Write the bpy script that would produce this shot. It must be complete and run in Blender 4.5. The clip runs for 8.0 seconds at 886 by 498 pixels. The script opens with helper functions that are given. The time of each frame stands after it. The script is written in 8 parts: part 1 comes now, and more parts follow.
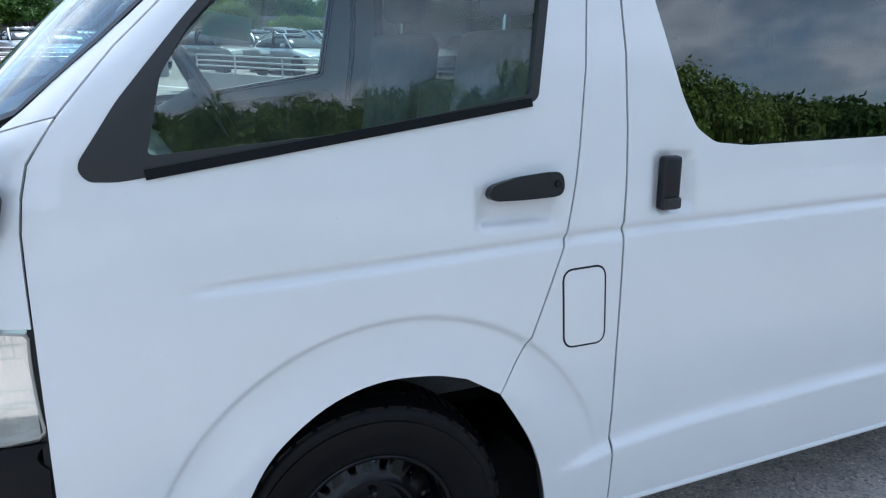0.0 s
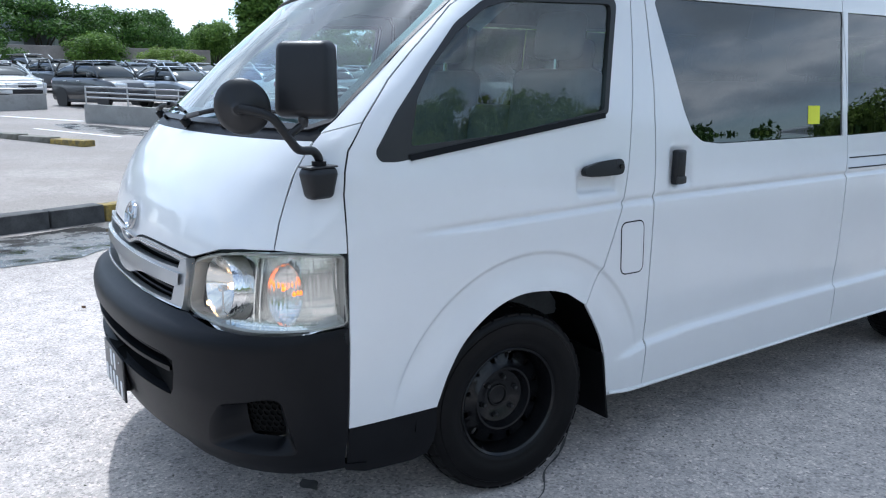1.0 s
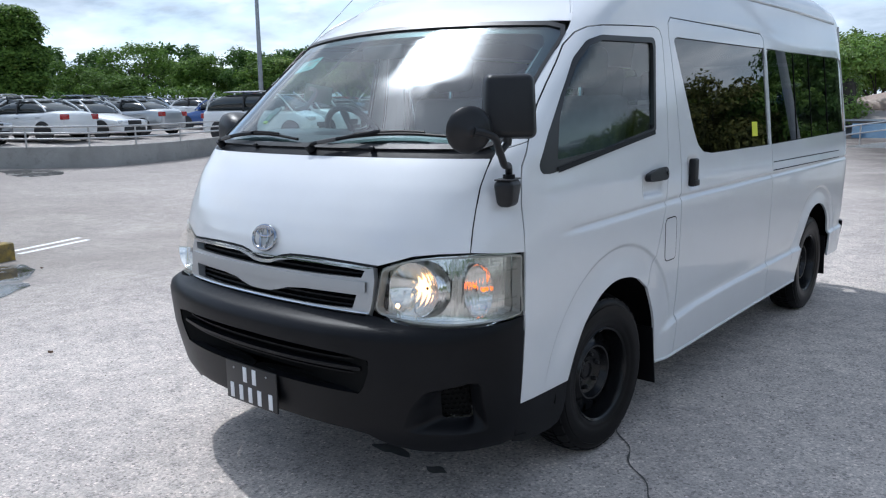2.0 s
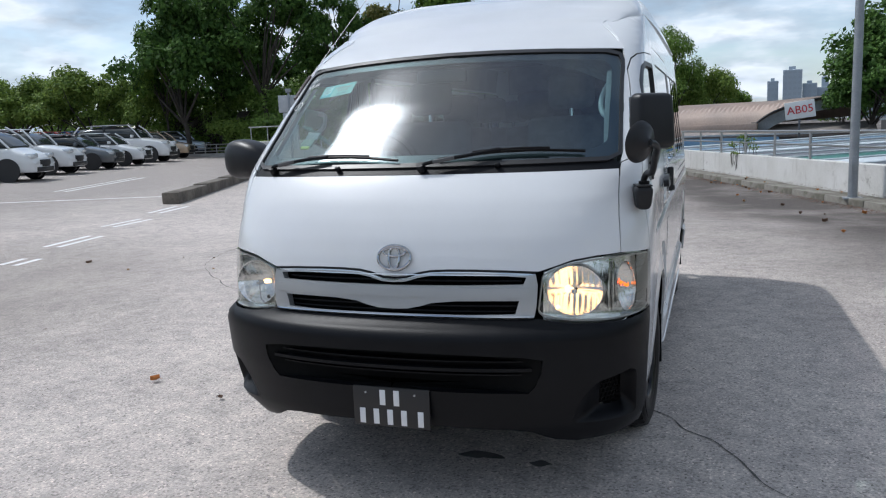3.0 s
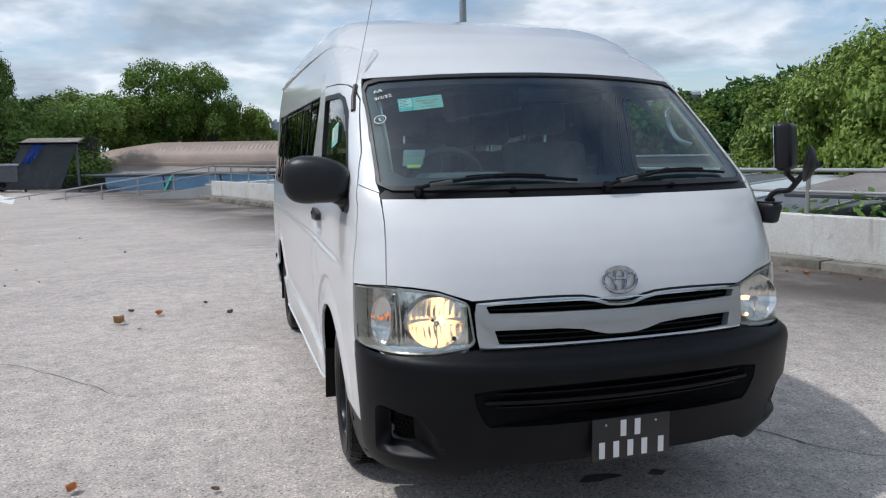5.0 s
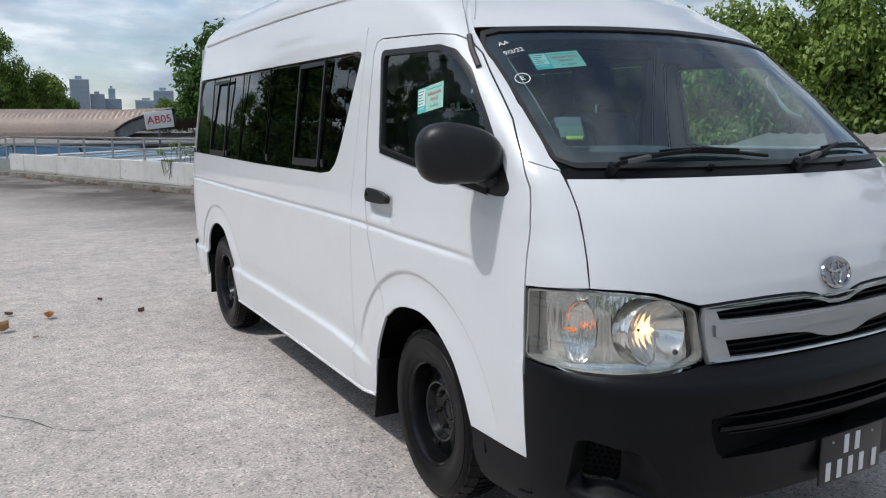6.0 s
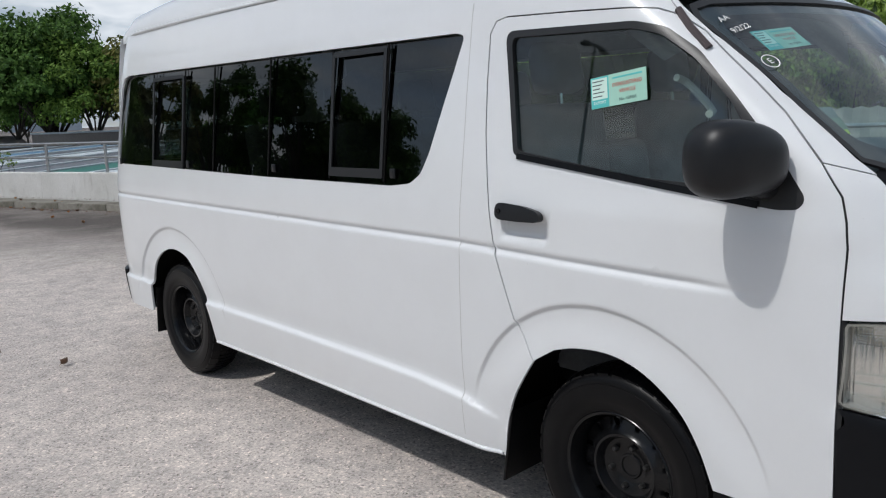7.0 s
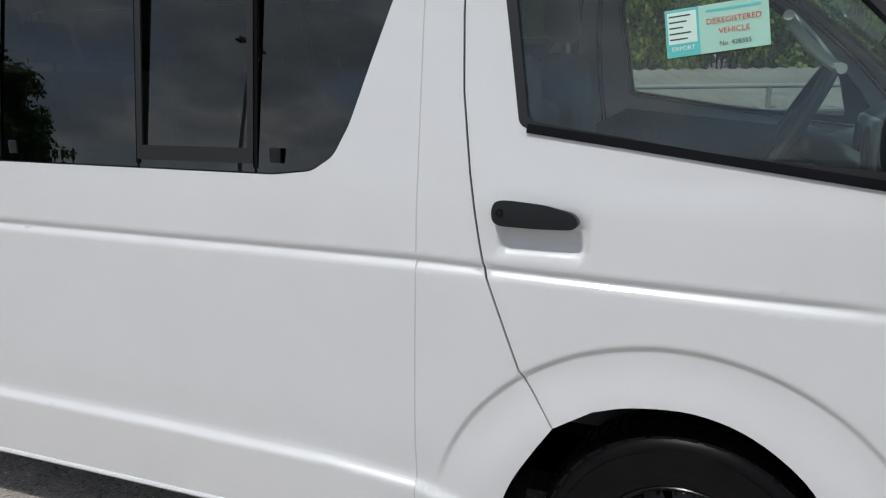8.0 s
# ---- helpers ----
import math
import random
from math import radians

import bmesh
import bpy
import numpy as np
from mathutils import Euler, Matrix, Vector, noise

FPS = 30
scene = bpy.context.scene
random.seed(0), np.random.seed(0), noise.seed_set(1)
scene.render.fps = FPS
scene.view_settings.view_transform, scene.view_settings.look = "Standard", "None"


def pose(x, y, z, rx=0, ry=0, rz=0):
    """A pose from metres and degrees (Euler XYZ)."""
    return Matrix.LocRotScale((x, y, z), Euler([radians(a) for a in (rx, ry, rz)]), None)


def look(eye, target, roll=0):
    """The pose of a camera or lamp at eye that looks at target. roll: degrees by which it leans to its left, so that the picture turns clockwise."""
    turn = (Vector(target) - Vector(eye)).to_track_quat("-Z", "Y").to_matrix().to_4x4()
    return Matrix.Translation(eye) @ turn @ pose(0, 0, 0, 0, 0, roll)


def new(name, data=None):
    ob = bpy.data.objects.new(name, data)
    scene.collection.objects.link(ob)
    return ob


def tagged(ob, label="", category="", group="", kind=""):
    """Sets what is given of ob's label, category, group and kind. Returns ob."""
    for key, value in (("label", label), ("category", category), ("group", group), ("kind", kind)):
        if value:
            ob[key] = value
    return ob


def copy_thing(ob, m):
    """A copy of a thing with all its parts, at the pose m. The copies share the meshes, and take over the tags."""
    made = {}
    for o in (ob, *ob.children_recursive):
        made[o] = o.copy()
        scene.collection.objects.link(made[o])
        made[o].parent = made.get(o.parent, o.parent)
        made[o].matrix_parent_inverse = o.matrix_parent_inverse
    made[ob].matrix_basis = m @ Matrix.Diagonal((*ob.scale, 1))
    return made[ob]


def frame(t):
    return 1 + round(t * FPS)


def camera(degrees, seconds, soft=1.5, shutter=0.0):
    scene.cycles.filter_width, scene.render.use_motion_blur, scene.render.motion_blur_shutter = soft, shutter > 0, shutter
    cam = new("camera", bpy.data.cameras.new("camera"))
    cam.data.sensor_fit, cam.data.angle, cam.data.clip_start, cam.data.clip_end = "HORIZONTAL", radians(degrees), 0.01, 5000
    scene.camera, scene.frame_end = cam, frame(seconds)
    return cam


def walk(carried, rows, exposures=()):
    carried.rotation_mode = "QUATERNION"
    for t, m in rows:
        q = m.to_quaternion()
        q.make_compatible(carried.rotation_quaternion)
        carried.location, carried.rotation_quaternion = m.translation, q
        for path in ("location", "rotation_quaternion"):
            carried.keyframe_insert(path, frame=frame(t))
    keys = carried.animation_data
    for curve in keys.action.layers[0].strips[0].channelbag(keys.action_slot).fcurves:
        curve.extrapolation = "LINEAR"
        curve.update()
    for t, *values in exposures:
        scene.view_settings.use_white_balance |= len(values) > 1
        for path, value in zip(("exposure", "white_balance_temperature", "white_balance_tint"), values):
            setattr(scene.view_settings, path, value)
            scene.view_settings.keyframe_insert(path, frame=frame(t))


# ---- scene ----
cam = camera(59.62, 8.0, 1.15)
PATH = [
    (0, pose(2.460, 0.469, 1.487, 75.52, -0.24, 65.95)),
    (0.5, pose(2.816, -0.041, 1.486, 76.67, -1.63, 61.63)),
    (1, pose(2.947, -0.680, 1.481, 77.90, -0.37, 56.29)),
    (1.5, pose(2.771, -1.260, 1.522, 78.99, 0.44, 49.48)),
    (1.7, pose(2.679, -1.515, 1.497, 79.38, 0.57, 46.18)),
    (2.8, pose(1.402, -2.699, 1.466, 81.01, 1.66, 22.05)),
    (3, pose(1.161, -2.823, 1.476, 81.44, 2.26, 18.89)),
    (3.5, pose(0.527, -3.019, 1.466, 82.25, 3.51, 11.80)),
    (3.7, pose(0.282, -3.059, 1.470, 82.36, 3.45, 8.45)),
    (4, pose(-0.122, -3.090, 1.424, 83.14, 3.33, 2.33)),
    (4.2, pose(-0.373, -3.055, 1.421, 83.44, 3.34, -1.40)),
    (5.3, pose(-1.763, -2.386, 1.488, 82.72, 0.20, -20.60)),
    (5.5, pose(-1.953, -2.183, 1.477, 82.35, 0.07, -23.08)),
    (6, pose(-2.322, -1.561, 1.465, 81.09, 0.12, -30.15)),
    (6.5, pose(-2.683, -0.968, 1.513, 80.67, 1.56, -36.86)),
    (7, pose(-2.895, -0.336, 1.522, 80.05, 2.14, -43.77)),
    (7.5, pose(-2.894, 0.340, 1.509, 78.26, 1.73, -55.04)),
    (8, pose(-2.581, 0.944, 1.512, 76.52, 0.73, -69.27)),
]
EXPOSURES = [(0.0, .49, 5550, 8), (0.7, .42, 5580, 8), (1.5, .12, 5700, 9), (3.0, -.42, 6050, 10), (4.2, -.42, 6150, 10), (5.5, -.58, 6150, 10), (6.0, -.56, 6200, 10), (6.5, -.64, 6230, 10), (7.0, -.68, 6300, 10), (8.0, -.76, 6400, 10)]
walk(cam, PATH, EXPOSURES)

# ---- sky and sun ----
SUN = Vector((-.53, .10, .85)).normalized()
world = bpy.data.worlds.new("sky")
scene.world = world
world.use_nodes = True
wn = world.node_tree
sky = wn.nodes.new("ShaderNodeTexSky")
sky.sky_type, sky.sun_disc = "NISHITA", False
sky.sun_elevation, sky.sun_rotation = math.asin(SUN.z), math.atan2(SUN.x, SUN.y)
sky.air_density, sky.dust_density, sky.ozone_density = 1.0, 1.0, 1.0
# broken cloud over the blue
tc = wn.nodes.new("ShaderNodeTexCoord")
sep = wn.nodes.new("ShaderNodeSeparateXYZ")
wn.links.new(tc.outputs["Generated"], sep.inputs[0])
lift = wn.nodes.new("ShaderNodeMath")
lift.operation, lift.inputs[1].default_value = "ADD", 0.22
wn.links.new(sep.outputs[2], lift.inputs[0])
proj = []
for k in (0, 1):
    d = wn.nodes.new("ShaderNodeMath")
    d.operation = "DIVIDE"
    wn.links.new(sep.outputs[k], d.inputs[0])
    wn.links.new(lift.outputs[0], d.inputs[1])
    proj.append(d)
com = wn.nodes.new("ShaderNodeCombineXYZ")
for k in (0, 1):
    wn.links.new(proj[k].outputs[0], com.inputs[k])
cl = wn.nodes.new("ShaderNodeTexNoise")
cl.inputs["Scale"].default_value, cl.inputs["Detail"].default_value, cl.inputs["Roughness"].default_value = 1.25, 8, 0.58
cl.inputs["Distortion"].default_value = 0.35
wn.links.new(com.outputs[0], cl.inputs["Vector"])
cover = wn.nodes.new("ShaderNodeValToRGB")
cover.color_ramp.elements[0].position, cover.color_ramp.elements[1].position = 0.36, 0.56
wn.links.new(cl.outputs["Fac"], cover.inputs["Fac"])
tone = wn.nodes.new("ShaderNodeValToRGB")
for p, c in ((0.0, (2.3, 2.75, 3.25)), (0.38, (3.0, 3.5, 4.05)), (0.50, (4.6, 5.1, 5.6)), (0.57, (6.8, 7.1, 7.4)), (0.63, (5.9, 6.3, 6.7)), (0.74, (4.0, 4.5, 5.05)), (1.0, (2.6, 3.0, 3.5))):
    e = tone.color_ramp.elements.new(p) if 0 < p < 1 else tone.color_ramp.elements[0 if p == 0 else -1]
    e.position, e.color = p, (*c, 1)
cl2 = wn.nodes.new("ShaderNodeTexNoise")
cl2.inputs["Scale"].default_value, cl2.inputs["Detail"].default_value = 2.1, 7
wn.links.new(com.outputs[0], cl2.inputs["Vector"])
wn.links.new(cl2.outputs["Fac"], tone.inputs["Fac"])
blend = wn.nodes.new("ShaderNodeMix")
blend.data_type = "RGBA"
wn.links.new(cover.outputs["Color"], blend.inputs[0])
wn.links.new(sky.outputs[0], blend.inputs[6])
wn.links.new(tone.outputs["Color"], blend.inputs[7])
# haze: the cloud grows brighter towards the horizon
haze = wn.nodes.new("ShaderNodeMapRange")
for k, v in zip(("From Min", "From Max", "To Min", "To Max"), (.02, .50, 1.22, 0.93)):
    haze.inputs[k].default_value = v
wn.links.new(sep.outputs[2], haze.inputs["Value"])
hazed = wn.nodes.new("ShaderNodeVectorMath")
hazed.operation = "SCALE"
wn.links.new(blend.outputs[2], hazed.inputs[0])
wn.links.new(haze.outputs[0], hazed.inputs["Scale"])
# thin cloud glowing round the sun
aim = wn.nodes.new("ShaderNodeVectorMath")
aim.operation, aim.inputs[1].default_value = "DOT_PRODUCT", SUN
wn.links.new(tc.outputs["Generated"], aim.inputs[0])
halo = wn.nodes.new("ShaderNodeMath")
halo.operation, halo.use_clamp, halo.inputs[1].default_value = "POWER", True, 220.0
wn.links.new(aim.outputs["Value"], halo.inputs[0])
veil = wn.nodes.new("ShaderNodeMapRange")
for k, v in zip(("From Min", "From Max", "To Min", "To Max"), (.42, .60, 14.0, 260.0)):
    veil.inputs[k].default_value = v
cl3 = wn.nodes.new("ShaderNodeTexNoise")
cl3.inputs["Scale"].default_value, cl3.inputs["Detail"].default_value, cl3.inputs["Distortion"].default_value = 4.5, 7, 0.6
wn.links.new(com.outputs[0], cl3.inputs["Vector"])
wn.links.new(cl3.outputs["Fac"], veil.inputs["Value"])
glow = wn.nodes.new("ShaderNodeMath")
glow.operation = "MULTIPLY"
wn.links.new(halo.outputs[0], glow.inputs[0])
wn.links.new(veil.outputs[0], glow.inputs[1])
wide = wn.nodes.new("ShaderNodeMath")
wide.operation, wide.use_clamp, wide.inputs[1].default_value = "POWER", True, 9.0
wn.links.new(aim.outputs["Value"], wide.inputs[0])
sheen = wn.nodes.new("ShaderNodeMath")
sheen.operation, sheen.inputs[1].default_value = "MULTIPLY_ADD", 1.6
wn.links.new(wide.outputs[0], sheen.inputs[0])
wn.links.new(glow.outputs[0], sheen.inputs[2])
total = wn.nodes.new("ShaderNodeMix")
total.data_type, total.blend_type, total.inputs[0].default_value = "RGBA", "ADD", 1.0
wn.links.new(hazed.outputs[0], total.inputs[6])
wn.links.new(sheen.outputs[0], total.inputs[7])
wn.links.new(total.outputs[2], wn.nodes["Background"].inputs[0])
wn.nodes["Background"].inputs[1].default_value = 0.162
sun = new("sun", bpy.data.lights.new("sun", "SUN"))
sun.data.energy, sun.data.angle, sun.data.color = 2.85, radians(0.8), (1.0, 0.96, 0.90)
sun.matrix_basis = look(SUN * 60, (0, 0, 0))

# ---- helpers of this scene ----
def smooth(a, b, t):
    t = np.clip((t - a) / (b - a), 0.0, 1.0)
    return t * t * (3 - 2 * t)


def mesh_of(bm, name, flat=False):
    me = bpy.data.meshes.new(name)
    bm.normal_update()
    bm.to_mesh(me)
    bm.free()
    if not flat:
        me.shade_smooth()
    return me


def sharpen(me, degrees):
    """Sharp edges where faces meet at more than that angle."""
    bm = bmesh.new()
    bm.from_mesh(me)
    for e in bm.edges:
        if len(e.link_faces) == 2 and e.calc_face_angle(0) > radians(degrees):
            e.smooth = False
    bm.to_mesh(me)
    bm.free()
    return me


def part(name, bm, material, parent, label="", m=None, sharp=35):
    """Links a bmesh (or a mesh) as one mesh object under a thing or a part."""
    me = bm if isinstance(bm, bpy.types.Mesh) else mesh_of(bm, name)
    if sharp and not isinstance(bm, bpy.types.Mesh):
        sharpen(me, sharp)
    if material and not me.materials:
        me.materials.append(material)
    ob = new(name, me)
    ob.parent = parent
    if m is not None:
        ob.matrix_basis = m
    return tagged(ob, label)


def thing(name, label, category, group="", at=(0, 0, 0), rz=0, kind=""):
    ob = new(name)
    ob.empty_display_size = 0.2
    ob.matrix_basis = pose(*at, 0, 0, rz)
    return tagged(ob, label, category, group, kind)


def add_box(bm, lo, hi, bevel=0.0, segs=2, m=None):
    size = [b - a for a, b in zip(lo, hi)]
    mid = [(a + b) / 2 for a, b in zip(lo, hi)]
    mm = Matrix.LocRotScale(mid, None, size)
    got = bmesh.ops.create_cube(bm, size=1, matrix=(m @ mm) if m is not None else mm)
    vs = got["verts"]
    if bevel:
        es = list({e for v in vs for e in v.link_edges})
        bmesh.ops.bevel(bm, geom=es, offset=bevel, segments=segs, profile=0.5, affect="EDGES", clamp_overlap=True)
    return bm


def box_bm(lo, hi, bevel=0.0, segs=2):
    return add_box(bmesh.new(), lo, hi, bevel, segs)


def add_tube(bm, points, radius, sides=10, caps=True, radii=None):
    """A round tube along a line of points."""
    pts = [Vector(p) for p in points]
    rings = []
    up = None
    for i, p in enumerate(pts):
        d = ((pts[min(i + 1, len(pts) - 1)] - pts[max(i - 1, 0)])).normalized()
        if up is None:
            up = d.orthogonal().normalized()
        else:
            up = (up - d * up.dot(d)).normalized()
        side = d.cross(up)
        r = radii[i] if radii else radius
        rings.append([bm.verts.new(p + (up * math.cos(a) + side * math.sin(a)) * r)
                      for a in (2 * math.pi * k / sides for k in range(sides))])
    for a, b in zip(rings, rings[1:]):
        for k in range(sides):
            bm.faces.new((a[k], a[(k + 1) % sides], b[(k + 1) % sides], b[k]))
    if caps:
        bm.faces.new(rings[0][::-1])
        bm.faces.new(rings[-1])
    return bm


def tube_bm(points, radius, sides=10, radii=None):
    return add_tube(bmesh.new(), points, radius, sides, True, radii)


def bend(points, steps=6):
    """A smooth line through points (Catmull-Rom)."""
    pts = [Vector(p) for p in points]
    pts = [pts[0] * 2 - pts[1]] + pts + [pts[-1] * 2 - pts[-2]]
    out = []
    for i in range(1, len(pts) - 2):
        a, b, c, d = pts[i - 1:i + 3]
        for k in range(steps):
            t = k / steps
            out.append(0.5 * ((2 * b) + (c - a) * t + (2 * a - 5 * b + 4 * c - d) * t * t + (3 * b - a - 3 * c + d) * t ** 3))
    out.append(pts[-2])
    return out


def add_lathe(bm, profile, sides=48, axis="x", closed=False):
    """Turns (radius, along) points round an axis."""
    rings = []
    for r, h in profile:
        ring = []
        for k in range(sides):
            a = 2 * math.pi * k / sides
            c, s = r * math.cos(a), r * math.sin(a)
            co = {"x": (h, c, s), "y": (c, h, s), "z": (c, s, h)}[axis]
            ring.append(bm.verts.new(co))
        rings.append(ring)
    pairs = list(zip(rings, rings[1:])) + ([(rings[-1], rings[0])] if closed else [])
    for a, b in pairs:
        for k in range(sides):
            bm.faces.new((a[k], a[(k + 1) % sides], b[(k + 1) % sides], b[k]))
    return bm


def lathe_bm(profile, sides=48, axis="x", closed=False):
    return add_lathe(bmesh.new(), profile, sides, axis, closed)


def text_mesh(body, size, depth=0.0):
    cu = bpy.data.curves.new("writing", "FONT")
    cu.body, cu.size, cu.extrude = body, size, depth
    cu.align_x, cu.align_y, cu.resolution_u = "CENTER", "CENTER", 3
    ob = bpy.data.objects.new("writing", cu)
    me = bpy.data.meshes.new_from_object(ob)
    bpy.data.objects.remove(ob)
    bpy.data.curves.remove(cu)
    return me


# ---- materials ----
def material(name, color, rough=0.5, metal=0.0, coat=0.0, coat_rough=0.03, spec=0.5):
    ma = bpy.data.materials.new(name)
    ma.use_nodes = True
    b = ma.node_tree.nodes["Principled BSDF"]
    b.inputs["Base Color"].default_value = (*color, 1)
    b.inputs["Roughness"].default_value = rough
    b.inputs["Metallic"].default_value = metal
    b.inputs["Coat Weight"].default_value = coat
    b.inputs["Coat Roughness"].default_value = coat_rough
    b.inputs["Specular IOR Level"].default_value = spec
    return ma


def node(ma, kind, **values):
    n = ma.node_tree.nodes.new("ShaderNode" + kind)
    for k, v in values.items():
        if k in n.inputs:
            n.inputs[k].default_value = v
    return n


def link(ma, a, b):
    ma.node_tree.links.new(a, b)


def coords(ma, space="Object"):
    n = node(ma, "TexCoord")
    return n.outputs[space]


def noise_tex(ma, scale, detail=4, rough=0.6, vec=None, distort=0.0):
    n = node(ma, "TexNoise", Scale=scale, Detail=detail, Roughness=rough, Distortion=distort)
    if vec is not None:
        link(ma, vec, n.inputs["Vector"])
    return n.outputs["Fac"]


def ramp(ma, fac, stops):
    n = node(ma, "ValToRGB")
    while len(n.color_ramp.elements) < len(stops):
        n.color_ramp.elements.new(0.5)
    for e, (p, c) in zip(n.color_ramp.elements, stops):
        e.position, e.color = p, (*c, 1) if len(c) == 3 else c
    link(ma, fac, n.inputs["Fac"])
    return n.outputs["Color"]


def mixed(ma, fac, a, b, blend="MIX"):
    n = node(ma, "Mix")
    n.data_type, n.blend_type = "RGBA", blend
    for v, i in ((fac, 0), (a, 6), (b, 7)):
        if isinstance(v, bpy.types.NodeSocket):
            link(ma, v, n.inputs[i])
        else:
            n.inputs[i].default_value = v if not isinstance(v, tuple) or len(v) == 4 else (*v, 1)
    return n.outputs[2]


def bsdf(ma):
    return ma.node_tree.nodes["Principled BSDF"]


def bumped(ma, height, strength=0.3, distance=0.01, socket="Normal"):
    n = node(ma, "Bump", Strength=strength, Distance=distance)
    link(ma, height, n.inputs["Height"])
    link(ma, n.outputs["Normal"], bsdf(ma).inputs[socket])
    return n


def varied(name, a, b, scale, rough=0.6, bump=0.2, fine=60.0, dist=0.004, metal=0.0, coat=0.0, space="Object", spec=0.5, spots=0.0, spot_color=(0.05, 0.05, 0.05)):
    """Two tones mixed by a coarse noise, with fine grain in colour and relief."""
    ma = material(name, a, rough, metal, coat, spec=spec)
    vec = coords(ma, space)
    big = noise_tex(ma, scale, 5, 0.6, vec)
    small = noise_tex(ma, fine, 4, 0.7, vec)
    col = mixed(ma, ramp(ma, big, [(0.35, (0, 0, 0)), (0.65, (1, 1, 1))]), a, b)
    col = mixed(ma, 0.35, col, ramp(ma, small, [(0.3, (0.55, 0.55, 0.55)), (0.7, (1.3, 1.3, 1.3))]), "MULTIPLY")
    if spots:
        s = ramp(ma, noise_tex(ma, scale * 2.7, 6, 0.75, vec), [(0.55, (0, 0, 0)), (0.72, (spots, spots, spots))])
        col = mixed(ma, s, col, spot_color)
    link(ma, col, bsdf(ma).inputs["Base Color"])
    if bump:
        bumped(ma, small, bump, dist)
    return ma


def glass_like(name, tint, base=0.0, rough=0.0, gloss=1.0):
    """A thin pane: tinted see-through, with a mirror-like sheen that grows towards grazing view."""
    ma = bpy.data.materials.new(name)
    ma.use_nodes = True
    nt = ma.node_tree
    nt.nodes.clear()
    out = node(ma, "OutputMaterial")
    tr = node(ma, "BsdfTransparent", Color=(*tint, 1))
    gl = node(ma, "BsdfGlossy", Color=(gloss, gloss, gloss, 1), Roughness=rough)
    lw = node(ma, "LayerWeight", Blend=0.5)
    po = node(ma, "Math")
    po.operation, po.inputs[1].default_value = "POWER", 5.0
    link(ma, lw.outputs["Facing"], po.inputs[0])
    ad = node(ma, "Math")
    ad.operation, ad.use_clamp = "MULTIPLY_ADD", True
    ad.inputs[1].default_value, ad.inputs[2].default_value = 0.9, 0.042 + base
    link(ma, po.outputs[0], ad.inputs[0])
    mx = node(ma, "MixShader")
    link(ma, ad.outputs[0], mx.inputs[0])
    link(ma, tr.outputs[0], mx.inputs[1])
    link(ma, gl.outputs[0], mx.inputs[2])
    link(ma, mx.outputs[0], out.inputs[0])
    return ma


def lamp_material(name, color, strength):
    ma = material(name, color, 0.4)
    b = bsdf(ma)
    b.inputs["Emission Color"].default_value = (*color, 1)
    b.inputs["Emission Strength"].default_value = strength
    return ma


# van paint: white enamel under clear coat, faint film of dust and streaks
PAINT = material("white_paint", (0.74, 0.75, 0.76), 0.38, 0, 1.0, 0.04)
_v = coords(PAINT)
_d = noise_tex(PAINT, 3.0, 6, 0.65, _v)
_c = mixed(PAINT, ramp(PAINT, _d, [(0.4, (0, 0, 0)), (0.8, (0.25, 0.25, 0.25))]), (0.70, 0.71, 0.72), (0.58, 0.58, 0.575))
_f = ramp(PAINT, noise_tex(PAINT, 140.0, 2, 0.5, _v), [(0.76, (0, 0, 0)), (0.80, (0.5, 0.5, 0.5))])
link(PAINT, mixed(PAINT, _f, _c, (0.45, 0.43, 0.40)), bsdf(PAINT).inputs["Base Color"])
_r = node(PAINT, "MapRange")
_r.inputs["To Min"].default_value, _r.inputs["To Max"].default_value = 0.02, 0.10
link(PAINT, _d, _r.inputs["Value"])
link(PAINT, _r.outputs[0], bsdf(PAINT).inputs["Coat Roughness"])

BLACK_PLASTIC = varied("black_plastic", (0.0030, 0.0035, 0.0050), (0.0050, 0.0056, 0.0074), 6, 0.42, 0.30, 900, 0.0007, spec=0.18)
MIRROR_SHELL = varied("mirror_shell", (0.008, 0.0085, 0.010), (0.012, 0.0125, 0.0145), 6, 0.40, 0.25, 900, 0.0008, spec=0.35)
RUBBER = varied("rubber", (0.0028, 0.0028, 0.0034), (0.005, 0.005, 0.0055), 9, 0.38, 0.2, 300, 0.001, spec=0.15, spots=0.03, spot_color=(0.05, 0.047, 0.044))
SEAM = material("seam_gap", (0.012, 0.012, 0.013), 0.8)
TRIM = material("black_trim", (0.015, 0.015, 0.016), 0.4)
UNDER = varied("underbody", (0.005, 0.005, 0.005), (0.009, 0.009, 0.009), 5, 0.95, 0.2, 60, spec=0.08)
STEEL = varied("black_steel", (0.0035, 0.0037, 0.0045), (0.006, 0.0062, 0.007), 14, 0.24, 0.1, 200, 0.001, spec=0.32)
CHROME = material("chrome", (0.60, 0.61, 0.63), 0.10, 1.0)
BADGE_CHROME = material("badge_chrome", (0.42, 0.43, 0.45), 0.08, 1.0)
REFLECTOR = material("reflector", (0.90, 0.89, 0.87), 0.20, 1.0)
LAMP_CHROME = material("lamp_chrome", (0.90, 0.89, 0.86), 0.13, 0.95)
_lm = node(LAMP_CHROME, "Mapping", Scale=(110.0, 110.0, 9.0))
link(LAMP_CHROME, coords(LAMP_CHROME), _lm.inputs["Vector"])
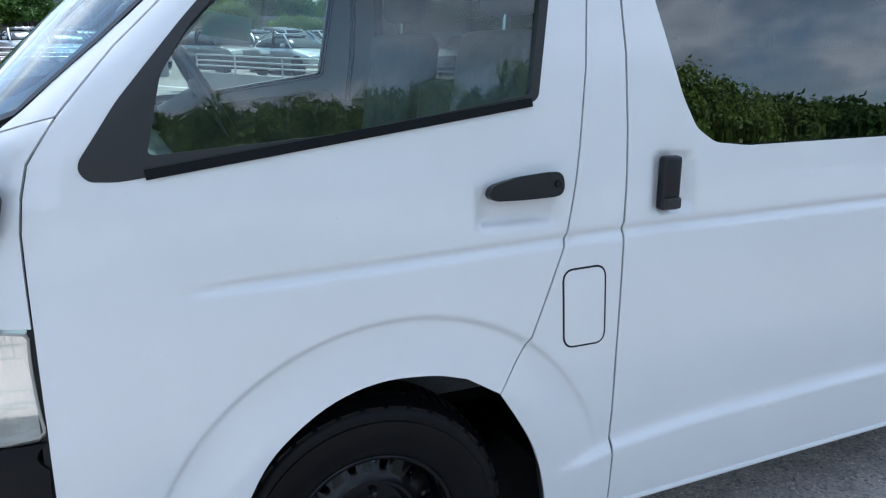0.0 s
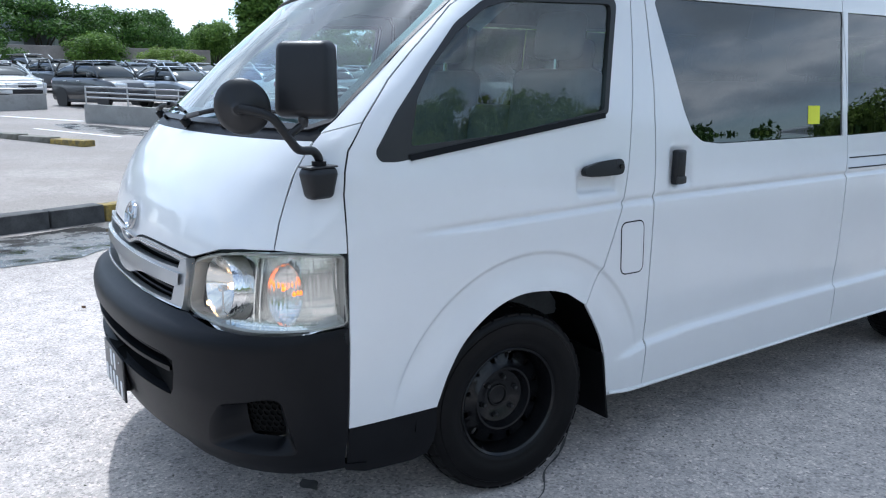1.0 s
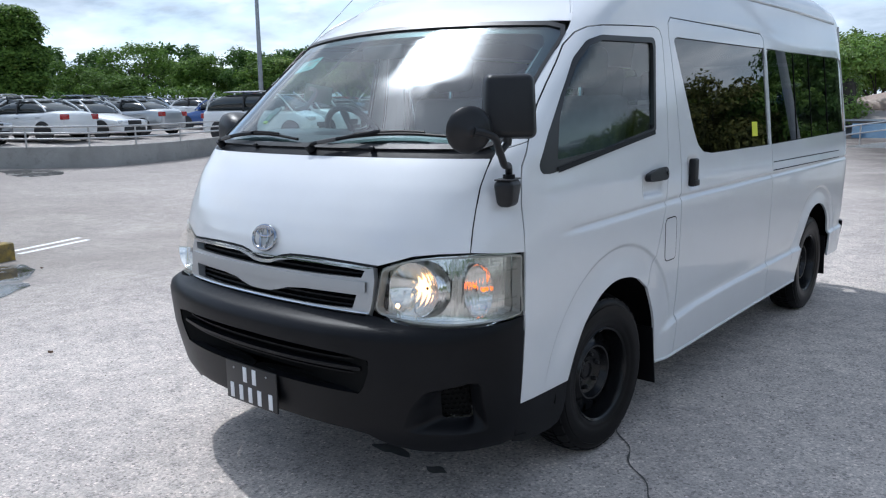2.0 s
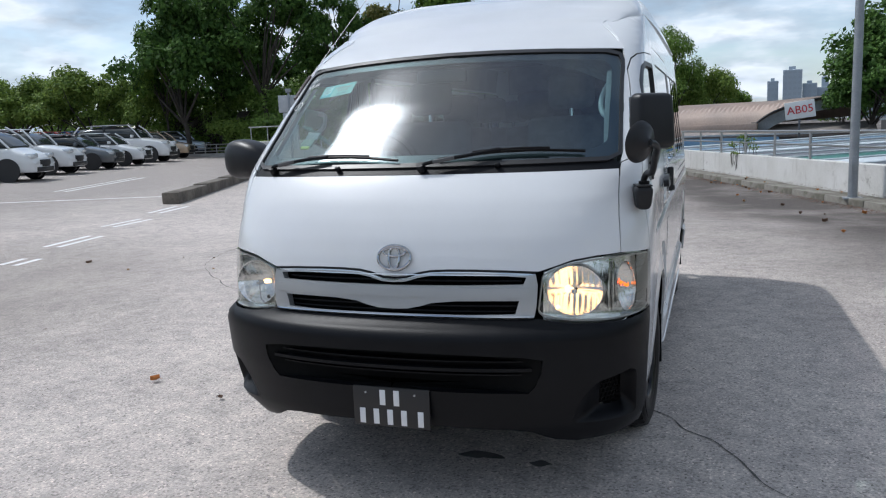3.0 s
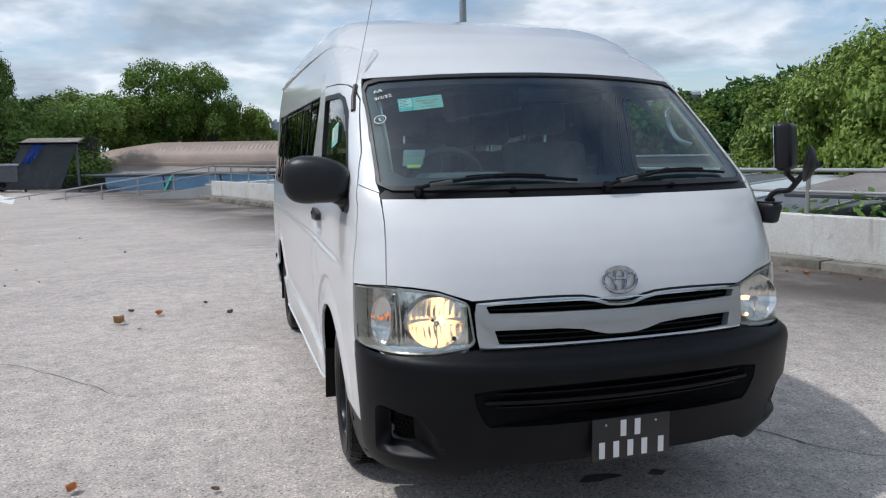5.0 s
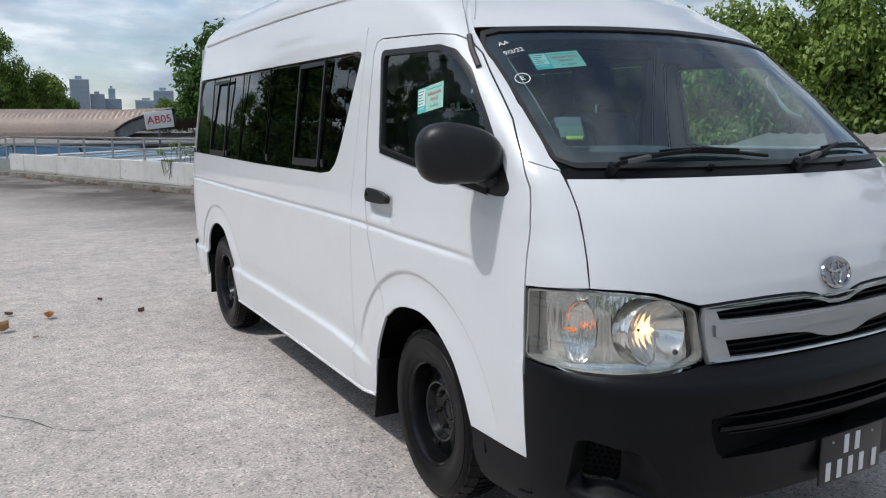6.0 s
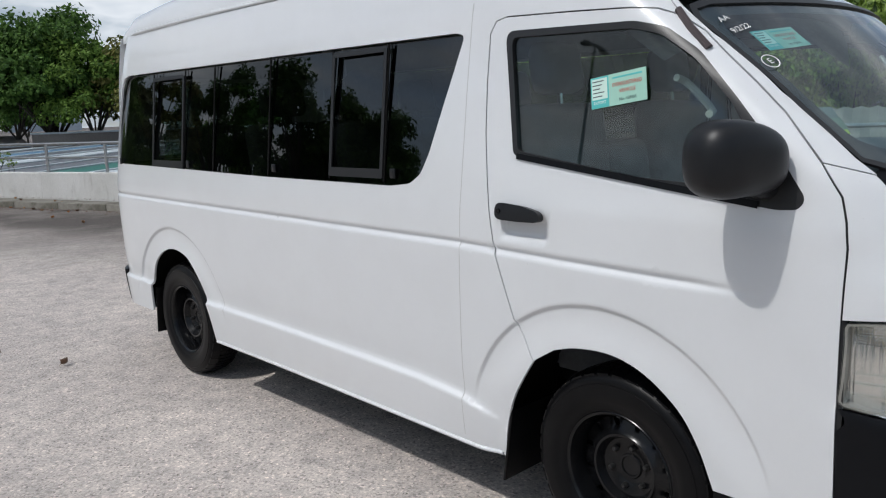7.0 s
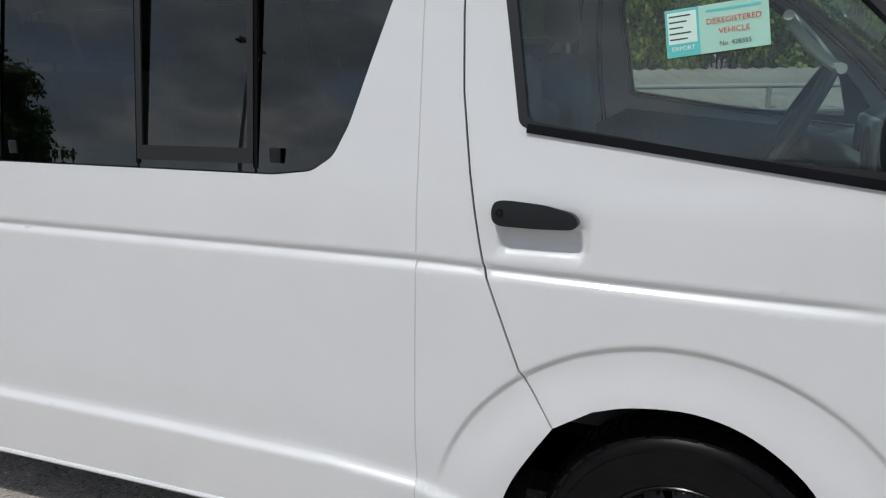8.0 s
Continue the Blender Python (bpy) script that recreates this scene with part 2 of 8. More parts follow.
bumped(LAMP_CHROME, noise_tex(LAMP_CHROME, 1.0, 1, 0.4, _lm.outputs[0]), 0.55, 0.004)
LAMP_RIM = material("lamp_rim", (0.36, 0.35, 0.32), 0.35, 0.2)
SILVER = material("silver_paint", (0.42, 0.43, 0.44), 0.32, 0.55, 0.6, 0.06)
LENS = glass_like("clear_lens", (0.90, 0.91, 0.90), 0.02)
WINDSCREEN = glass_like("windscreen_glass", (0.64, 0.82, 0.84), 0.085)
DOOR_GLASS = glass_like("door_glass", (0.76, 0.86, 0.81), 0.03)
TINTED = glass_like("tinted_glass", (0.11, 0.125, 0.122), 0.06)
TINTED_DARK = glass_like("dark_glass", (0.12, 0.135, 0.13), 0.028)
CABIN = varied("cabin_plastic", (0.10, 0.105, 0.11), (0.13, 0.135, 0.14), 8, 0.7, 0.05, 60, 0.001)
CABIN_LIGHT = varied("cabin_lining", (0.30, 0.31, 0.30), (0.36, 0.37, 0.36), 8, 0.8, 0.05, 60, 0.001)
SEAT_CLOTH = varied("seat_cloth", (0.16, 0.165, 0.17), (0.21, 0.215, 0.22), 12, 0.9, 0.1, 60, 0.001)
ORANGE_BULB = lamp_material("orange_bulb", (1.0, 0.20, 0.01), 2.2)
WARM_BULB = lamp_material("warm_bulb", (1.0, 0.62, 0.28), 4.5)
MIRROR_GLASS = material("mirror_glass", (0.85, 0.86, 0.86), 0.02, 1.0)
# unlit amber bulb glass: a weak glow stands in for daylight caught in it
AMBER_GLOW = lamp_material("amber_glow", (1.0, 0.24, 0.02), 0.9)

ASPHALT = material("asphalt", (0.25, 0.245, 0.24), 0.85, spec=0.35)
_v = coords(ASPHALT)
_big = noise_tex(ASPHALT, 0.16, 6, 0.6, _v, 0.4)
_mid = noise_tex(ASPHALT, 1.1, 6, 0.65, _v)
_blot = noise_tex(ASPHALT, 7.0, 7, 0.7, _v)
_grit = noise_tex(ASPHALT, 75.0, 4, 0.85, _v)
_vor = node(ASPHALT, "TexVoronoi", Scale=95.0)
link(ASPHALT, _v, _vor.inputs["Vector"])
_c = mixed(ASPHALT, ramp(ASPHALT, _big, [(0.36, (0, 0, 0)), (0.64, (1, 1, 1))]), (0.505, 0.455, 0.420), (0.408, 0.368, 0.340))
_c = mixed(ASPHALT, ramp(ASPHALT, _mid, [(0.42, (0, 0, 0)), (0.70, (0.7, 0.7, 0.7))]), _c, (0.600, 0.542, 0.492))
_c = mixed(ASPHALT, 0.9, _c, ramp(ASPHALT, _blot, [(0.30, (0.70, 0.70, 0.71)), (0.50, (1.0, 1.0, 1.0)), (0.70, (1.22, 1.21, 1.19))]), "MULTIPLY")
_c = mixed(ASPHALT, 0.9, _c, ramp(ASPHALT, _grit, [(0.32, (0.58, 0.58, 0.59)), (0.50, (1.0, 1.0, 1.0)), (0.68, (1.32, 1.31, 1.30))]), "MULTIPLY")
_s = ramp(ASPHALT, _vor.outputs["Color"], [(0.08, (0.46, 0.46, 0.47)), (0.30, (0.88, 0.88, 0.88)), (0.75, (1.08, 1.08, 1.08)), (0.95, (1.55, 1.54, 1.52))])
_c = mixed(ASPHALT, 0.95, _c, _s, "MULTIPLY")
# darker stains, and the dirt that gathers along the parapet
_o = ramp(ASPHALT, noise_tex(ASPHALT, 0.55, 7, 0.7, _v), [(0.58, (0, 0, 0)), (0.72, (0.6, 0.6, 0.6))])
_c = mixed(ASPHALT, _o, _c, (0.15, 0.145, 0.14))
_dist = node(ASPHALT, "VectorMath")
_dist.operation = "DOT_PRODUCT"
_dist.inputs[1].default_value = (0.950, 0.313, 0.0)
link(ASPHALT, _v, _dist.inputs[0])
_near = node(ASPHALT, "MapRange")
_near.inputs["From Min"].default_value, _near.inputs["From Max"].default_value = 2.4, 5.8
link(ASPHALT, _dist.outputs["Value"], _near.inputs["Value"])
_edge = node(ASPHALT, "Math")
_edge.operation, _edge.use_clamp = "MULTIPLY", True
link(ASPHALT, _near.outputs[0], _edge.inputs[0])
link(ASPHALT, ramp(ASPHALT, noise_tex(ASPHALT, 0.4, 6, 0.65, _v), [(0.28, (0.45, 0.45, 0.45)), (0.55, (1.0, 1.0, 1.0))]), _edge.inputs[1])
_c = mixed(ASPHALT, _edge.outputs[0], _c, mixed(ASPHALT, 0.8, (0.088, 0.075, 0.066), _s, "MULTIPLY"))
# the older, browner surface of the lane towards the parking rows
_sx = node(ASPHALT, "SeparateXYZ")
link(ASPHALT, _v, _sx.inputs[0])
_lane = node(ASPHALT, "MapRange")
for _k, _w in zip(("From Min", "From Max", "To Min", "To Max"), (-2.6, -6.5, 0.0, 0.85)):
    _lane.inputs[_k].default_value = _w
link(ASPHALT, _sx.outputs[0], _lane.inputs["Value"])
_old = node(ASPHALT, "Math")
_old.operation, _old.use_clamp = "MULTIPLY", True
_reach = node(ASPHALT, "MapRange")
for _k, _w in zip(("From Min", "From Max", "To Min", "To Max"), (9.0, 2.5, 0.0, 1.0)):
    _reach.inputs[_k].default_value = _w
link(ASPHALT, _sx.outputs[1], _reach.inputs["Value"])
_part = node(ASPHALT, "Math")
_part.operation = "MULTIPLY"
link(ASPHALT, _lane.outputs[0], _part.inputs[0])
link(ASPHALT, _reach.outputs[0], _part.inputs[1])
link(ASPHALT, _part.outputs[0], _old.inputs[0])
link(ASPHALT, ramp(ASPHALT, noise_tex(ASPHALT, 0.3, 6, 0.65, _v), [(0.34, (0.45, 0.45, 0.45)), (0.58, (1.0, 1.0, 1.0))]), _old.inputs[1])
_c = mixed(ASPHALT, _old.outputs[0], _c, mixed(ASPHALT, 0.8, (0.225, 0.198, 0.176), _s, "MULTIPLY"))
_far = node(ASPHALT, "MapRange")
for _k, _w in zip(("From Min", "From Max", "To Min", "To Max"), (-10.5, -15.5, 0.0, 0.62)):
    _far.inputs[_k].default_value = _w
link(ASPHALT, _sx.outputs[0], _far.inputs["Value"])
_c = mixed(ASPHALT, _far.outputs[0], _c, mixed(ASPHALT, 0.8, (0.235, 0.212, 0.195), _s, "MULTIPLY"))
link(ASPHALT, _c, bsdf(ASPHALT).inputs["Base Color"])
bumped(ASPHALT, _grit, 0.6, 0.008)

LINE_PAINT = varied("line_paint", (0.84, 0.84, 0.83), (0.72, 0.72, 0.70), 6, 0.7, 0.2, 80, 0.002, spots=0.35, spot_color=(0.36, 0.34, 0.33))
KERB_OLD = varied("kerb_old", (0.20, 0.175, 0.145), (0.095, 0.082, 0.066), 2.2, 0.9, 0.7, 30, 0.012, spots=0.8, spot_color=(0.035, 0.032, 0.024))
CONCRETE = varied("concrete", (0.36, 0.355, 0.34), (0.27, 0.265, 0.25), 1.2, 0.85, 0.3, 45, 0.004, spots=0.5, spot_color=(0.12, 0.11, 0.10))
WALL_PAINT = varied("wall_paint", (0.66, 0.65, 0.63), (0.56, 0.55, 0.52), 0.9, 0.75, 0.15, 40, 0.003, spots=0.35, spot_color=(0.30, 0.28, 0.25))
_wv = coords(WALL_PAINT)
_wm = node(WALL_PAINT, "Mapping", Scale=(5.0, 5.0, 0.55))
link(WALL_PAINT, _wv, _wm.inputs["Vector"])
_ws = ramp(WALL_PAINT, noise_tex(WALL_PAINT, 1.0, 7, 0.72, _wm.outputs[0]), [(0.56, (0, 0, 0)), (0.74, (0.75, 0.75, 0.75))])
_wp = ramp(WALL_PAINT, noise_tex(WALL_PAINT, 2.2, 8, 0.8, _wv), [(0.60, (0, 0, 0)), (0.66, (0.55, 0.55, 0.55))])
_wc = bsdf(WALL_PAINT).inputs["Base Color"].links[0].from_socket
_wc = mixed(WALL_PAINT, _ws, _wc, (0.27, 0.245, 0.21))
link(WALL_PAINT, mixed(WALL_PAINT, _wp, _wc, (0.20, 0.185, 0.16)), bsdf(WALL_PAINT).inputs["Base Color"])
KERB_STONE = varied("kerb_stone", (0.25, 0.235, 0.205), (0.11, 0.10, 0.075), 1.6, 0.9, 0.6, 35, 0.010, spots=0.8, spot_color=(0.050, 0.048, 0.028))
KERB_BLACK = varied("kerb_black", (0.035, 0.035, 0.035), (0.07, 0.07, 0.068), 5, 0.8, 0.4, 40, 0.006)
KERB_YELLOW = varied("kerb_yellow", (0.34, 0.235, 0.045), (0.13, 0.105, 0.05), 9, 0.8, 0.5, 40, 0.008, spots=0.95, spot_color=(0.06, 0.056, 0.045))
RAIL_STEEL = material("rail_steel", (0.46, 0.46, 0.46), 0.32, 0.85)
GALVANISED = varied("galvanised", (0.34, 0.36, 0.38), (0.28, 0.30, 0.32), 4, 0.45, 0.1, 50, 0.002, metal=0.5)
WET = material("wet_asphalt", (0.085, 0.08, 0.075), 0.06, spec=0.4)
_wv = coords(WET)
_wr = node(WET, "MapRange")
_wr.inputs["From Min"].default_value, _wr.inputs["From Max"].default_value = 0.42, 0.62
_wr.inputs["To Min"].default_value, _wr.inputs["To Max"].default_value = 0.02, 0.5
link(WET, noise_tex(WET, 1.6, 6, 0.7, _wv), _wr.inputs["Value"])
link(WET, _wr.outputs[0], bsdf(WET).inputs["Roughness"])
link(WET, ramp(WET, noise_tex(WET, 1.6, 6, 0.7, _wv), [(0.4, (0.05, 0.047, 0.043)), (0.62, (0.13, 0.122, 0.112))]), bsdf(WET).inputs["Base Color"])


def lie(x, y):
    """Height of the deck: level round the van, falling a little, then rising towards the far parking rows."""
    r = math.hypot(x, max(0, abs(y - 2.5) - 2.5))
    return -0.15 * float(smooth(3.0, 8.0, r)) + 0.03 * min(max(0, -7 - x), 40)


def build_ground():
    bm = bmesh.new()
    xs = sorted(set([-1500, -600, -250, -120, -80, -60] + list(range(-50, -6, 3)) + list(range(-7, 9)) + [10, 13, 17, 25, 40, 70, 120, 250, 600, 1500]))
    ys = sorted(set([-1500, -600, -250, -120, -70, -40, -25, -17, -13] + list(range(-10, 16)) + list(range(17, 62, 4)) + [70, 90, 120, 200, 400, 800, 1500]))
    grid = [[bm.verts.new((x, y, lie(x, y))) for x in xs] for y in ys]
    for a, b in zip(grid, grid[1:]):
        for i in range(len(xs) - 1):
            bm.faces.new((a[i], a[i + 1], b[i + 1], b[i]))
    me = mesh_of(bm, "ground")
    me.materials.append(ASPHALT)
    tagged(new("ground", me), kind="structure")


def painted(name, pts, parent=None):
    """A flat marking that follows the deck."""
    bm = bmesh.new()
    n = 10
    a, b, c, d = (Vector(p) for p in pts)
    rows = []
    for i in range(n + 1):
        t = i / n
        p, q = a.lerp(d, t), b.lerp(c, t)
        rows.append([bm.verts.new((v.x, v.y, lie(v.x, v.y) + .006)) for v in (p, q)])
    for r, s in zip(rows, rows[1:]):
        bm.faces.new((r[0], r[1], s[1], s[0]))
    bmesh.ops.recalc_face_normals(bm, faces=bm.faces)
    me = mesh_of(bm, name)
    for p in me.polygons:
        if p.normal.z < 0:
            p.flip()
    me.materials.append(LINE_PAINT)
    return tagged(new(name, me), "worn white painted line on the asphalt", "road marking", "deck markings", "structure")


def stripe(p, q, width):
    p, q = Vector(p), Vector(q)
    d = (q - p).normalized()
    n = Vector((-d.y, d.x)) * width / 2
    return painted("painted_line", (p - n, p + n, q + n, q - n))


def puddle(points, label, ma=None, wander=.16):
    bm = bmesh.new()
    ring = []
    k = len(points)
    for i in range(k * 8):
        t = i / 8
        a, b, c, d = (Vector(points[(int(t) + j) % k]) for j in (-1, 0, 1, 2))
        f = t - int(t)
        p = 0.5 * ((2 * b) + (c - a) * f + (2 * a - 5 * b + 4 * c - d) * f * f + (3 * b - a - 3 * c + d) * f ** 3)
        w = noise.noise((p.x * 2.3 / wander * .16, p.y * 2.3 / wander * .16, 0)) * wander
        mid = sum((Vector(q) for q in points), Vector((0, 0))) / k
        p = p + (p - mid).normalized() * w
        ring.append(bm.verts.new((p.x, p.y, lie(p.x, p.y) + .004)))
    mid = sum((Vector(q) for q in points), Vector((0, 0))) / k
    c = bm.verts.new((mid.x, mid.y, lie(*mid) + .004))
    for i in range(len(ring)):
        f = bm.faces.new((c, ring[i], ring[(i + 1) % len(ring)]))
    bm.normal_update()
    for f in bm.faces:
        if f.normal.z < 0:
            f.normal_flip()
    me = mesh_of(bm, "puddle")
    me.materials.append(ma or WET)
    tagged(new("puddle", me), label, "puddle", kind="structure")


def kerb(name, pts, width, height, label, material_of, piece=1.0):
    """A kerb of separate stones along a line, each with worn edges."""
    k = thing(name, label, "kerb", kind="structure")
    run = 0
    for p, q in zip(pts, pts[1:]):
        p, q = Vector(p), Vector(q)
        n = max(1, round((q - p).length / piece))
        d = (q - p).normalized()
        for i in range(n):
            a, b = p.lerp(q, i / n), p.lerp(q, (i + 1) / n)
            mid = (a + b) / 2
            length = (b - a).length - .012
            bm = bmesh.new()
            h = height * (1 + .03 * math.sin(run * 7.3))
            add_box(bm, (-length / 2, -width / 2, -.25), (length / 2, width / 2, h), .025, 2)
            for v in bm.verts:
                w = noise.noise((mid.x + v.co.x * 5, mid.y + v.co.y * 5, v.co.z * 5)) * .010
                v.co += Vector((0, w, w))
            part("kerb_stone", bm, material_of(run), k, m=pose(mid.x, mid.y, lie(mid.x, mid.y), 0, 0, math.degrees(math.atan2(d.y, d.x))))
            run += 1
    return k


# parapet on the +x side: a raised kerb strip, a low painted wall and a steel rail
PAR_DIR = Vector((-.313, .950)).normalized()
PAR_OUT = Vector((PAR_DIR.y, -PAR_DIR.x))
PAR_0 = Vector((7.9 - .33 * 2.0, 2.0))


def par(s, out, z=0.0):
    p = PAR_0 + PAR_DIR * s + PAR_OUT * out
    return Vector((p.x, p.y, z))


def build_parapet():
    kerb("parapet_kerb", [par(s, .20).to_2d() for s in (-14, 30.5)], .36, .13, "weathered grey kerb stones with moss and dirt",
         lambda i: KERB_STONE, 1.5)
    bm = bmesh.new()
    ang = math.degrees(math.atan2(PAR_DIR.y, PAR_DIR.x))
    for i in range(18):
        a, b = -14 + i * 2.48, -14 + (i + 1) * 2.48
        add_box(bm, (a + .006, -.62, -.4), (b - .006, -.37, -.03 + .02 * noise.noise((i * 1.7, 0, 0))), .02, 1)
    me = mesh_of(bm, "kerb_walk", True)
    me.materials.append(KERB_STONE)
    ob = tagged(new("kerb_walk", me), "narrow mossy concrete strip behind the kerb", "kerb", kind="structure")
    ob.matrix_basis = pose(PAR_0.x, PAR_0.y, 0, 0, 0, ang)
    for name, a, b in (("wall_parapet_1", -14, 10.85), ("wall_parapet_2", 10.88, 22.0), ("wall_parapet_3", 22.02, 30.6)):
        bm = bmesh.new()
        add_box(bm, (a, -.85, -.4), (b, -.63, .56), .012, 1)
        me = mesh_of(bm, name, True)
        me.materials.append(WALL_PAINT)
        w = tagged(new(name, me), "low cream painted parapet wall, rain stained", "wall", kind="structure")
        w.matrix_basis = pose(PAR_0.x, PAR_0.y, 0, 0, 0, ang)
    for a, b in ((-14, 10.6), (11.0, 30.4)):
        r = thing("railing", "brushed steel railing on the parapet wall", "railing", "parapet railings")
        for z, rad in ((1.18, .030), (.88, .022)):
            part("rail", tube_bm([par(a, .74, z), par(b, .74, z)], rad, 10), RAIL_STEEL, r)
        n = round((b - a) / 2.0)
        for i in range(n + 1):
            s = a + .05 + (b - a - .1) * i / n
            post = tube_bm([par(s, .74, .54), par(s, .74, 1.16)], .032, 10)
            part("post", post, RAIL_STEEL, r)
            part("post_foot", tube_bm([par(s, .74, .555), par(s, .74, .572)], .06, 10), RAIL_STEEL, r)
    # lamp pole and its cable boxes
    p = Vector((3.68, 13.31, 0))
    lamp = thing("lamp_pole", "tall galvanised lamp pole standing on the kerb strip", "lamp post")
    part("pole", tube_bm([(p.x, p.y, -.05), (p.x, p.y, 4.0), (p.x, p.y, 9.0)], .08, 16, [.085, .075, .06]), GALVANISED, lamp)
    part("base_plate", box_bm((p.x - .16, p.y - .16, -.05), (p.x + .16, p.y + .16, -.02), .004), GALVANISED, lamp)
    for s in (-1, 1):
        part("lamp_arm", tube_bm([(p.x, p.y, 8.9), (p.x + s * .7, p.y, 9.05)], .03, 8), GALVANISED, lamp)
        part("lamp_head", box_bm((p.x + s * .95 - .3, p.y - .12, 9.0), (p.x + s * .95 + .3, p.y + .12, 9.12), .03), GALVANISED, lamp)
    part("pole_hatch", box_bm((p.x - .045, p.y - .093, .45), (p.x + .045, p.y - .075, .75), .004), GALVANISED, lamp)
    box = thing("cable_box", "white cable box and conduit on the wall", "conduit")
    a, b = par(11.0, .60), par(11.0, .62)
    part("box_body", box_bm((a.x - .14, a.y - .10, .30), (a.x + .10, a.y + .06, .52), .01), WALL_PAINT, box)
    part("conduit", tube_bm(bend([par(11.3, .56, .0), par(11.3, .56, .30), par(11.0, .56, .38), par(10.7, .56, .36), par(10.4, .56, .50), par(9.6, .56, .53)], 5), .035, 8), WALL_PAINT, box)
    part("conduit", tube_bm([par(11.05, .57, -.02), par(11.05, .57, .34)], .045, 8), WALL_PAINT, box)
    # ramp beyond the parapet's end, falling away
    e = par(30.7, .74)
    ramp_wall = thing("ramp_wall", "white ramp wall with a sloping steel rail", "wall", kind="structure")
    bm = bmesh.new()
    f = e + Vector((-7.5, 1.6, 0))
    d = (f - e).to_2d().normalized()
    n = Vector((-d.y, d.x, 0)) * .12
    vs = [bm.verts.new(q) for q in (e - n + Vector((0, 0, -.6)), e + n + Vector((0, 0, -.6)), f + n + Vector((0, 0, -.9)), f - n + Vector((0, 0, -.9)))]
    up = [bm.verts.new(q) for q in (e - n + Vector((0, 0, .40)), e + n + Vector((0, 0, .40)), f + n + Vector((0, 0, -.75)), f - n + Vector((0, 0, -.75)))]
    bm.faces.new(vs[::-1])
    bm.faces.new(up)
    for i in range(4):
        bm.faces.new((vs[i], vs[(i + 1) % 4], up[(i + 1) % 4], up[i]))
    bmesh.ops.recalc_face_normals(bm, faces=bm.faces)
    part("ramp_parapet", bm, WALL_PAINT, ramp_wall)
    for z in (1.18, .86):
        part("rail", tube_bm([e + Vector((0, 0, z)), f + Vector((-1.5, .3, z - 1.35))], .03, 8), RAIL_STEEL, ramp_wall)
    for t in np.linspace(0.02, .98, 6):
        q = e.lerp(f, t)
        part("post", tube_bm([(q.x, q.y, .35 - 1.15 * t), (q.x, q.y, 1.18 - 1.12 * t)], .03, 8), RAIL_STEEL, ramp_wall)


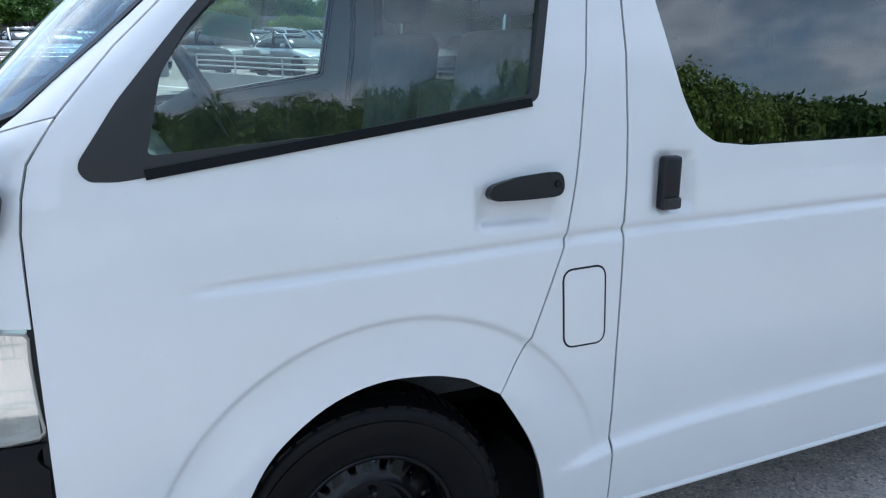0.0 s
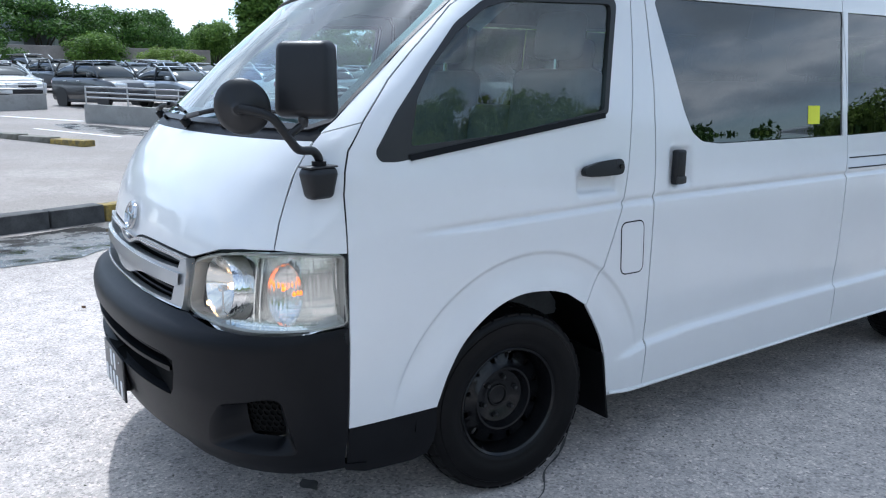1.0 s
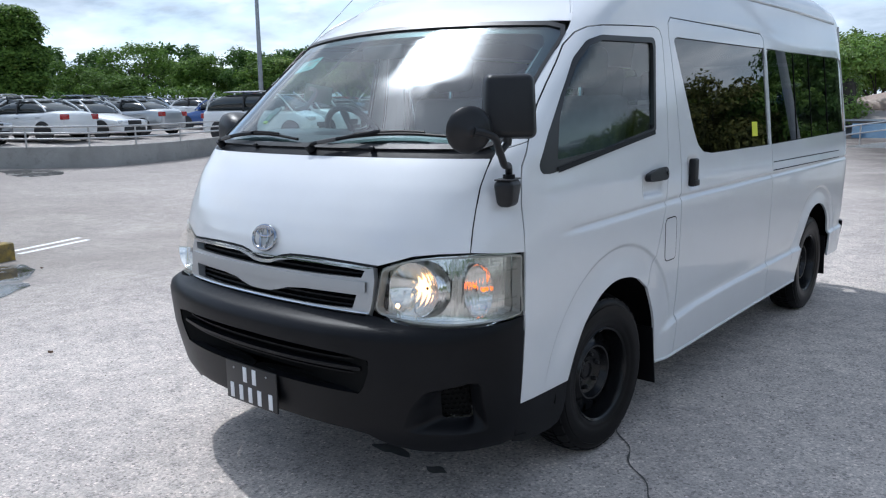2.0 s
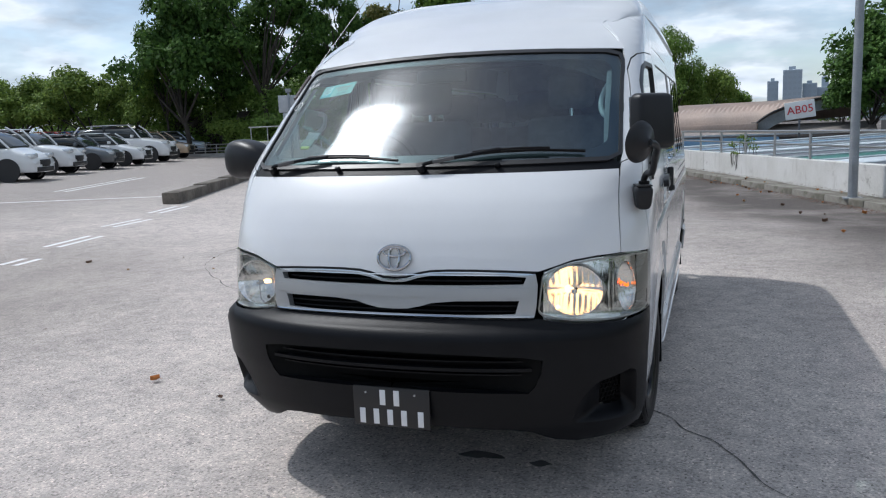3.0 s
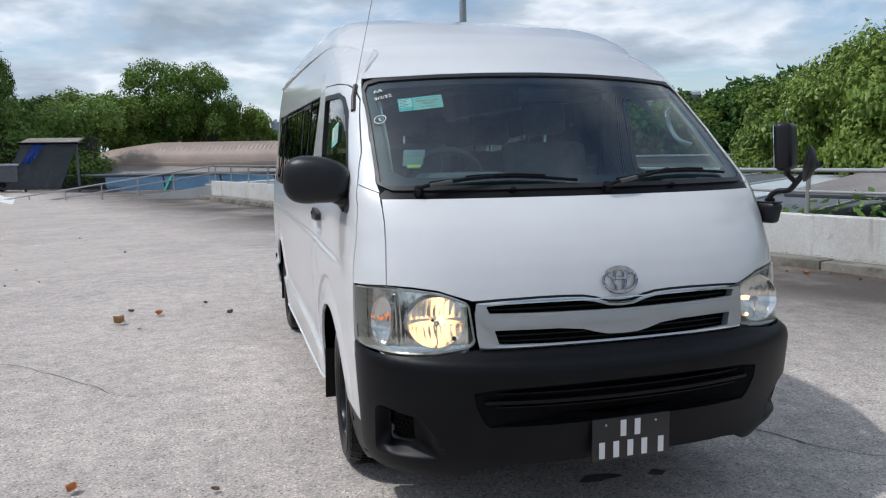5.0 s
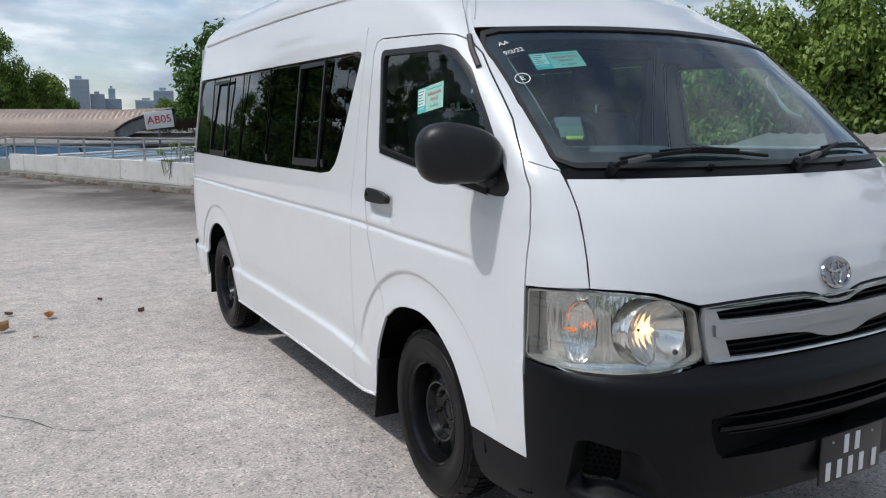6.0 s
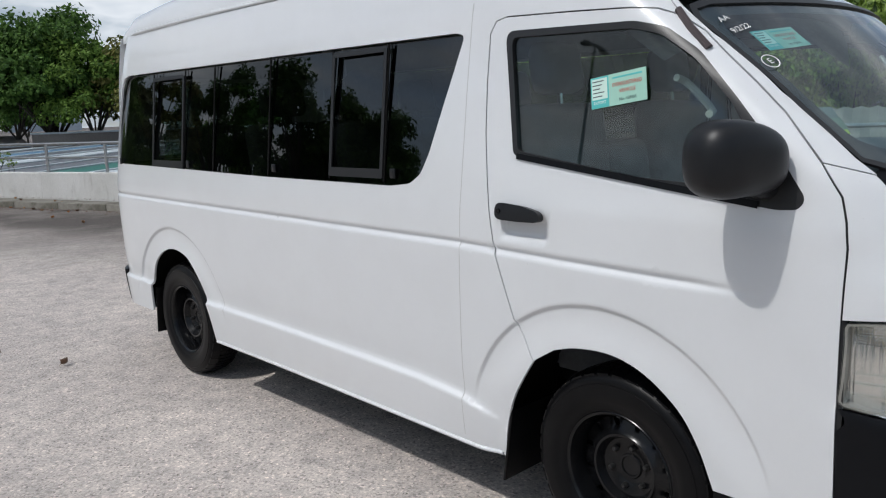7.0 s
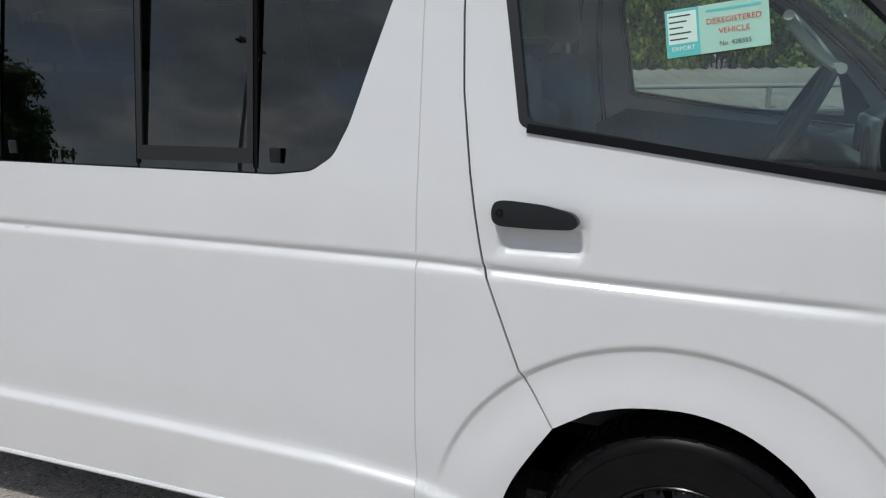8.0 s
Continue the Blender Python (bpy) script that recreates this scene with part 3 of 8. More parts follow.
def build_left_side():
    kerb("painted_kerb", [(-6.92, 1.55), (-6.5, .35), (-5.95, -1.3), (-5.2, -3.5)], .24, .20, "short kerb with peeling black and yellow paint", lambda i: KERB_YELLOW if i % 3 == 0 else KERB_BLACK, .62)
    kerb("low_kerb", [(-15.2, 2.3), (-18.2, .7), (-23.0, -1.8)], .30, .12, "low worn kerb edge", lambda i: KERB_YELLOW if i < 1 else KERB_STONE, 1.2)
    kerb("long_kerb", [(-11.5, 13.1), (-18.1, 29.5)], .42, .27, "long brown weathered concrete kerb between the lanes", lambda i: KERB_OLD, 2.9)
    for p, q, w in (((-16.18, 12.31), (-12.98, 14.94), .15), ((-17.25, 15.54), (-19.32, 21.52), .12), ((-17.6, 15.5), (-19.7, 21.5), .10),
                    ((-8.94, 6.71), (-9.19, 7.96), .10), ((-8.70, 6.75), (-8.95, 8.0), .10), ((-9.92, 9.04), (-10.06, 10.31), .10), ((-9.66, 9.04), (-9.80, 10.31), .10),
                    ((-10.65, 11.24), (-10.98, 12.64), .10), ((-10.4, 11.3), (-10.7, 12.7), .10), ((-8.21, 5.23), (-8.31, 5.75), .10), ((-7.97, 5.25), (-8.07, 5.8), .10),
                    ((-7.42, 1.75), (-7.76, 2.75), .09), ((-7.18, 1.75), (-7.52, 2.75), .09), ((-25.0, 1.4), (-22.3, 3.3), .2), ((-20.1, 1.8), (-17.1, 3.3), .12),
                    ((-15.6, 27.5), (-13.4, 31.0), .12), ((-17.0, 27.6), (-15.0, 31.2), .12)):
        stripe(p, q, w)
    # arrow on the deck
    a, b = Vector((-14.7, 47.0)), Vector((-8.9, 29.6))
    d = (b - a).normalized()
    n = Vector((-d.y, d.x))
    painted("painted_arrow", (a - n * .30, a + n * .30, b + n * .30 - d * 6, b - n * .30 - d * 6))
    painted("painted_arrow", (b - d * 6 - n * .75, b - d * 6 + n * .75, b + n * .03, b - n * .03))
    puddle([(-4.25, -.45), (-4.22, .15), (-4.55, .65), (-5.3, 1.15), (-6.25, 1.45), (-6.50, 1.15), (-6.1, .2), (-5.6, -.9), (-4.9, -1.3)], "shallow rain puddle beside the kerb")
    puddle([(-17.5, 3.6), (-17.0, 4.6), (-19.0, 4.2), (-21.5, 2.9), (-20.5, 2.4)], "thin wet patch on the asphalt")
    puddle([(-16.2, 5.3), (-15.9, 6.2), (-16.9, 6.5), (-17.7, 5.6)], "thin wet patch on the asphalt")
    # low curved walls with rails, round the parking deck
    for pts in ([(-21.9, 3.4), (-20.69, 4.3), (-19.14, 5.3), (-17.97, 6.31), (-17.35, 7.6), (-17.4, 8.9), (-18.0, 10.6), (-19.4, 13.2)], [(-28.3, 3.1), (-27.7, 1.6), (-27.3, -1.0), (-27.2, -4.0)]):
        line = bend([(x, y, 0) for x, y in pts], 5)
        w = thing("curved_wall", "low curved concrete wall topped by a steel rail", "wall", "curved walls", kind="structure")
        bm = bmesh.new()
        rows = []
        for i, p in enumerate(line):
            t = (line[min(i + 1, len(line) - 1)] - line[max(i - 1, 0)]).normalized()
            n = Vector((-t.y, t.x, 0)) * .1
            g = lie(p.x, p.y)
            rows.append([bm.verts.new(q) for q in ((p.x - n.x, p.y - n.y, g - .2), (p.x - n.x, p.y - n.y, g + .52), (p.x + n.x, p.y + n.y, g + .52), (p.x + n.x, p.y + n.y, g - .2))])
        for r, s in zip(rows, rows[1:]):
            for k in range(3):
                bm.faces.new((r[k], r[k + 1], s[k + 1], s[k]))
        for r in (rows[0], rows[-1]):
            bm.faces.new(r)
        bmesh.ops.recalc_face_normals(bm, faces=bm.faces)
        part("wall_body", bm, CONCRETE, w)
        up = lambda p, z: Vector((p.x, p.y, lie(p.x, p.y) + z))
        for z in (.72, .86, 1.02):
            part("rail", tube_bm([up(p, z) for p in line], .024, 8), RAIL_STEEL, w)
        for p in line[::5]:
            part("post", tube_bm([up(p, .5), up(p, 1.02)], .024, 8), RAIL_STEEL, w)


build_ground()
build_parapet()
build_left_side()


def crack(points, width):
    """A tar-filled crack: a thin wandering ribbon on the deck."""
    bm = bmesh.new()
    line = bend([(x, y, 0) for x, y in points], 14)
    rows = []
    for i, p in enumerate(line):
        d = (line[min(i + 1, len(line) - 1)] - line[max(i - 1, 0)]).normalized()
        n = Vector((-d.y, d.x, 0))
        w = width * (.35 + abs(noise.noise(p * 9)) * 1.6)
        c = p + n * noise.noise(p * 4) * .05
        c.z = lie(c.x, c.y) + .003
        rows.append((bm.verts.new(c - n * w), bm.verts.new(c + n * w)))
    for a, b in zip(rows, rows[1:]):
        bm.faces.new((a[1], a[0], b[0], b[1]))
    bm.normal_update()
    for f in bm.faces:
        if f.normal.z < 0:
            f.normal_flip()
    me = mesh_of(bm, "crack")
    me.materials.append(TAR)
    tagged(new("crack", me), "thin dark crack in the asphalt", "crack", kind="structure")


TAR = varied("tar_crack", (0.07, 0.068, 0.065), (0.12, 0.115, 0.11), 9, 0.85, 0.2, 90, 0.003)
crack([(.55, 1.62), (.8, 1.3), (1.0, 1.04), (1.21, .77), (1.34, .55), (1.48, .32), (1.78, 0.02), (2.3, -.35)], .005)
crack([(-2.0, 2.4), (-2.9, 3.5), (-3.6, 3.9), (-4.9, 5.4), (-5.6, 7.4)], .005)
puddle([(.08, .39), (.18, .37), (.30, .40), (.22, .44), (.12, .44)], "small dark oil drip under the van", TAR, .03)
puddle([(.40, .38), (.46, .36), (.52, .39), (.45, .41)], "small dark oil drip under the van", TAR, .02)
puddle([(-7.9, 10.8), (-7.4, 10.7), (-6.9, 10.95), (-7.1, 11.1), (-7.7, 11.05)], "dark damp patch on the deck", TAR, .10)
puddle([(-6.75, 11.8), (-6.4, 11.75), (-6.2, 11.95), (-6.5, 12.05)], "dark damp patch on the deck", TAR, .10)

# ---- the van: a shell swept from plan sections, front at y = -0.2, centre line x = 0 ----
from mathutils import geometry

ZS = np.arange(0.15, 2.25, 0.01)
QS = np.arange(-1.3, 6.4, 0.004)


def level(table, soften=2):
    z, v = np.array(table).T
    out = np.interp(ZS, z, v)
    for _ in range(soften):
        out = np.convolve(np.pad(out, 2, mode="edge"), [0.1, 0.2, 0.4, 0.2, 0.1], mode="valid")
    return out


HALF = level([(.15, .87), (.25, .897), (.30, .909), (.42, .9225), (.52, .9305), (.7, .940), (.9, .946), (1.05, .947), (1.08, .946), (1.19, .9418),
              (1.225, .9327), (1.85, .859), (1.95, .845), (2.05, .825), (2.2, .79)], 4)
NOSE = level([(.15, .05), (.25, -.075), (.30, -.118), (.36, -.146), (.45, -.166), (.55, -.186), (.66, -.194), (.70, -.194), (.725, -.189), (.738, -.177), (.748, -.150), (.757, -.121), (.775, -.105),
              (.85, -.095), (.925, -.085), (1.0, -.070), (1.08, -.045), (1.15, -.012), (1.22, .032), (1.28, .082), (1.315, .115),
              (1.335, .135), (1.58, .385), (1.835, .68), (1.9, .78), (2.0, 1.0), (2.1, 1.3), (2.2, 1.5)], 1)
BOW = level([(.15, .15), (.7, .15), (.8, .13), (1.2, .13), (1.32, .14), (1.5, .18), (1.8, .20), (2.2, .20)], 3)
ROUND = level([(.15, .55), (.7, .55), (.8, .58), (1.15, .58), (1.32, .27), (1.45, .24), (2.2, .24)], 3)
POWER = level([(.15, 4.0), (.7, 4.0), (.8, 4.6), (1.15, 4.6), (1.32, 4.6), (1.45, 5.0), (2.2, 5.0)], 3)
TAIL = level([(.15, 5.08), (.6, 5.12), (1.1, 5.13), (1.4, 5.11), (1.8, 5.02), (2.05, 4.93), (2.2, 4.85)], 4)


def plan_rows():
    xs, ys, starts = [], [], []
    u = np.sin(np.linspace(0, np.pi / 2, 220))
    w = np.sin(np.linspace(0, np.pi / 2, 120))
    for i in range(len(ZS)):
        fx = HALF[i] * u
        fy = NOSE[i] + BOW[i] * u ** 2 + ROUND[i] * (1 - np.maximum(1 - u ** POWER[i], 0) ** (1 / POWER[i]))
        sy = np.linspace(fy[-1], 4.55, 60)[1:]
        ry = 4.55 + (TAIL[i] - 4.55) * w[1:]
        rx = HALF[i] * np.maximum(1 - w[1:] ** 4, 0) ** 0.25
        x = np.r_[fx, np.full(len(sy), HALF[i]), rx]
        y = np.r_[fy, sy, ry]
        run = np.r_[0, np.cumsum(np.hypot(np.diff(x), np.diff(y)))]
        run += 2.0 - np.interp(2.0, y, run)
        starts.append(run[0])
        xs.append(np.interp(QS, run, x))
        ys.append(np.interp(QS, run, y))
    return np.array(xs), np.array(ys), np.array(starts)


PLAN_X, PLAN_Y, MIDDLE = plan_rows()


def row_of(z):
    return np.clip((z - ZS[0]) / 0.01, 0, len(ZS) - 1.001)


def middle(z):
    return np.interp(z, ZS, MIDDLE)


def plan_at(q, z):
    r = row_of(z)
    c = np.clip((q - QS[0]) / 0.004, 0, len(QS) - 1.001)
    i, j = r.astype(int), c.astype(int)
    a, b = r - i, c - j
    f = lambda t: (t[i, j] * (1 - b) + t[i, j + 1] * b) * (1 - a) + (t[i + 1, j] * (1 - b) + t[i + 1, j + 1] * b) * a
    return f(PLAN_X), f(PLAN_Y)


def q_at_y(y, z):
    """Place along the shell where it reaches that y, on the nose or flank."""
    i = int(round(float(row_of(np.array(z)))))
    k = np.searchsorted(QS, MIDDLE[i])
    top = np.argmax(PLAN_Y[i] > 4.9)
    return float(np.interp(y, PLAN_Y[i][k:top], QS[k:top]))


def q_at_x(x, z):
    i = int(round(float(row_of(np.array(z)))))
    k = np.searchsorted(QS, MIDDLE[i])
    top = k + np.argmax(PLAN_X[i][k:] > HALF[i] * 0.9995)
    return float(np.interp(x, PLAN_X[i][k:top], QS[k:top]))


def belt(y):
    return np.interp(y, [.55, 1.16, 1.68, 3.4, 4.95], [1.023, 1.04, 1.058, 1.072, 1.085])


def skirt(y):
    return np.interp(y, [1.45, 1.5, 1.65, 1.9, 2.4, 3.0, 3.7, 4.9], [.405, .42, .465, .490, .505, .515, .521, .545])


def dish(y, z, cy, cz, hy, hz, soft=0.02):
    d = np.maximum(np.abs(y - cy) - hy, 0) ** 2 + np.maximum(np.abs(z - cz) - hz, 0) ** 2
    return np.exp(-d / soft ** 2)


def relief(y, z, side):
    """Pressed lines, arch flares and hand recesses, in metres outwards."""
    d = np.zeros_like(y)
    on = smooth(.50, .80, y) * (1 - smooth(4.85, 5.0, y))
    dz = z - belt(y)
    d -= on * 0.0125 * np.exp(-(dz / 0.0105) ** 2)
    d -= on * 0.0035 * smooth(-0.01, 0.03, dz) * (1 - smooth(0.10, 0.2, dz))
    for cy, cz, flare, lip in ((1.045, .33, .578, .43), (4.06, .33, .585, .44)):
        r = np.hypot(y - cy, z - cz)
        fade = smooth(.42, .62, z) * (1 - smooth(.7, .8, r))
        d += fade * (-0.0095 * (1 - smooth(flare - .012, flare + .005, r)) + 0.013 * (1 - smooth(lip, lip + .11, r)))
    sk = smooth(1.47, 1.60, y) * (1 - smooth(4.95, 5.1, y))
    d += sk * 0.017 * (1 - smooth(-0.012, 0.005, z - skirt(y)))
    d -= sk * 0.004 * smooth(0, .02, z - skirt(y)) * (1 - smooth(.03, .12, z - skirt(y)))
    d -= 0.004 * np.exp(-((z - 1.895) / .01) ** 2) * smooth(1.5, 1.7, y) * (1 - smooth(4.6, 4.8, y))
    d -= 0.020 * dish(y, z, 1.335, 1.132, .080, .020, .016)
    if side > 0:
        d -= 0.020 * dish(y, z, 1.79, 1.165, .042, .055, .018)
    return d


def shell(a, z, side, off=0.0, front=False, plain=False):
    """Points of the body skin, at a along the shell (from the centre line if front), z up."""
    def raw(a, z):
        if front:
            x, y = plan_at(middle(z) + np.abs(a), z)
            return np.stack([x * np.sign(a + 1e-12), y, z], -1)
        x, y = plan_at(a, z)
        return np.stack([x, y, z], -1)

    def unit(f, a, z, h=0.006):
        n = np.cross(f(a + h, z) - f(a - h, z), f(a, z + h) - f(a, z - h))
        return n / np.maximum(np.linalg.norm(n, axis=-1, keepdims=True), 1e-9)

    def full(a, z):
        p = raw(a, z)
        d = off if plain else off + relief(p[..., 1], z, side)
        return p + unit(raw, a, z) * np.asarray(d)[..., None] if not np.isscalar(d) else p + unit(raw, a, z) * d

    p, n = full(a, z), unit(full, a, z)
    if side < 0 and not front:
        p, n = p * [-1, 1, 1], n * [-1, 1, 1]
    return p, n


def walk_poly(poly, step=0.03):
    out = []
    for (a, b), (c, d) in zip(poly, poly[1:] + poly[:1]):
        k = max(1, int(math.ceil(math.hypot(c - a, d - b) / step)))
        out += [(a + (c - a) * i / k, b + (d - b) * i / k) for i in range(k)]
    return out


def rounded(poly, times=2, share=0.25, step=0.05):
    poly = walk_poly(list(poly), step)
    for _ in range(times):
        out = []
        for (a, b), (c, d) in zip(poly, poly[1:] + poly[:1]):
            out += [(a + (c - a) * share, b + (d - b) * share), (a + (c - a) * (1 - share), b + (d - b) * (1 - share))]
        poly = out
    return poly


def area(poly):
    return sum(a * d - c * b for (a, b), (c, d) in zip(poly, poly[1:] + poly[:1])) / 2


def inset(poly, d):
    """The polygon drawn in by d."""
    if area(poly) < 0:
        poly = poly[::-1]
    out = []
    for i in range(len(poly)):
        a, b, c = (Vector(poly[k % len(poly)]) for k in (i - 1, i, i + 1))
        e, f = (b - a), (c - b)
        if e.length < 1e-9 or f.length < 1e-9:
            continue
        n = (Vector((-e.y, e.x)).normalized() + Vector((-f.y, f.x)).normalized())
        n = n.normalized() if n.length > 1e-6 else Vector((-e.y, e.x)).normalized()
        out.append(tuple(b + n * d))
    return out


def inside(pts, poly):
    x, y = pts[:, 0], pts[:, 1]
    hit = np.zeros(len(pts), bool)
    for (a, b), (c, d) in zip(poly, poly[1:] + poly[:1]):
        if b != d:
            hit ^= ((b > y) != (d > y)) & (x < (c - a) * (y - b) / (d - b) + a)
    return hit


def clip_span(poly, lo, hi):
    """The part of a polygon between two values of its first coordinate."""
    for limit, keep in ((lo, 1), (hi, -1)):
        out = []
        for p, q in zip(poly, poly[1:] + poly[:1]):
            a, b = (p[0] - limit) * keep, (q[0] - limit) * keep
            if a >= 0:
                out.append(p)
            if (a < 0) != (b < 0):
                t = a / (a - b)
                out.append((limit, p[1] + (q[1] - p[1]) * t))
        poly = out
    return poly


def flank(pts):
    """Outline points (y, z) as places on the shell."""
    return [(q_at_y(y, z), z) for y, z in pts]


def nose(pts, mirror=True):
    """Outline points (x, z), or ("y", y, z), of the right half of a symmetric front piece, from the centre line round to it again."""
    half = []
    for p in pts:
        z = p[-1]
        half.append(((q_at_y(p[1], z) if p[0] == "y" else q_at_x(p[0], z)) - float(middle(z)), z))
    return half + [(-a, z) for a, z in reversed(half) if abs(a) > 1e-4] if mirror else half



def crease_points():
    """Rows of points that follow the pressed lines of the flank, so that they stay crisp."""
    ys = np.arange(.46, 4.99, .03)
    out = [np.c_[ys, belt(ys) + o] for o in (-.026, -.017, -.011, -.0055, 0, .0055, .011, .017, .026, .04)]
    yk = np.arange(1.48, 5.05, .03)
    out += [np.c_[yk, skirt(yk) + o] for o in (-.022, -.013, -.007, -.002, .003, .008, .016, .026)]
    for cy, cz, flare in ((1.045, .33, .578), (4.06, .33, .585)):
        for o in (-.030, -.021, -.014, -.009, -.004, .001, .006, .013, .024):
            a = np.arange(.18, math.pi - .18, .022)
            ring = np.c_[cy + (flare + o) * np.cos(a), cz + (flare + o) * np.sin(a)]
            out.append(ring[np.abs(ring[:, 1] - belt(ring[:, 0])) > .045])
    return np.concatenate(out)


def panel(name, outline, side=1, holes=(), step=0.03, off=0.0, front=False, edge=0.012, dense=(), plain=False, seg=0.02, ribbed=0.0, creases=False, bulge=None):
    """A pressed panel on the shell: outline less holes, smooth normals, its edges turned in."""
    loops = [walk_poly(list(p), seg) for p in (outline, *holes)]
    pts, edges = [], []
    for loop in loops:
        n0 = len(pts)
        pts += loop
        edges += [(n0 + i, n0 + (i + 1) % len(loop)) for i in range(len(loop))]
    o = np.array(loops[0])
    lo, hi = o.min(0), o.max(0)
    ga, gz = np.meshgrid(np.arange(lo[0] + step / 2, hi[0], step), np.arange(lo[1] + step / 2, hi[1], step))
    grid = np.c_[ga.ravel(), gz.ravel()]
    for a0, a1, z0, z1, sa, sz in dense:
        ga, gz = np.meshgrid(np.arange(a0, a1, sa), np.arange(z0, z1, sz))
        block = (grid[:, 0] > a0 - step / 2) & (grid[:, 0] < a1 + step / 2) & (grid[:, 1] > z0 - step / 2) & (grid[:, 1] < z1 + step / 2)
        grid = np.r_[grid[~block], np.c_[ga.ravel(), gz.ravel()]]
    if creases:
        lines = crease_points()
        lines = lines[(lines[:, 0] > lo[0]) & (lines[:, 0] < hi[0])]
        grid = grid[np.array([np.min(np.sum(((lines - g) * (.6, 1)) ** 2, 1)) for g in grid]) > .009 ** 2]
        grid = np.r_[grid, lines]
    rim = np.array(pts)
    keep = inside(grid, loops[0])
    for h in loops[1:]:
        keep &= ~inside(grid, h)
    grid = grid[keep]
    if len(grid):
        near = np.array([np.min(np.sum((rim - g) ** 2, 1)) for g in grid])
        grid = grid[near > (seg * 0.45) ** 2]
    allp = [Vector(p) for p in pts] + [Vector(p) for p in grid]
    vs, _, fs, *_ = geometry.delaunay_2d_cdt(allp, edges, [], 0, 1e-6)
    flat = np.array([tuple(v) for v in vs])
    mid = np.array([flat[list(f)].mean(0) for f in fs])
    keep = inside(mid, loops[0])
    for h in loops[1:]:
        keep &= ~inside(mid, h)
    fs = [tuple(f) for f, k in zip(fs, keep) if k]
    p, n = shell(flat[:, 0], flat[:, 1], side, off + bulge(flat[:, 0], flat[:, 1]) if bulge else off, front, plain)
    if ribbed:
        p = p + n * (ribbed * np.sin(flat[:, 1] * 2 * np.pi / 0.012))[:, None]
    flip = side < 0 and not front
    if flip:
        fs = [f[::-1] for f in fs]
    count = {}
    for f in fs:
        for i in range(3):
            e = (f[i], f[(i + 1) % 3])
            count[e] = count.get(e, 0) + 1
    border = [e for e in count if (e[1], e[0]) not in count]
    verts, faces = [tuple(v) for v in p], list(fs)
    normals = [tuple(n[i]) for f in fs for i in f]
    if edge:
        inner = {}
        for a, b in border:
            for v in (a, b):
                if v not in inner:
                    inner[v] = len(verts)
                    verts.append(tuple(p[v] - n[v] * edge))
            faces.append((b, a, inner[a], inner[b]))
            normals += [(0, 0, 0)] * 4
    me = bpy.data.meshes.new(name)
    me.from_pydata(verts, [], faces)
    me.shade_smooth()
    for poly in me.polygons[len(fs):]:
        poly.use_smooth = False
    me.normals_split_custom_set(normals)
    return me


def strip(name, line, width, side=1, off=-0.006, front=False, closed=False, thick=0.004):
    """A narrow band along a line of places on the shell."""
    line = list(line)
    fine = []
    for p, q in zip(line, line[1:] + (line[:1] if closed else [])):
        k = max(1, int(math.hypot(q[0] - p[0], q[1] - p[1]) / .02))
        fine += [(p[0] + (q[0] - p[0]) * i / k, p[1] + (q[1] - p[1]) * i / k) for i in range(k)]
    line = fine + ([] if closed else [line[-1]])
    line = [Vector(p) for p in line]
    out = []
    for i, p in enumerate(line):
        a = line[(i - 1) % len(line)] if closed else line[max(i - 1, 0)]
        b = line[(i + 1) % len(line)] if closed else line[min(i + 1, len(line) - 1)]
        d = (b - a).normalized()
        out.append((p, Vector((-d.y, d.x))))
    lo = np.array([tuple(p - n * width / 2) for p, n in out])
    hi = np.array([tuple(p + n * width / 2) for p, n in out])
    rows = []
    for pts, o in ((lo, off - thick), (lo, off), (hi, off), (hi, off - thick)):
        rows.append(shell(pts[:, 0], pts[:, 1], side, o, front)[0])
    bm = bmesh.new()
    rings = [[bm.verts.new(r[i]) for r in rows] for i in range(len(line))]
    pairs = list(zip(rings, rings[1:])) + ([(rings[-1], rings[0])] if closed else [])
    for a, b in pairs:
        for k in range(3):
            f = (a[k], a[k + 1], b[k + 1], b[k])
            bm.faces.new(f if side > 0 or front else f[::-1])
    return bm


# --- outlines, as (y, z) on the flank and (x, z) on the nose ---
SEAM_FRONT = [(.327, .42), (.327, .70), (.327, .985), (.327, 1.16), (.335, 1.225), (.350, 1.285), (.405, 1.366)]
SEAM_PILLAR = [(.515, 1.493), (.60, 1.575), (.69, 1.655), (.77, 1.725), (.84, 1.775), (.90, 1.798)]
SEAM_TOP = [(.98, 1.808), (1.2, 1.822), (1.46, 1.835), (1.505, 1.825), (1.530, 1.785)]
SEAM_BACK = [(1.533, 1.62), (1.528, 1.45), (1.508, 1.27), (1.485, 1.13), (1.470, 1.05), (1.430, .937), (1.385, .812), (1.302, .677)]
ARCH_FRONT = [(1.21, .733), (1.12, .757), (.99, .762), (.87, .724), (.76, .638), (.70, .54), (.668, .45), (.657, .417)]
ARCH_BACK = [(1.350, .605), (1.395, .53), (1.425, .46), (1.452, .36), (1.467, .265)]
ARCH_REAR = [(3.650, .295), (3.668, .40), (3.70, .51), (3.757, .628), (3.86, .735), (3.95, .775), (4.06, .787), (4.18, .765), (4.30, .70),
             (4.375, .61), (4.43, .50), (4.455, .36)]
ARCH_FRONT, ARCH_BACK, ARCH_REAR = ([(v.x, v.y) for v in bend([(a, b, 0) for a, b in pts], 5)] for pts in (ARCH_FRONT, ARCH_BACK, ARCH_REAR))
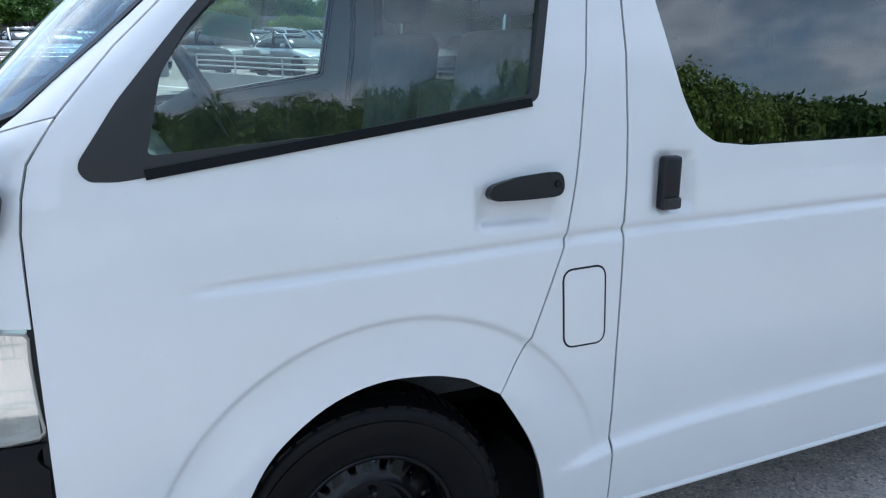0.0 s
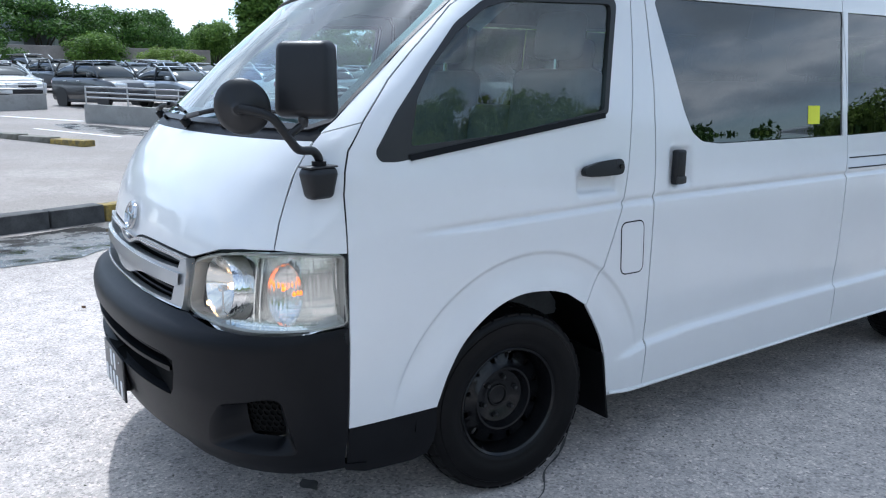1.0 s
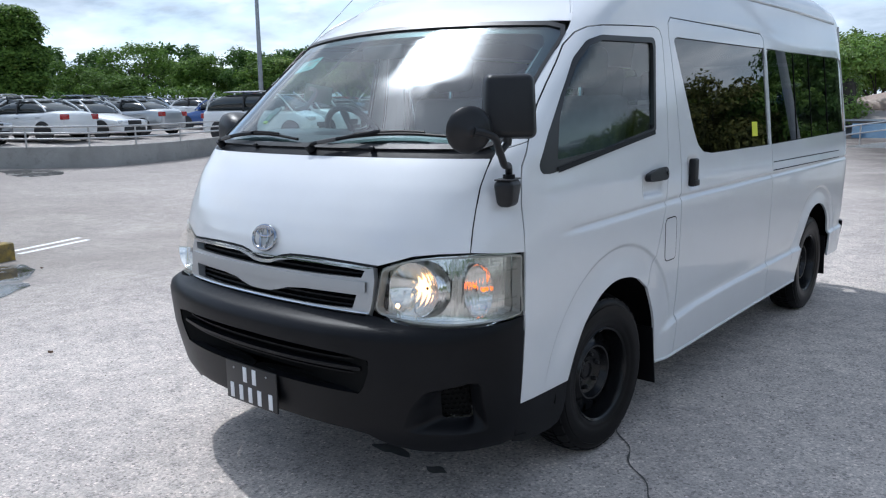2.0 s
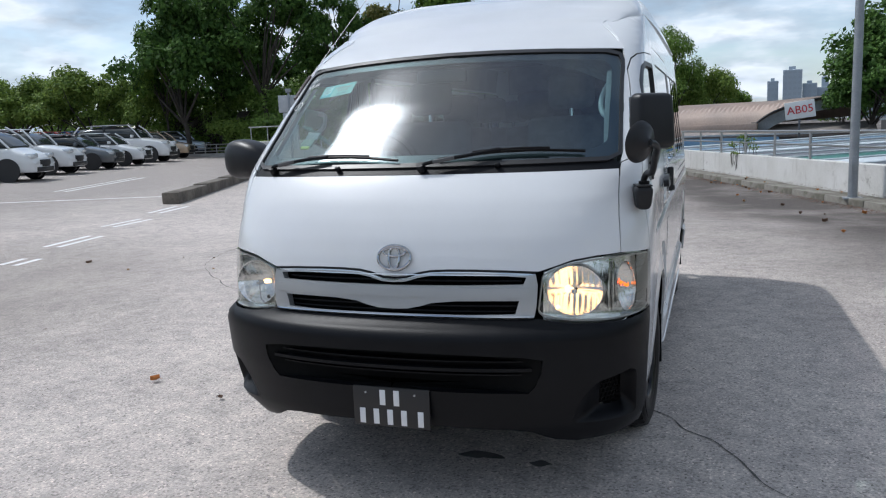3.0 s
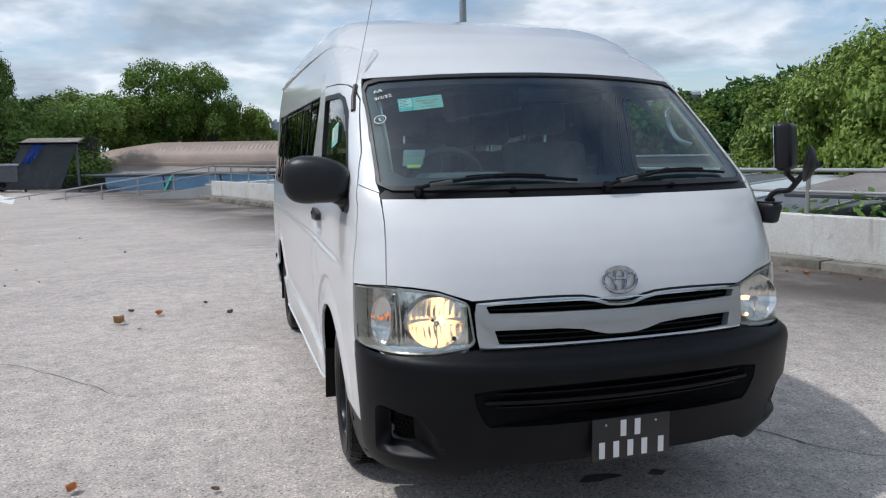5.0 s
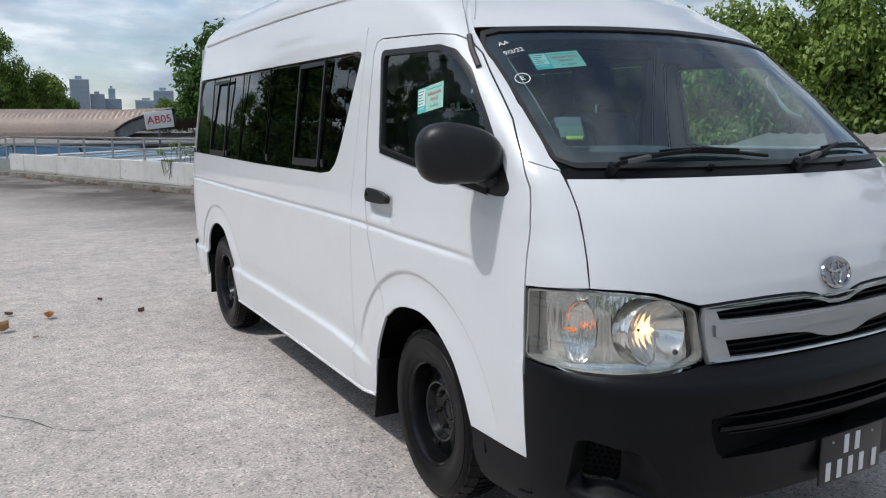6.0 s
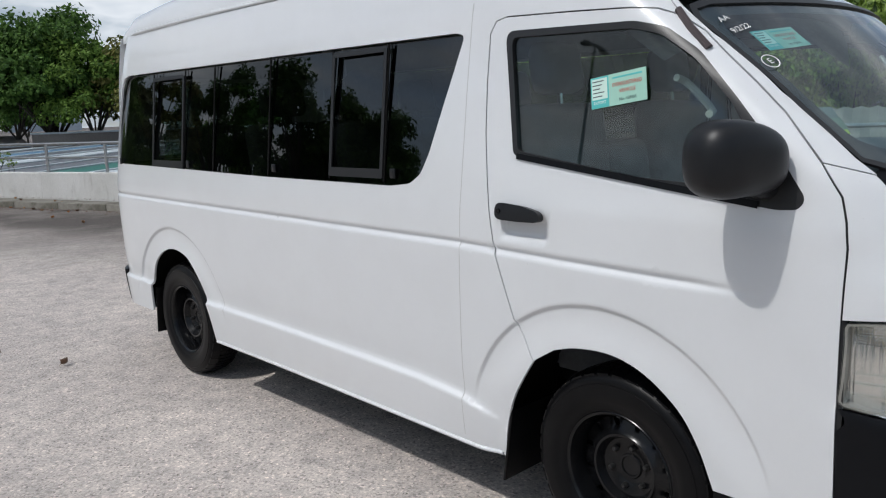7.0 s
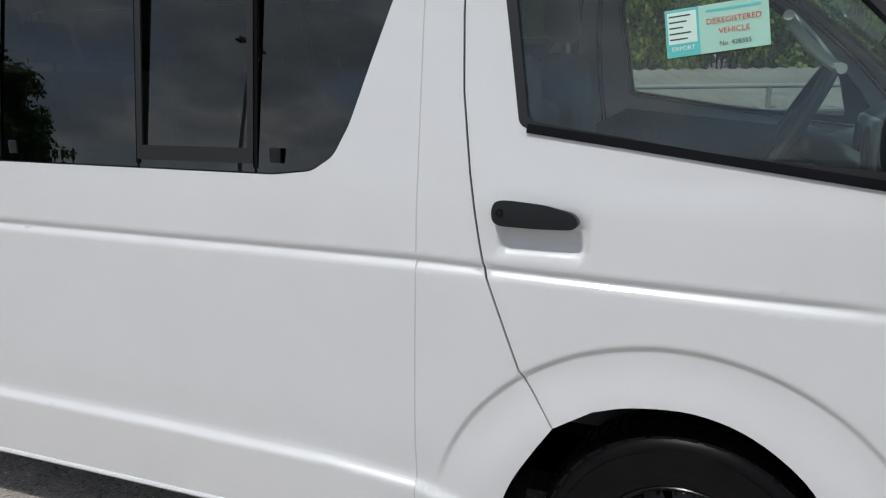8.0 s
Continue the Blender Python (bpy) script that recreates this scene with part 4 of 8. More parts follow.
DOOR = SEAM_FRONT + SEAM_PILLAR + SEAM_TOP + SEAM_BACK + ARCH_FRONT
DOOR_TRIM = [(.428, 1.278), (.507, 1.392), (.63, 1.535), (.755, 1.668), (.86, 1.742), (.96, 1.768), (1.44, 1.786), (1.456, 1.762), (1.427, 1.58), (1.396, 1.374),
             (.93, 1.300), (.50, 1.247), (.445, 1.25)]
DOOR_PANE = [(.548, 1.289), (.585, 1.44), (.64, 1.525), (.76, 1.650), (.87, 1.725), (.965, 1.750), (1.42, 1.766), (1.432, 1.745), (1.41, 1.60), (1.380, 1.386), (.93, 1.316)]
SIDE_WINDOW = [(1.660, 1.79), (1.70, 1.685), (1.763, 1.525), (1.820, 1.375), (1.862, 1.300), (1.92, 1.263), (2.03, 1.251), (3.0, 1.256), (4.3, 1.278), (4.80, 1.284),
               (4.835, 1.31), (4.835, 1.50), (4.775, 1.74), (4.72, 1.81), (4.65, 1.825), (4.2, 1.822), (2.9, 1.812), (1.70, 1.800)]
GUTTER = [(4.80, 2.075), (3.7, 2.085), (2.9, 2.078), (2.3, 2.066), (1.85, 2.050), (1.5, 2.034), (1.25, 2.012), (1.08, 1.965), (.97, 1.905), (.90, 1.850)]


def build_van():
    van = thing("van", "white high-roof minibus with a black bumper parked on the deck", "van")
    P = lambda name, bm, ma, label="", parent=van, sharp=35: part(name, bm, ma, parent, label, sharp=sharp)
    door_q = [(a, b) for a, b in flank(DOOR)]
    trim_q = rounded(flank(DOOR_TRIM), 2)
    pane_q = rounded(flank(DOOR_PANE), 2)
    window_q = rounded(flank(SIDE_WINDOW), 2)

    # body side with the roof rail, pillars and rear quarter
    def ws_edge():
        return [(q_at_x(.83 - .045 * t, 1.335 + .465 * t), 1.335 + .465 * t) for t in np.linspace(1, 0, 12)]

    tail_q = [(float(q_at_y(4.55, .33)) + .75, .345), (q_at_y(4.55, .7) + .80, .7), (q_at_y(4.55, 1.1) + .80, 1.1), (q_at_y(4.55, 1.5) + .78, 1.5),
              (q_at_y(4.55, 1.85) + .66, 1.85), (q_at_y(4.55, 2.07) + .50, 2.07)]
    base = flank(SEAM_PILLAR[:1])
    up = flank([SEAM_FRONT[-1]] + SEAM_PILLAR + SEAM_TOP + SEAM_BACK + ARCH_BACK + [(1.644, .272), (2.3, .283), (3.0, .292)] + ARCH_REAR + [(4.47, .345)])
    gut = flank(GUTTER)
    body_q = up + tail_q + gut + ws_edge()
    flare_f = (.48, 1.66, .40, .95, .022, .018)
    flare_r = (3.5, 4.70, .45, .95, .022, .018)
    slide_line = flank([(1.655, .274), (1.648, .46), (1.640, .70), (1.636, 1.06), (1.645, 1.30), (1.642, 1.48), (1.615, 1.72), (1.603, 1.80), (1.606, 1.865), (1.64, 1.89),
                        (2.3, 1.895), (2.90, 1.895), (2.935, 1.87), (2.962, 1.62), (2.982, 1.36), (2.985, 1.05), (2.992, .75), (2.998, .50), (3.02, .296), (2.3, .284)])
    for side, hand in ((-1, "R"), (1, "L")):
        if side < 0:
            P("body_side", panel("body_side", inset(body_q, .002), side, [inset(window_q, -.004)], .035, dense=(flare_f, flare_r), creases=True), PAINT, "white pressed flank")
            weld = flank([(1.66, .31), (1.655, .60), (1.64, 1.0), (1.635, 1.3), (1.63, 1.6), (1.62, 1.90)])
            P("weld_seam", strip("weld_seam", weld, .003, side, .0006, thick=.002), material("weld_seam", (.50, .50, .49), .6), "faint upright weld seam")
        else:
            P("body_side", panel("body_side", inset(body_q, .002), side, [inset(slide_line, -.003), clip_span(inset(window_q, -.004), q_at_y(2.985, 1.5), 9)], .035,
                                 dense=(flare_f, flare_r), creases=True), PAINT, "white pressed flank")
            P("sliding_door", panel("sliding_door", inset(slide_line, .003), side, [clip_span(inset(window_q, -.004), 0, q_at_y(2.945, 1.5))], .035,
                                    dense=((1.70, 1.90, 1.06, 1.26, .014, .012),), creases=True), PAINT, "white sliding side door")
            P("seam", strip("seam", slide_line, .016, side, -.007, closed=True), SEAM)
            # door track and fuel flap
            for z in (1.095, 1.145):
                P("slide_track", strip("slide_track", flank([(y, z) for y in np.linspace(3.0, 4.55, 20)]), .006, side, .0012, thick=.004), SEAM)
            flap = rounded(flank([(1.463, .972), (1.585, .975), (1.598, .77), (1.478, .77)]), 3, step=.07)
            P("fuel_flap", panel("fuel_flap", inset(flap, .0025), side, (), .04, .0014, edge=.003), PAINT)
            P("flap_seam", strip("flap_seam", flap, .0055, side, .0007, closed=True), SEAM)
        # front door
        P("front_door", panel("front_door", inset(door_q, .003), side, [inset(trim_q, .004)], .035,
                              dense=((1.22, 1.46, 1.09, 1.17, .016, .010), (.50, 1.42, .42, .95, .022, .018)), creases=True), PAINT, "white front door")
        P("seam", strip("seam", flank(SEAM_FRONT + SEAM_PILLAR + SEAM_TOP + SEAM_BACK), .022, side, -.008), SEAM)
        P("window_trim", panel("window_trim", trim_q, side, [inset(pane_q, .003)], .03, .001, edge=.02), TRIM, "black rubber window frame")
        P("door_window", panel("door_window", inset(pane_q, -.003), side, (), .05, -.011, edge=0, plain=True), DOOR_GLASS, "lightly tinted door glass")
        P("sill_rubber", strip("sill_rubber", flank([(y, 1.246 + (y - .46) * .137) for y in np.linspace(.545, 1.378, 24)]), .020, side, .006, thick=.012), BLACK_PLASTIC)
        # side windows behind the door, pane by pane
        cuts = [1.5, 2.083, 2.455, 2.962, 3.518, 3.862, 4.275, 5.0] if side < 0 else [1.5, 2.962, 3.518, 3.862, 4.275, 5.0]
        for a, b in zip(cuts, cuts[1:]):
            pane = clip_span(window_q, q_at_y(a, 1.5) + .004, q_at_y(b, 1.5) - .004 if b < 5 else 9)
            ob = P("side_window", panel("side_window", pane, side, (), .06, -.007, edge=.005, plain=True), TINTED_DARK if side < 0 else TINTED,
              "dark tinted side window" if side < 0 else "grey tinted side window")
            if side < 0:
                # the dark panes lean in a little more than the flank
                ob.matrix_basis = pose(-.925, 0, 1.262, 0, 1.8, 0) @ pose(.925, 0, -1.262)
        for c in cuts[1:-1]:
            zt = 1.815 if c > 2.5 else 1.803
            P("window_divider", strip("window_divider", [(q_at_y(c, z), z) for z in np.linspace(1.262, zt, 14)], .012, side, -.004), UNDER)
        if side < 0:
            for a, b in ((2.083, 2.455), (3.862, 4.275)):
                for c in (a + .012, b - .012):
                    P("slider_frame", strip("slider_frame", [(q_at_y(c, z), z) for z in np.linspace(1.275, 1.785, 12)], .018, side, .002, thick=.006), TRIM)
                for z, w in ((1.292, .038), (1.782, .02)):
                    P("slider_frame", strip("slider_frame", flank([(y, z) for y in np.linspace(a + .01, b - .01, 8)]), w, side, .002, thick=.006), TRIM)
            for y in (2.02, 2.90, 3.80, 4.76):
                bm = bmesh.new()
                p, n = shell(np.array([q_at_y(y, 1.295)]), np.array([1.295]), side, .002)
                add_box(bm, (-.004, -.016, -.019), (.004, .016, .019), .003, m=Matrix.Translation(p[0]))
                P("window_latch", bm, MIRROR_SHELL)
        # fender corner ahead of the door
        fend = [(q_at_x(x, z), z) for x, z in ((.843, 1.000), (.838, 1.08), (.832, 1.15), (.828, 1.22), (.827, 1.28), (.826, 1.318))]
        fend += [(q_at_x(.832, 1.335), 1.335)] + flank([SEAM_FRONT[-1], (.350, 1.285), (.335, 1.225), (.327, 1.16), (.327, .985)])
        P("front_fender", panel("front_fender", inset(fend, .0025), side, (), .03), PAINT, "white front corner panel")
        P("seam", strip("seam", fend[:6], .012, side, -.007), SEAM)
        P("seam", strip("seam", [fend[6], fend[7]], .010, side, -.004), SEAM)
        # rain channel between flank and roof
        rim = np.array(bend([(a, b, 0) for a, b in flank(GUTTER)[::-1]], 5))
        P("roof_lip", tube_bm([Vector(v) for v in shell(rim[:, 0], rim[:, 1] + .008, side, .001)[0]], .013, 8, [.002 + .011 * min(1, max(0, i - 20) / 22) for i in range(len(rim))]), PAINT, "raised lip along the roof edge")
        P("roof_gutter", strip("roof_gutter", flank(GUTTER[:-2])[::-1], .014, side, -.010, thick=.01), SEAM)
        # black lower corner between bumper and wheel
        low_q = flank([(.332, .417), (.332, .262), (.40, .240), (.58, .232), (.635, .245), (.655, .29), (.662, .34), (.656, .412)])
        P("sill_cover", panel("sill_cover", low_q, side, (), .04, -.004), BLACK_PLASTIC)
        # door handle: a pull bar over a dished hand recess, with a key lock
        bm = bmesh.new()
        q0 = [(1.262, 1.158), (1.250, 1.172), (1.262, 1.192), (1.33, 1.207), (1.425, 1.214), (1.445, 1.205), (1.448, 1.175), (1.435, 1.158), (1.34, 1.156)]
        P("door_handle", panel("door_handle", rounded(flank(q0), 2), side, (), .012, .022, edge=.026, plain=True, seg=.008), MIRROR_SHELL, "black plastic door handle")
        bm = bmesh.new()
        add_lathe(bm, [(0.0005, .006), (.008, .006), (.009, 0)], 16)
        p, n = shell(np.array([q_at_y(1.428, 1.186)]), np.array([1.186]), side, .021, plain=True)
        P("key_lock", bm, STEEL).matrix_basis = pose(*p[0], 0, 0, 0 if side > 0 else 180)
        P("handle_joint", strip("handle_joint", flank([(1.405, 1.158), (1.405, 1.210)]), .003, side, .0245, thick=.003), SEAM)
        # mud flaps
        for y0, z0, y1, z1 in ((1.428, .46, 1.474, .175), (4.428, .50, 4.466, .20)):
            bm = bmesh.new()
            add_box(bm, (min(.60 * side, .918 * side), -.006, 0), (max(.60 * side, .918 * side), .006, 1), .004)
            for v in bm.verts:
                v.co.y += y1 + (y0 - y1) * v.co.z
                v.co.z = z1 + (z0 - z1) * v.co.z
            P("mud_flap", bm, RUBBER, "black rubber mud flap")
        sill = np.array(bend([(q, z, 0) for q, z in flank([(1.485, .276), (1.644, .277), (2.3, .288), (3.0, .297), (3.636, .300)])], 8))
        P("sill_lip", tube_bm([Vector(v) for v in shell(sill[:, 0], sill[:, 1], side, -.001)[0]], .009, 8), PAINT, "rolled lower edge of the flank")
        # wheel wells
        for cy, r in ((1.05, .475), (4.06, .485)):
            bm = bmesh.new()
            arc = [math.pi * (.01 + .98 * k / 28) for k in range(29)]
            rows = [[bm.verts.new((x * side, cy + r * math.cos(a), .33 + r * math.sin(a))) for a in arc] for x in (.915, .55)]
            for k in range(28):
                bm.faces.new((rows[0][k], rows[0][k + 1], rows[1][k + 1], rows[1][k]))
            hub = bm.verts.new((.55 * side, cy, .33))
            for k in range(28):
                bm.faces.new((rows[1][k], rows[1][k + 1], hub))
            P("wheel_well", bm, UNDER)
    # sliding door handle: upright grip in its recess
    p, n = shell(np.array([q_at_y(1.766, 1.167)]), np.array([1.167]), 1, 0, plain=True)
    bm = bmesh.new()
    add_box(bm, (-.012, -.030, -.068), (.022, .024, .068), .010, 3, Matrix.Translation(p[0]))
    P("slide_handle", bm, MIRROR_SHELL, "black upright pull handle")
    bm = bmesh.new()
    add_box(bm, (.016, -.028, -.064), (.030, .022, -.034), .006, 2, Matrix.Translation(p[0]))
    P("handle_lock", bm, TRIM)
    # yellow inspection label on the sliding window
    lab = flank([(2.668, 1.393), (2.760, 1.392), (2.757, 1.310), (2.664, 1.311)])
    P("yellow_label", panel("yellow_label", lab, 1, (), .05, -.0055, edge=0, plain=True), material("yellow_label", (.70, .72, .03), .6), "yellow label inside the side window")

    # nose: bonnet, cowl, windscreen
    edge_low = [(0, .927), (.05, .930), (.10, .945), (.15, .954), (.22, .957), (.32, .957), (.45, .953), (.56, .947), (.62, .966), (.68, .986), (.76, .996), (.843, 1.000)]
    edge_side = [(.838, 1.08), (.832, 1.15), (.828, 1.22), (.827, 1.28), (.826, 1.312)]
    hood = nose(edge_low + edge_side + [(.6, 1.312), (.3, 1.312), (0, 1.312)])
    P("bonnet", panel("bonnet", inset(hood, .002), 1, (), .035, front=True, plain=True), PAINT, "white bonnet panel")
    P("cowl", panel("cowl", nose([(0, 1.306), (.4, 1.306), (.826, 1.310), (.832, 1.33), (.80, 1.352), (.4, 1.352), (0, 1.352)]), 1, (), .04, -.006, True, .02, plain=True), BLACK_PLASTIC,
      "black cowl panel below the windscreen")
    screen = nose([(0, 1.348), (.4, 1.348), (.78, 1.350), (.822, 1.37), (.81, 1.50), (.795, 1.66), (.782, 1.765), (.765, 1.797), (.72, 1.812), (.5, 1.822), (.25, 1.829), (0, 1.832)])
    clear = nose([(0, 1.392), (.4, 1.392), (.72, 1.396), (.765, 1.425), (.765, 1.50), (.755, 1.66), (.745, 1.74), (.715, 1.775), (.5, 1.786), (.25, 1.793), (0, 1.796)])
    P("windscreen", panel("windscreen", screen, 1, (), .05, -.004, True, 0, plain=True), WINDSCREEN, "curved laminated windscreen")
    P("windscreen_border", panel("windscreen_border", inset(screen, -.006), 1, [rounded(clear, 2)], .05, -.008, True, 0, plain=True), TRIM, "black printed windscreen border")
    P("windscreen_seal", strip("windscreen_seal", screen, .016, 1, .002, True, True, .008), TRIM)

    # roof cap
    vs = np.r_[np.linspace(.68, 1.9, 40), np.linspace(1.95, 4.6, 30), np.linspace(4.65, 4.93, 12)]
    us = np.sin(np.linspace(-np.pi / 2, np.pi / 2, 49))
    crown = np.interp(vs, [.68, .80, 1.0, 1.2, 1.45, 1.7, 1.95, 2.3, 4.3, 4.7, 4.93], [1.834, 1.905, 2.005, 2.085, 2.17, 2.23, 2.268, 2.295, 2.295, 2.26, 2.09])
    gy, gz = np.array(sorted(GUTTER)).T
    bm = bmesh.new()
    rows = []
    for v, h in zip(vs, crown):
        fade = 1 - float(smooth(.68, 1.7, v))
        ring = []
        for u in us:
            y = v + .195 * u * u * fade
            e = float(np.interp(v + .195 * fade, np.r_[.86, gy], np.r_[1.805, gz])) - .004 * float(smooth(1.0, 1.6, v))
            i = float(row_of(np.array(e)))
            wide = float(plan_at(np.array(q_at_y(v + .195 * fade, e)), np.array(e))[0]) - .002 - .008 * float(smooth(1.0, 1.7, v)) if v < 2.2 else float(np.interp(v, [2.2, 4.5, 4.8, 4.93], [.812, .812, .80, .77]))
            k = float(np.interp(v, [.68, .85, 1.1, 1.6], [2.4, 3.6, 5.0, 6.0]))
            z = e + (h - e) * max(1 - abs(u) ** k, 0) ** (1 / float(np.interp(v, [.68, .85, 1.2, 2.0], [1.4, 1.8, 2.1, 2.5])))
            ring.append(bm.verts.new((u * wide, y, z)))
        rows.append(ring)
    for a, b in zip(rows, rows[1:]):
        for k in range(len(us) - 1):
            bm.faces.new((a[k], a[k + 1], b[k + 1], b[k]))
    for ring in (rows[-1],):
        f = bm.faces.new(ring[::-1])
    for k in (0, len(us) - 1):
        skirt_v = [bm.verts.new(r[k].co + Vector((0, 0, -.03))) for r in rows]
        for i in range(len(rows) - 1):
            f = (rows[i][k], rows[i + 1][k], skirt_v[i + 1], skirt_v[i])
            bm.faces.new(f if k == 0 else f[::-1])
    P("roof", bm, PAINT, "white raised roof", sharp=50)
    # rear face
    tail = []
    for z in np.r_[np.linspace(.36, 1.30, 12), np.linspace(1.36, 1.74, 8), np.linspace(1.78, 2.08, 6)]:
        i = int(round(float(row_of(np.array(z)))))
        tail.append([(x, float(TAIL[i]) - .012 - .04 * (x / .8) ** 4, z) for x in np.linspace(-.8, .8, 12)])
    bm = bmesh.new()
    rows = [[bm.verts.new(p) for p in r] for r in tail]
    for a, b in zip(rows, rows[1:]):
        for k in range(11):
            if not (1.29 < a[k].co.z and b[k].co.z < 1.79 and 2 <= k <= 8):
                bm.faces.new((b[k], b[k + 1], a[k + 1], a[k]))
    P("tailgate", bm, PAINT, "white tailgate")
    P("rear_window", box_bm((-.53, 4.96, 1.28), (.53, 4.966, 1.80)), DOOR_GLASS, "rear window")
    for s in (-1, 1):
        q0 = q_at_y(4.55, .45)
        P("rear_bumper_end", panel("rear_bumper_end", [(q0 + .36, .35), (q0 + .31, .57), (q0 + .80, .58), (q0 + .80, .33)], s, (), .04, .022, edge=.03, plain=True), BLACK_PLASTIC, "black rear bumper end")
    return van


VAN = build_van()


def fit_on_nose(name, bm, ma, x, z, out, parent, label="", roll=0.0):
    """Sets a flat piece, built facing -y, on the front of the shell."""
    s = 1 if x >= 0 else -1
    a = q_at_x(abs(x), z) - float(middle(z))
    p, n = shell(np.array([a * s]), np.array([z]), 1, out, True, True)
    ob = part(name, bm, ma, parent, label)
    face = Vector(n[0])
    yaw = math.atan2(face.x, -face.y)
    tilt = math.asin(face.z)
    ob.matrix_basis = Matrix.Translation(p[0]) @ Matrix.Rotation(yaw, 4, "Z") @ Matrix.Rotation(-tilt, 4, "X") @ Matrix.Rotation(roll, 4, "Y")
    return ob


def ring_bm(rx, rz, r, sides=40, around=8, cx=0.0, cz=0.0):
    """An oval ring facing -y."""
    pts = [(cx + rx * math.cos(2 * math.pi * k / sides), 0, cz + rz * math.sin(2 * math.pi * k / sides)) for k in range(sides)]
    bm = bmesh.new()
    rings = []
    for k in range(sides):
        a = 2 * math.pi * k / sides
        out = Vector((math.cos(a), 0, math.sin(a)))
        rings.append([bm.verts.new(Vector(pts[k]) + (out * math.cos(b) + Vector((0, 1, 0)) * math.sin(b)) * r) for b in (2 * math.pi * j / around for j in range(around))])
    for a, b in zip(rings, rings[1:] + rings[:1]):
        for j in range(around):
            bm.faces.new((a[j], a[(j + 1) % around], b[(j + 1) % around], b[j]))
    bmesh.ops.recalc_face_normals(bm, faces=bm.faces)
    return bm


def swell(a, z):
    """How far the bumper stands out from the body round its corners, and draws in over the air intake."""
    a = np.abs(a)
    out = .024 * smooth(.50, .88, a) * (1 - smooth(1.02, 1.20, a)) * smooth(.29, .37, z) * (1 - smooth(.705, .752, z))
    return out - .006 * (1 - smooth(.52, .66, a)) * np.exp(-((z - .58) / .085) ** 4)


def loft(outer, inner, deep, scooped=False):
    """A funnel from an outline on the skin to a smaller one behind it; scooped: it leaves the skin softly."""
    n = 96

    def even(poly):
        pts = [Vector(q) for q in poly]
        cum = [0.0]
        for p, q in zip(pts, pts[1:] + pts[:1]):
            cum.append(cum[-1] + (q - p).length)
        return np.array([[np.interp(cum[-1] * k / n, cum, [v[j] for v in pts + pts[:1]]) for j in (0, 1)] for k in range(n)])
    o, i = even(outer), even(inner)
    steps = [(0, 0), (.06, .03), (.16, .10), (.32, .27), (.55, .55), (.80, .86), (1, 1)] if scooped else [(0, 0), (0, .08), (1, 1)]
    rows = []
    for t, d in steps:
        at = o * (1 - t) + i * t
        rows.append(shell(at[:, 0], at[:, 1], 1, deep * d + .0005 + swell(at[:, 0], at[:, 1]), True, True)[0])
    bm = bmesh.new()
    rings = [[bm.verts.new(p) for p in r] for r in rows]
    for r0, r1 in zip(rings, rings[1:]):
        for k in range(n):
            bm.faces.new((r0[k], r0[(k + 1) % n], r1[(k + 1) % n], r1[k]))
    bmesh.ops.recalc_face_normals(bm, faces=bm.faces)
    return bm


def honeycomb(outline, r, off):
    """Hexagonal cells moulded across an outline on the nose."""
    lo, hi = np.array(outline).min(0), np.array(outline).max(0)
    spots = []
    for j in range(40):
        for i in range(40):
            c = (lo[0] + (i + .5 * (j % 2)) * r * 1.8, lo[1] + j * r * 1.56)
            if c[0] < hi[0] and c[1] < hi[1]:
                spots.append(c)
    spots = np.array(spots)
    spots = spots[inside(spots, outline)]
    bm = bmesh.new()
    for c in spots:
        ang = np.radians(30 + 60 * np.arange(6))
        rows = []
        for rr, o in ((r * 1.04, off), (r * .80, off), (r * .78, off - .007)):
            rows.append([bm.verts.new(p) for p in shell(c[0] + rr * np.cos(ang), c[1] + rr * np.sin(ang), 1, o, True, True)[0]])
        for u, v in zip(rows, rows[1:]):
            for k in range(6):
                bm.faces.new((u[k], u[(k + 1) % 6], v[(k + 1) % 6], v[k]))
    return bm


def turn_ahead(ob, share):
    """Swing a lamp part from the slant of the nose towards straight ahead."""
    y = ob.matrix_basis.to_3x3().col[1]
    y = -y if y.y > 0 else y
    at = ob.matrix_basis.translation.copy()
    rot = Matrix.Rotation(-math.atan2(y.x, -y.y) * share, 4, "Z")
    ob.matrix_basis = Matrix.Translation(at) @ rot @ Matrix.Translation(-at) @ ob.matrix_basis


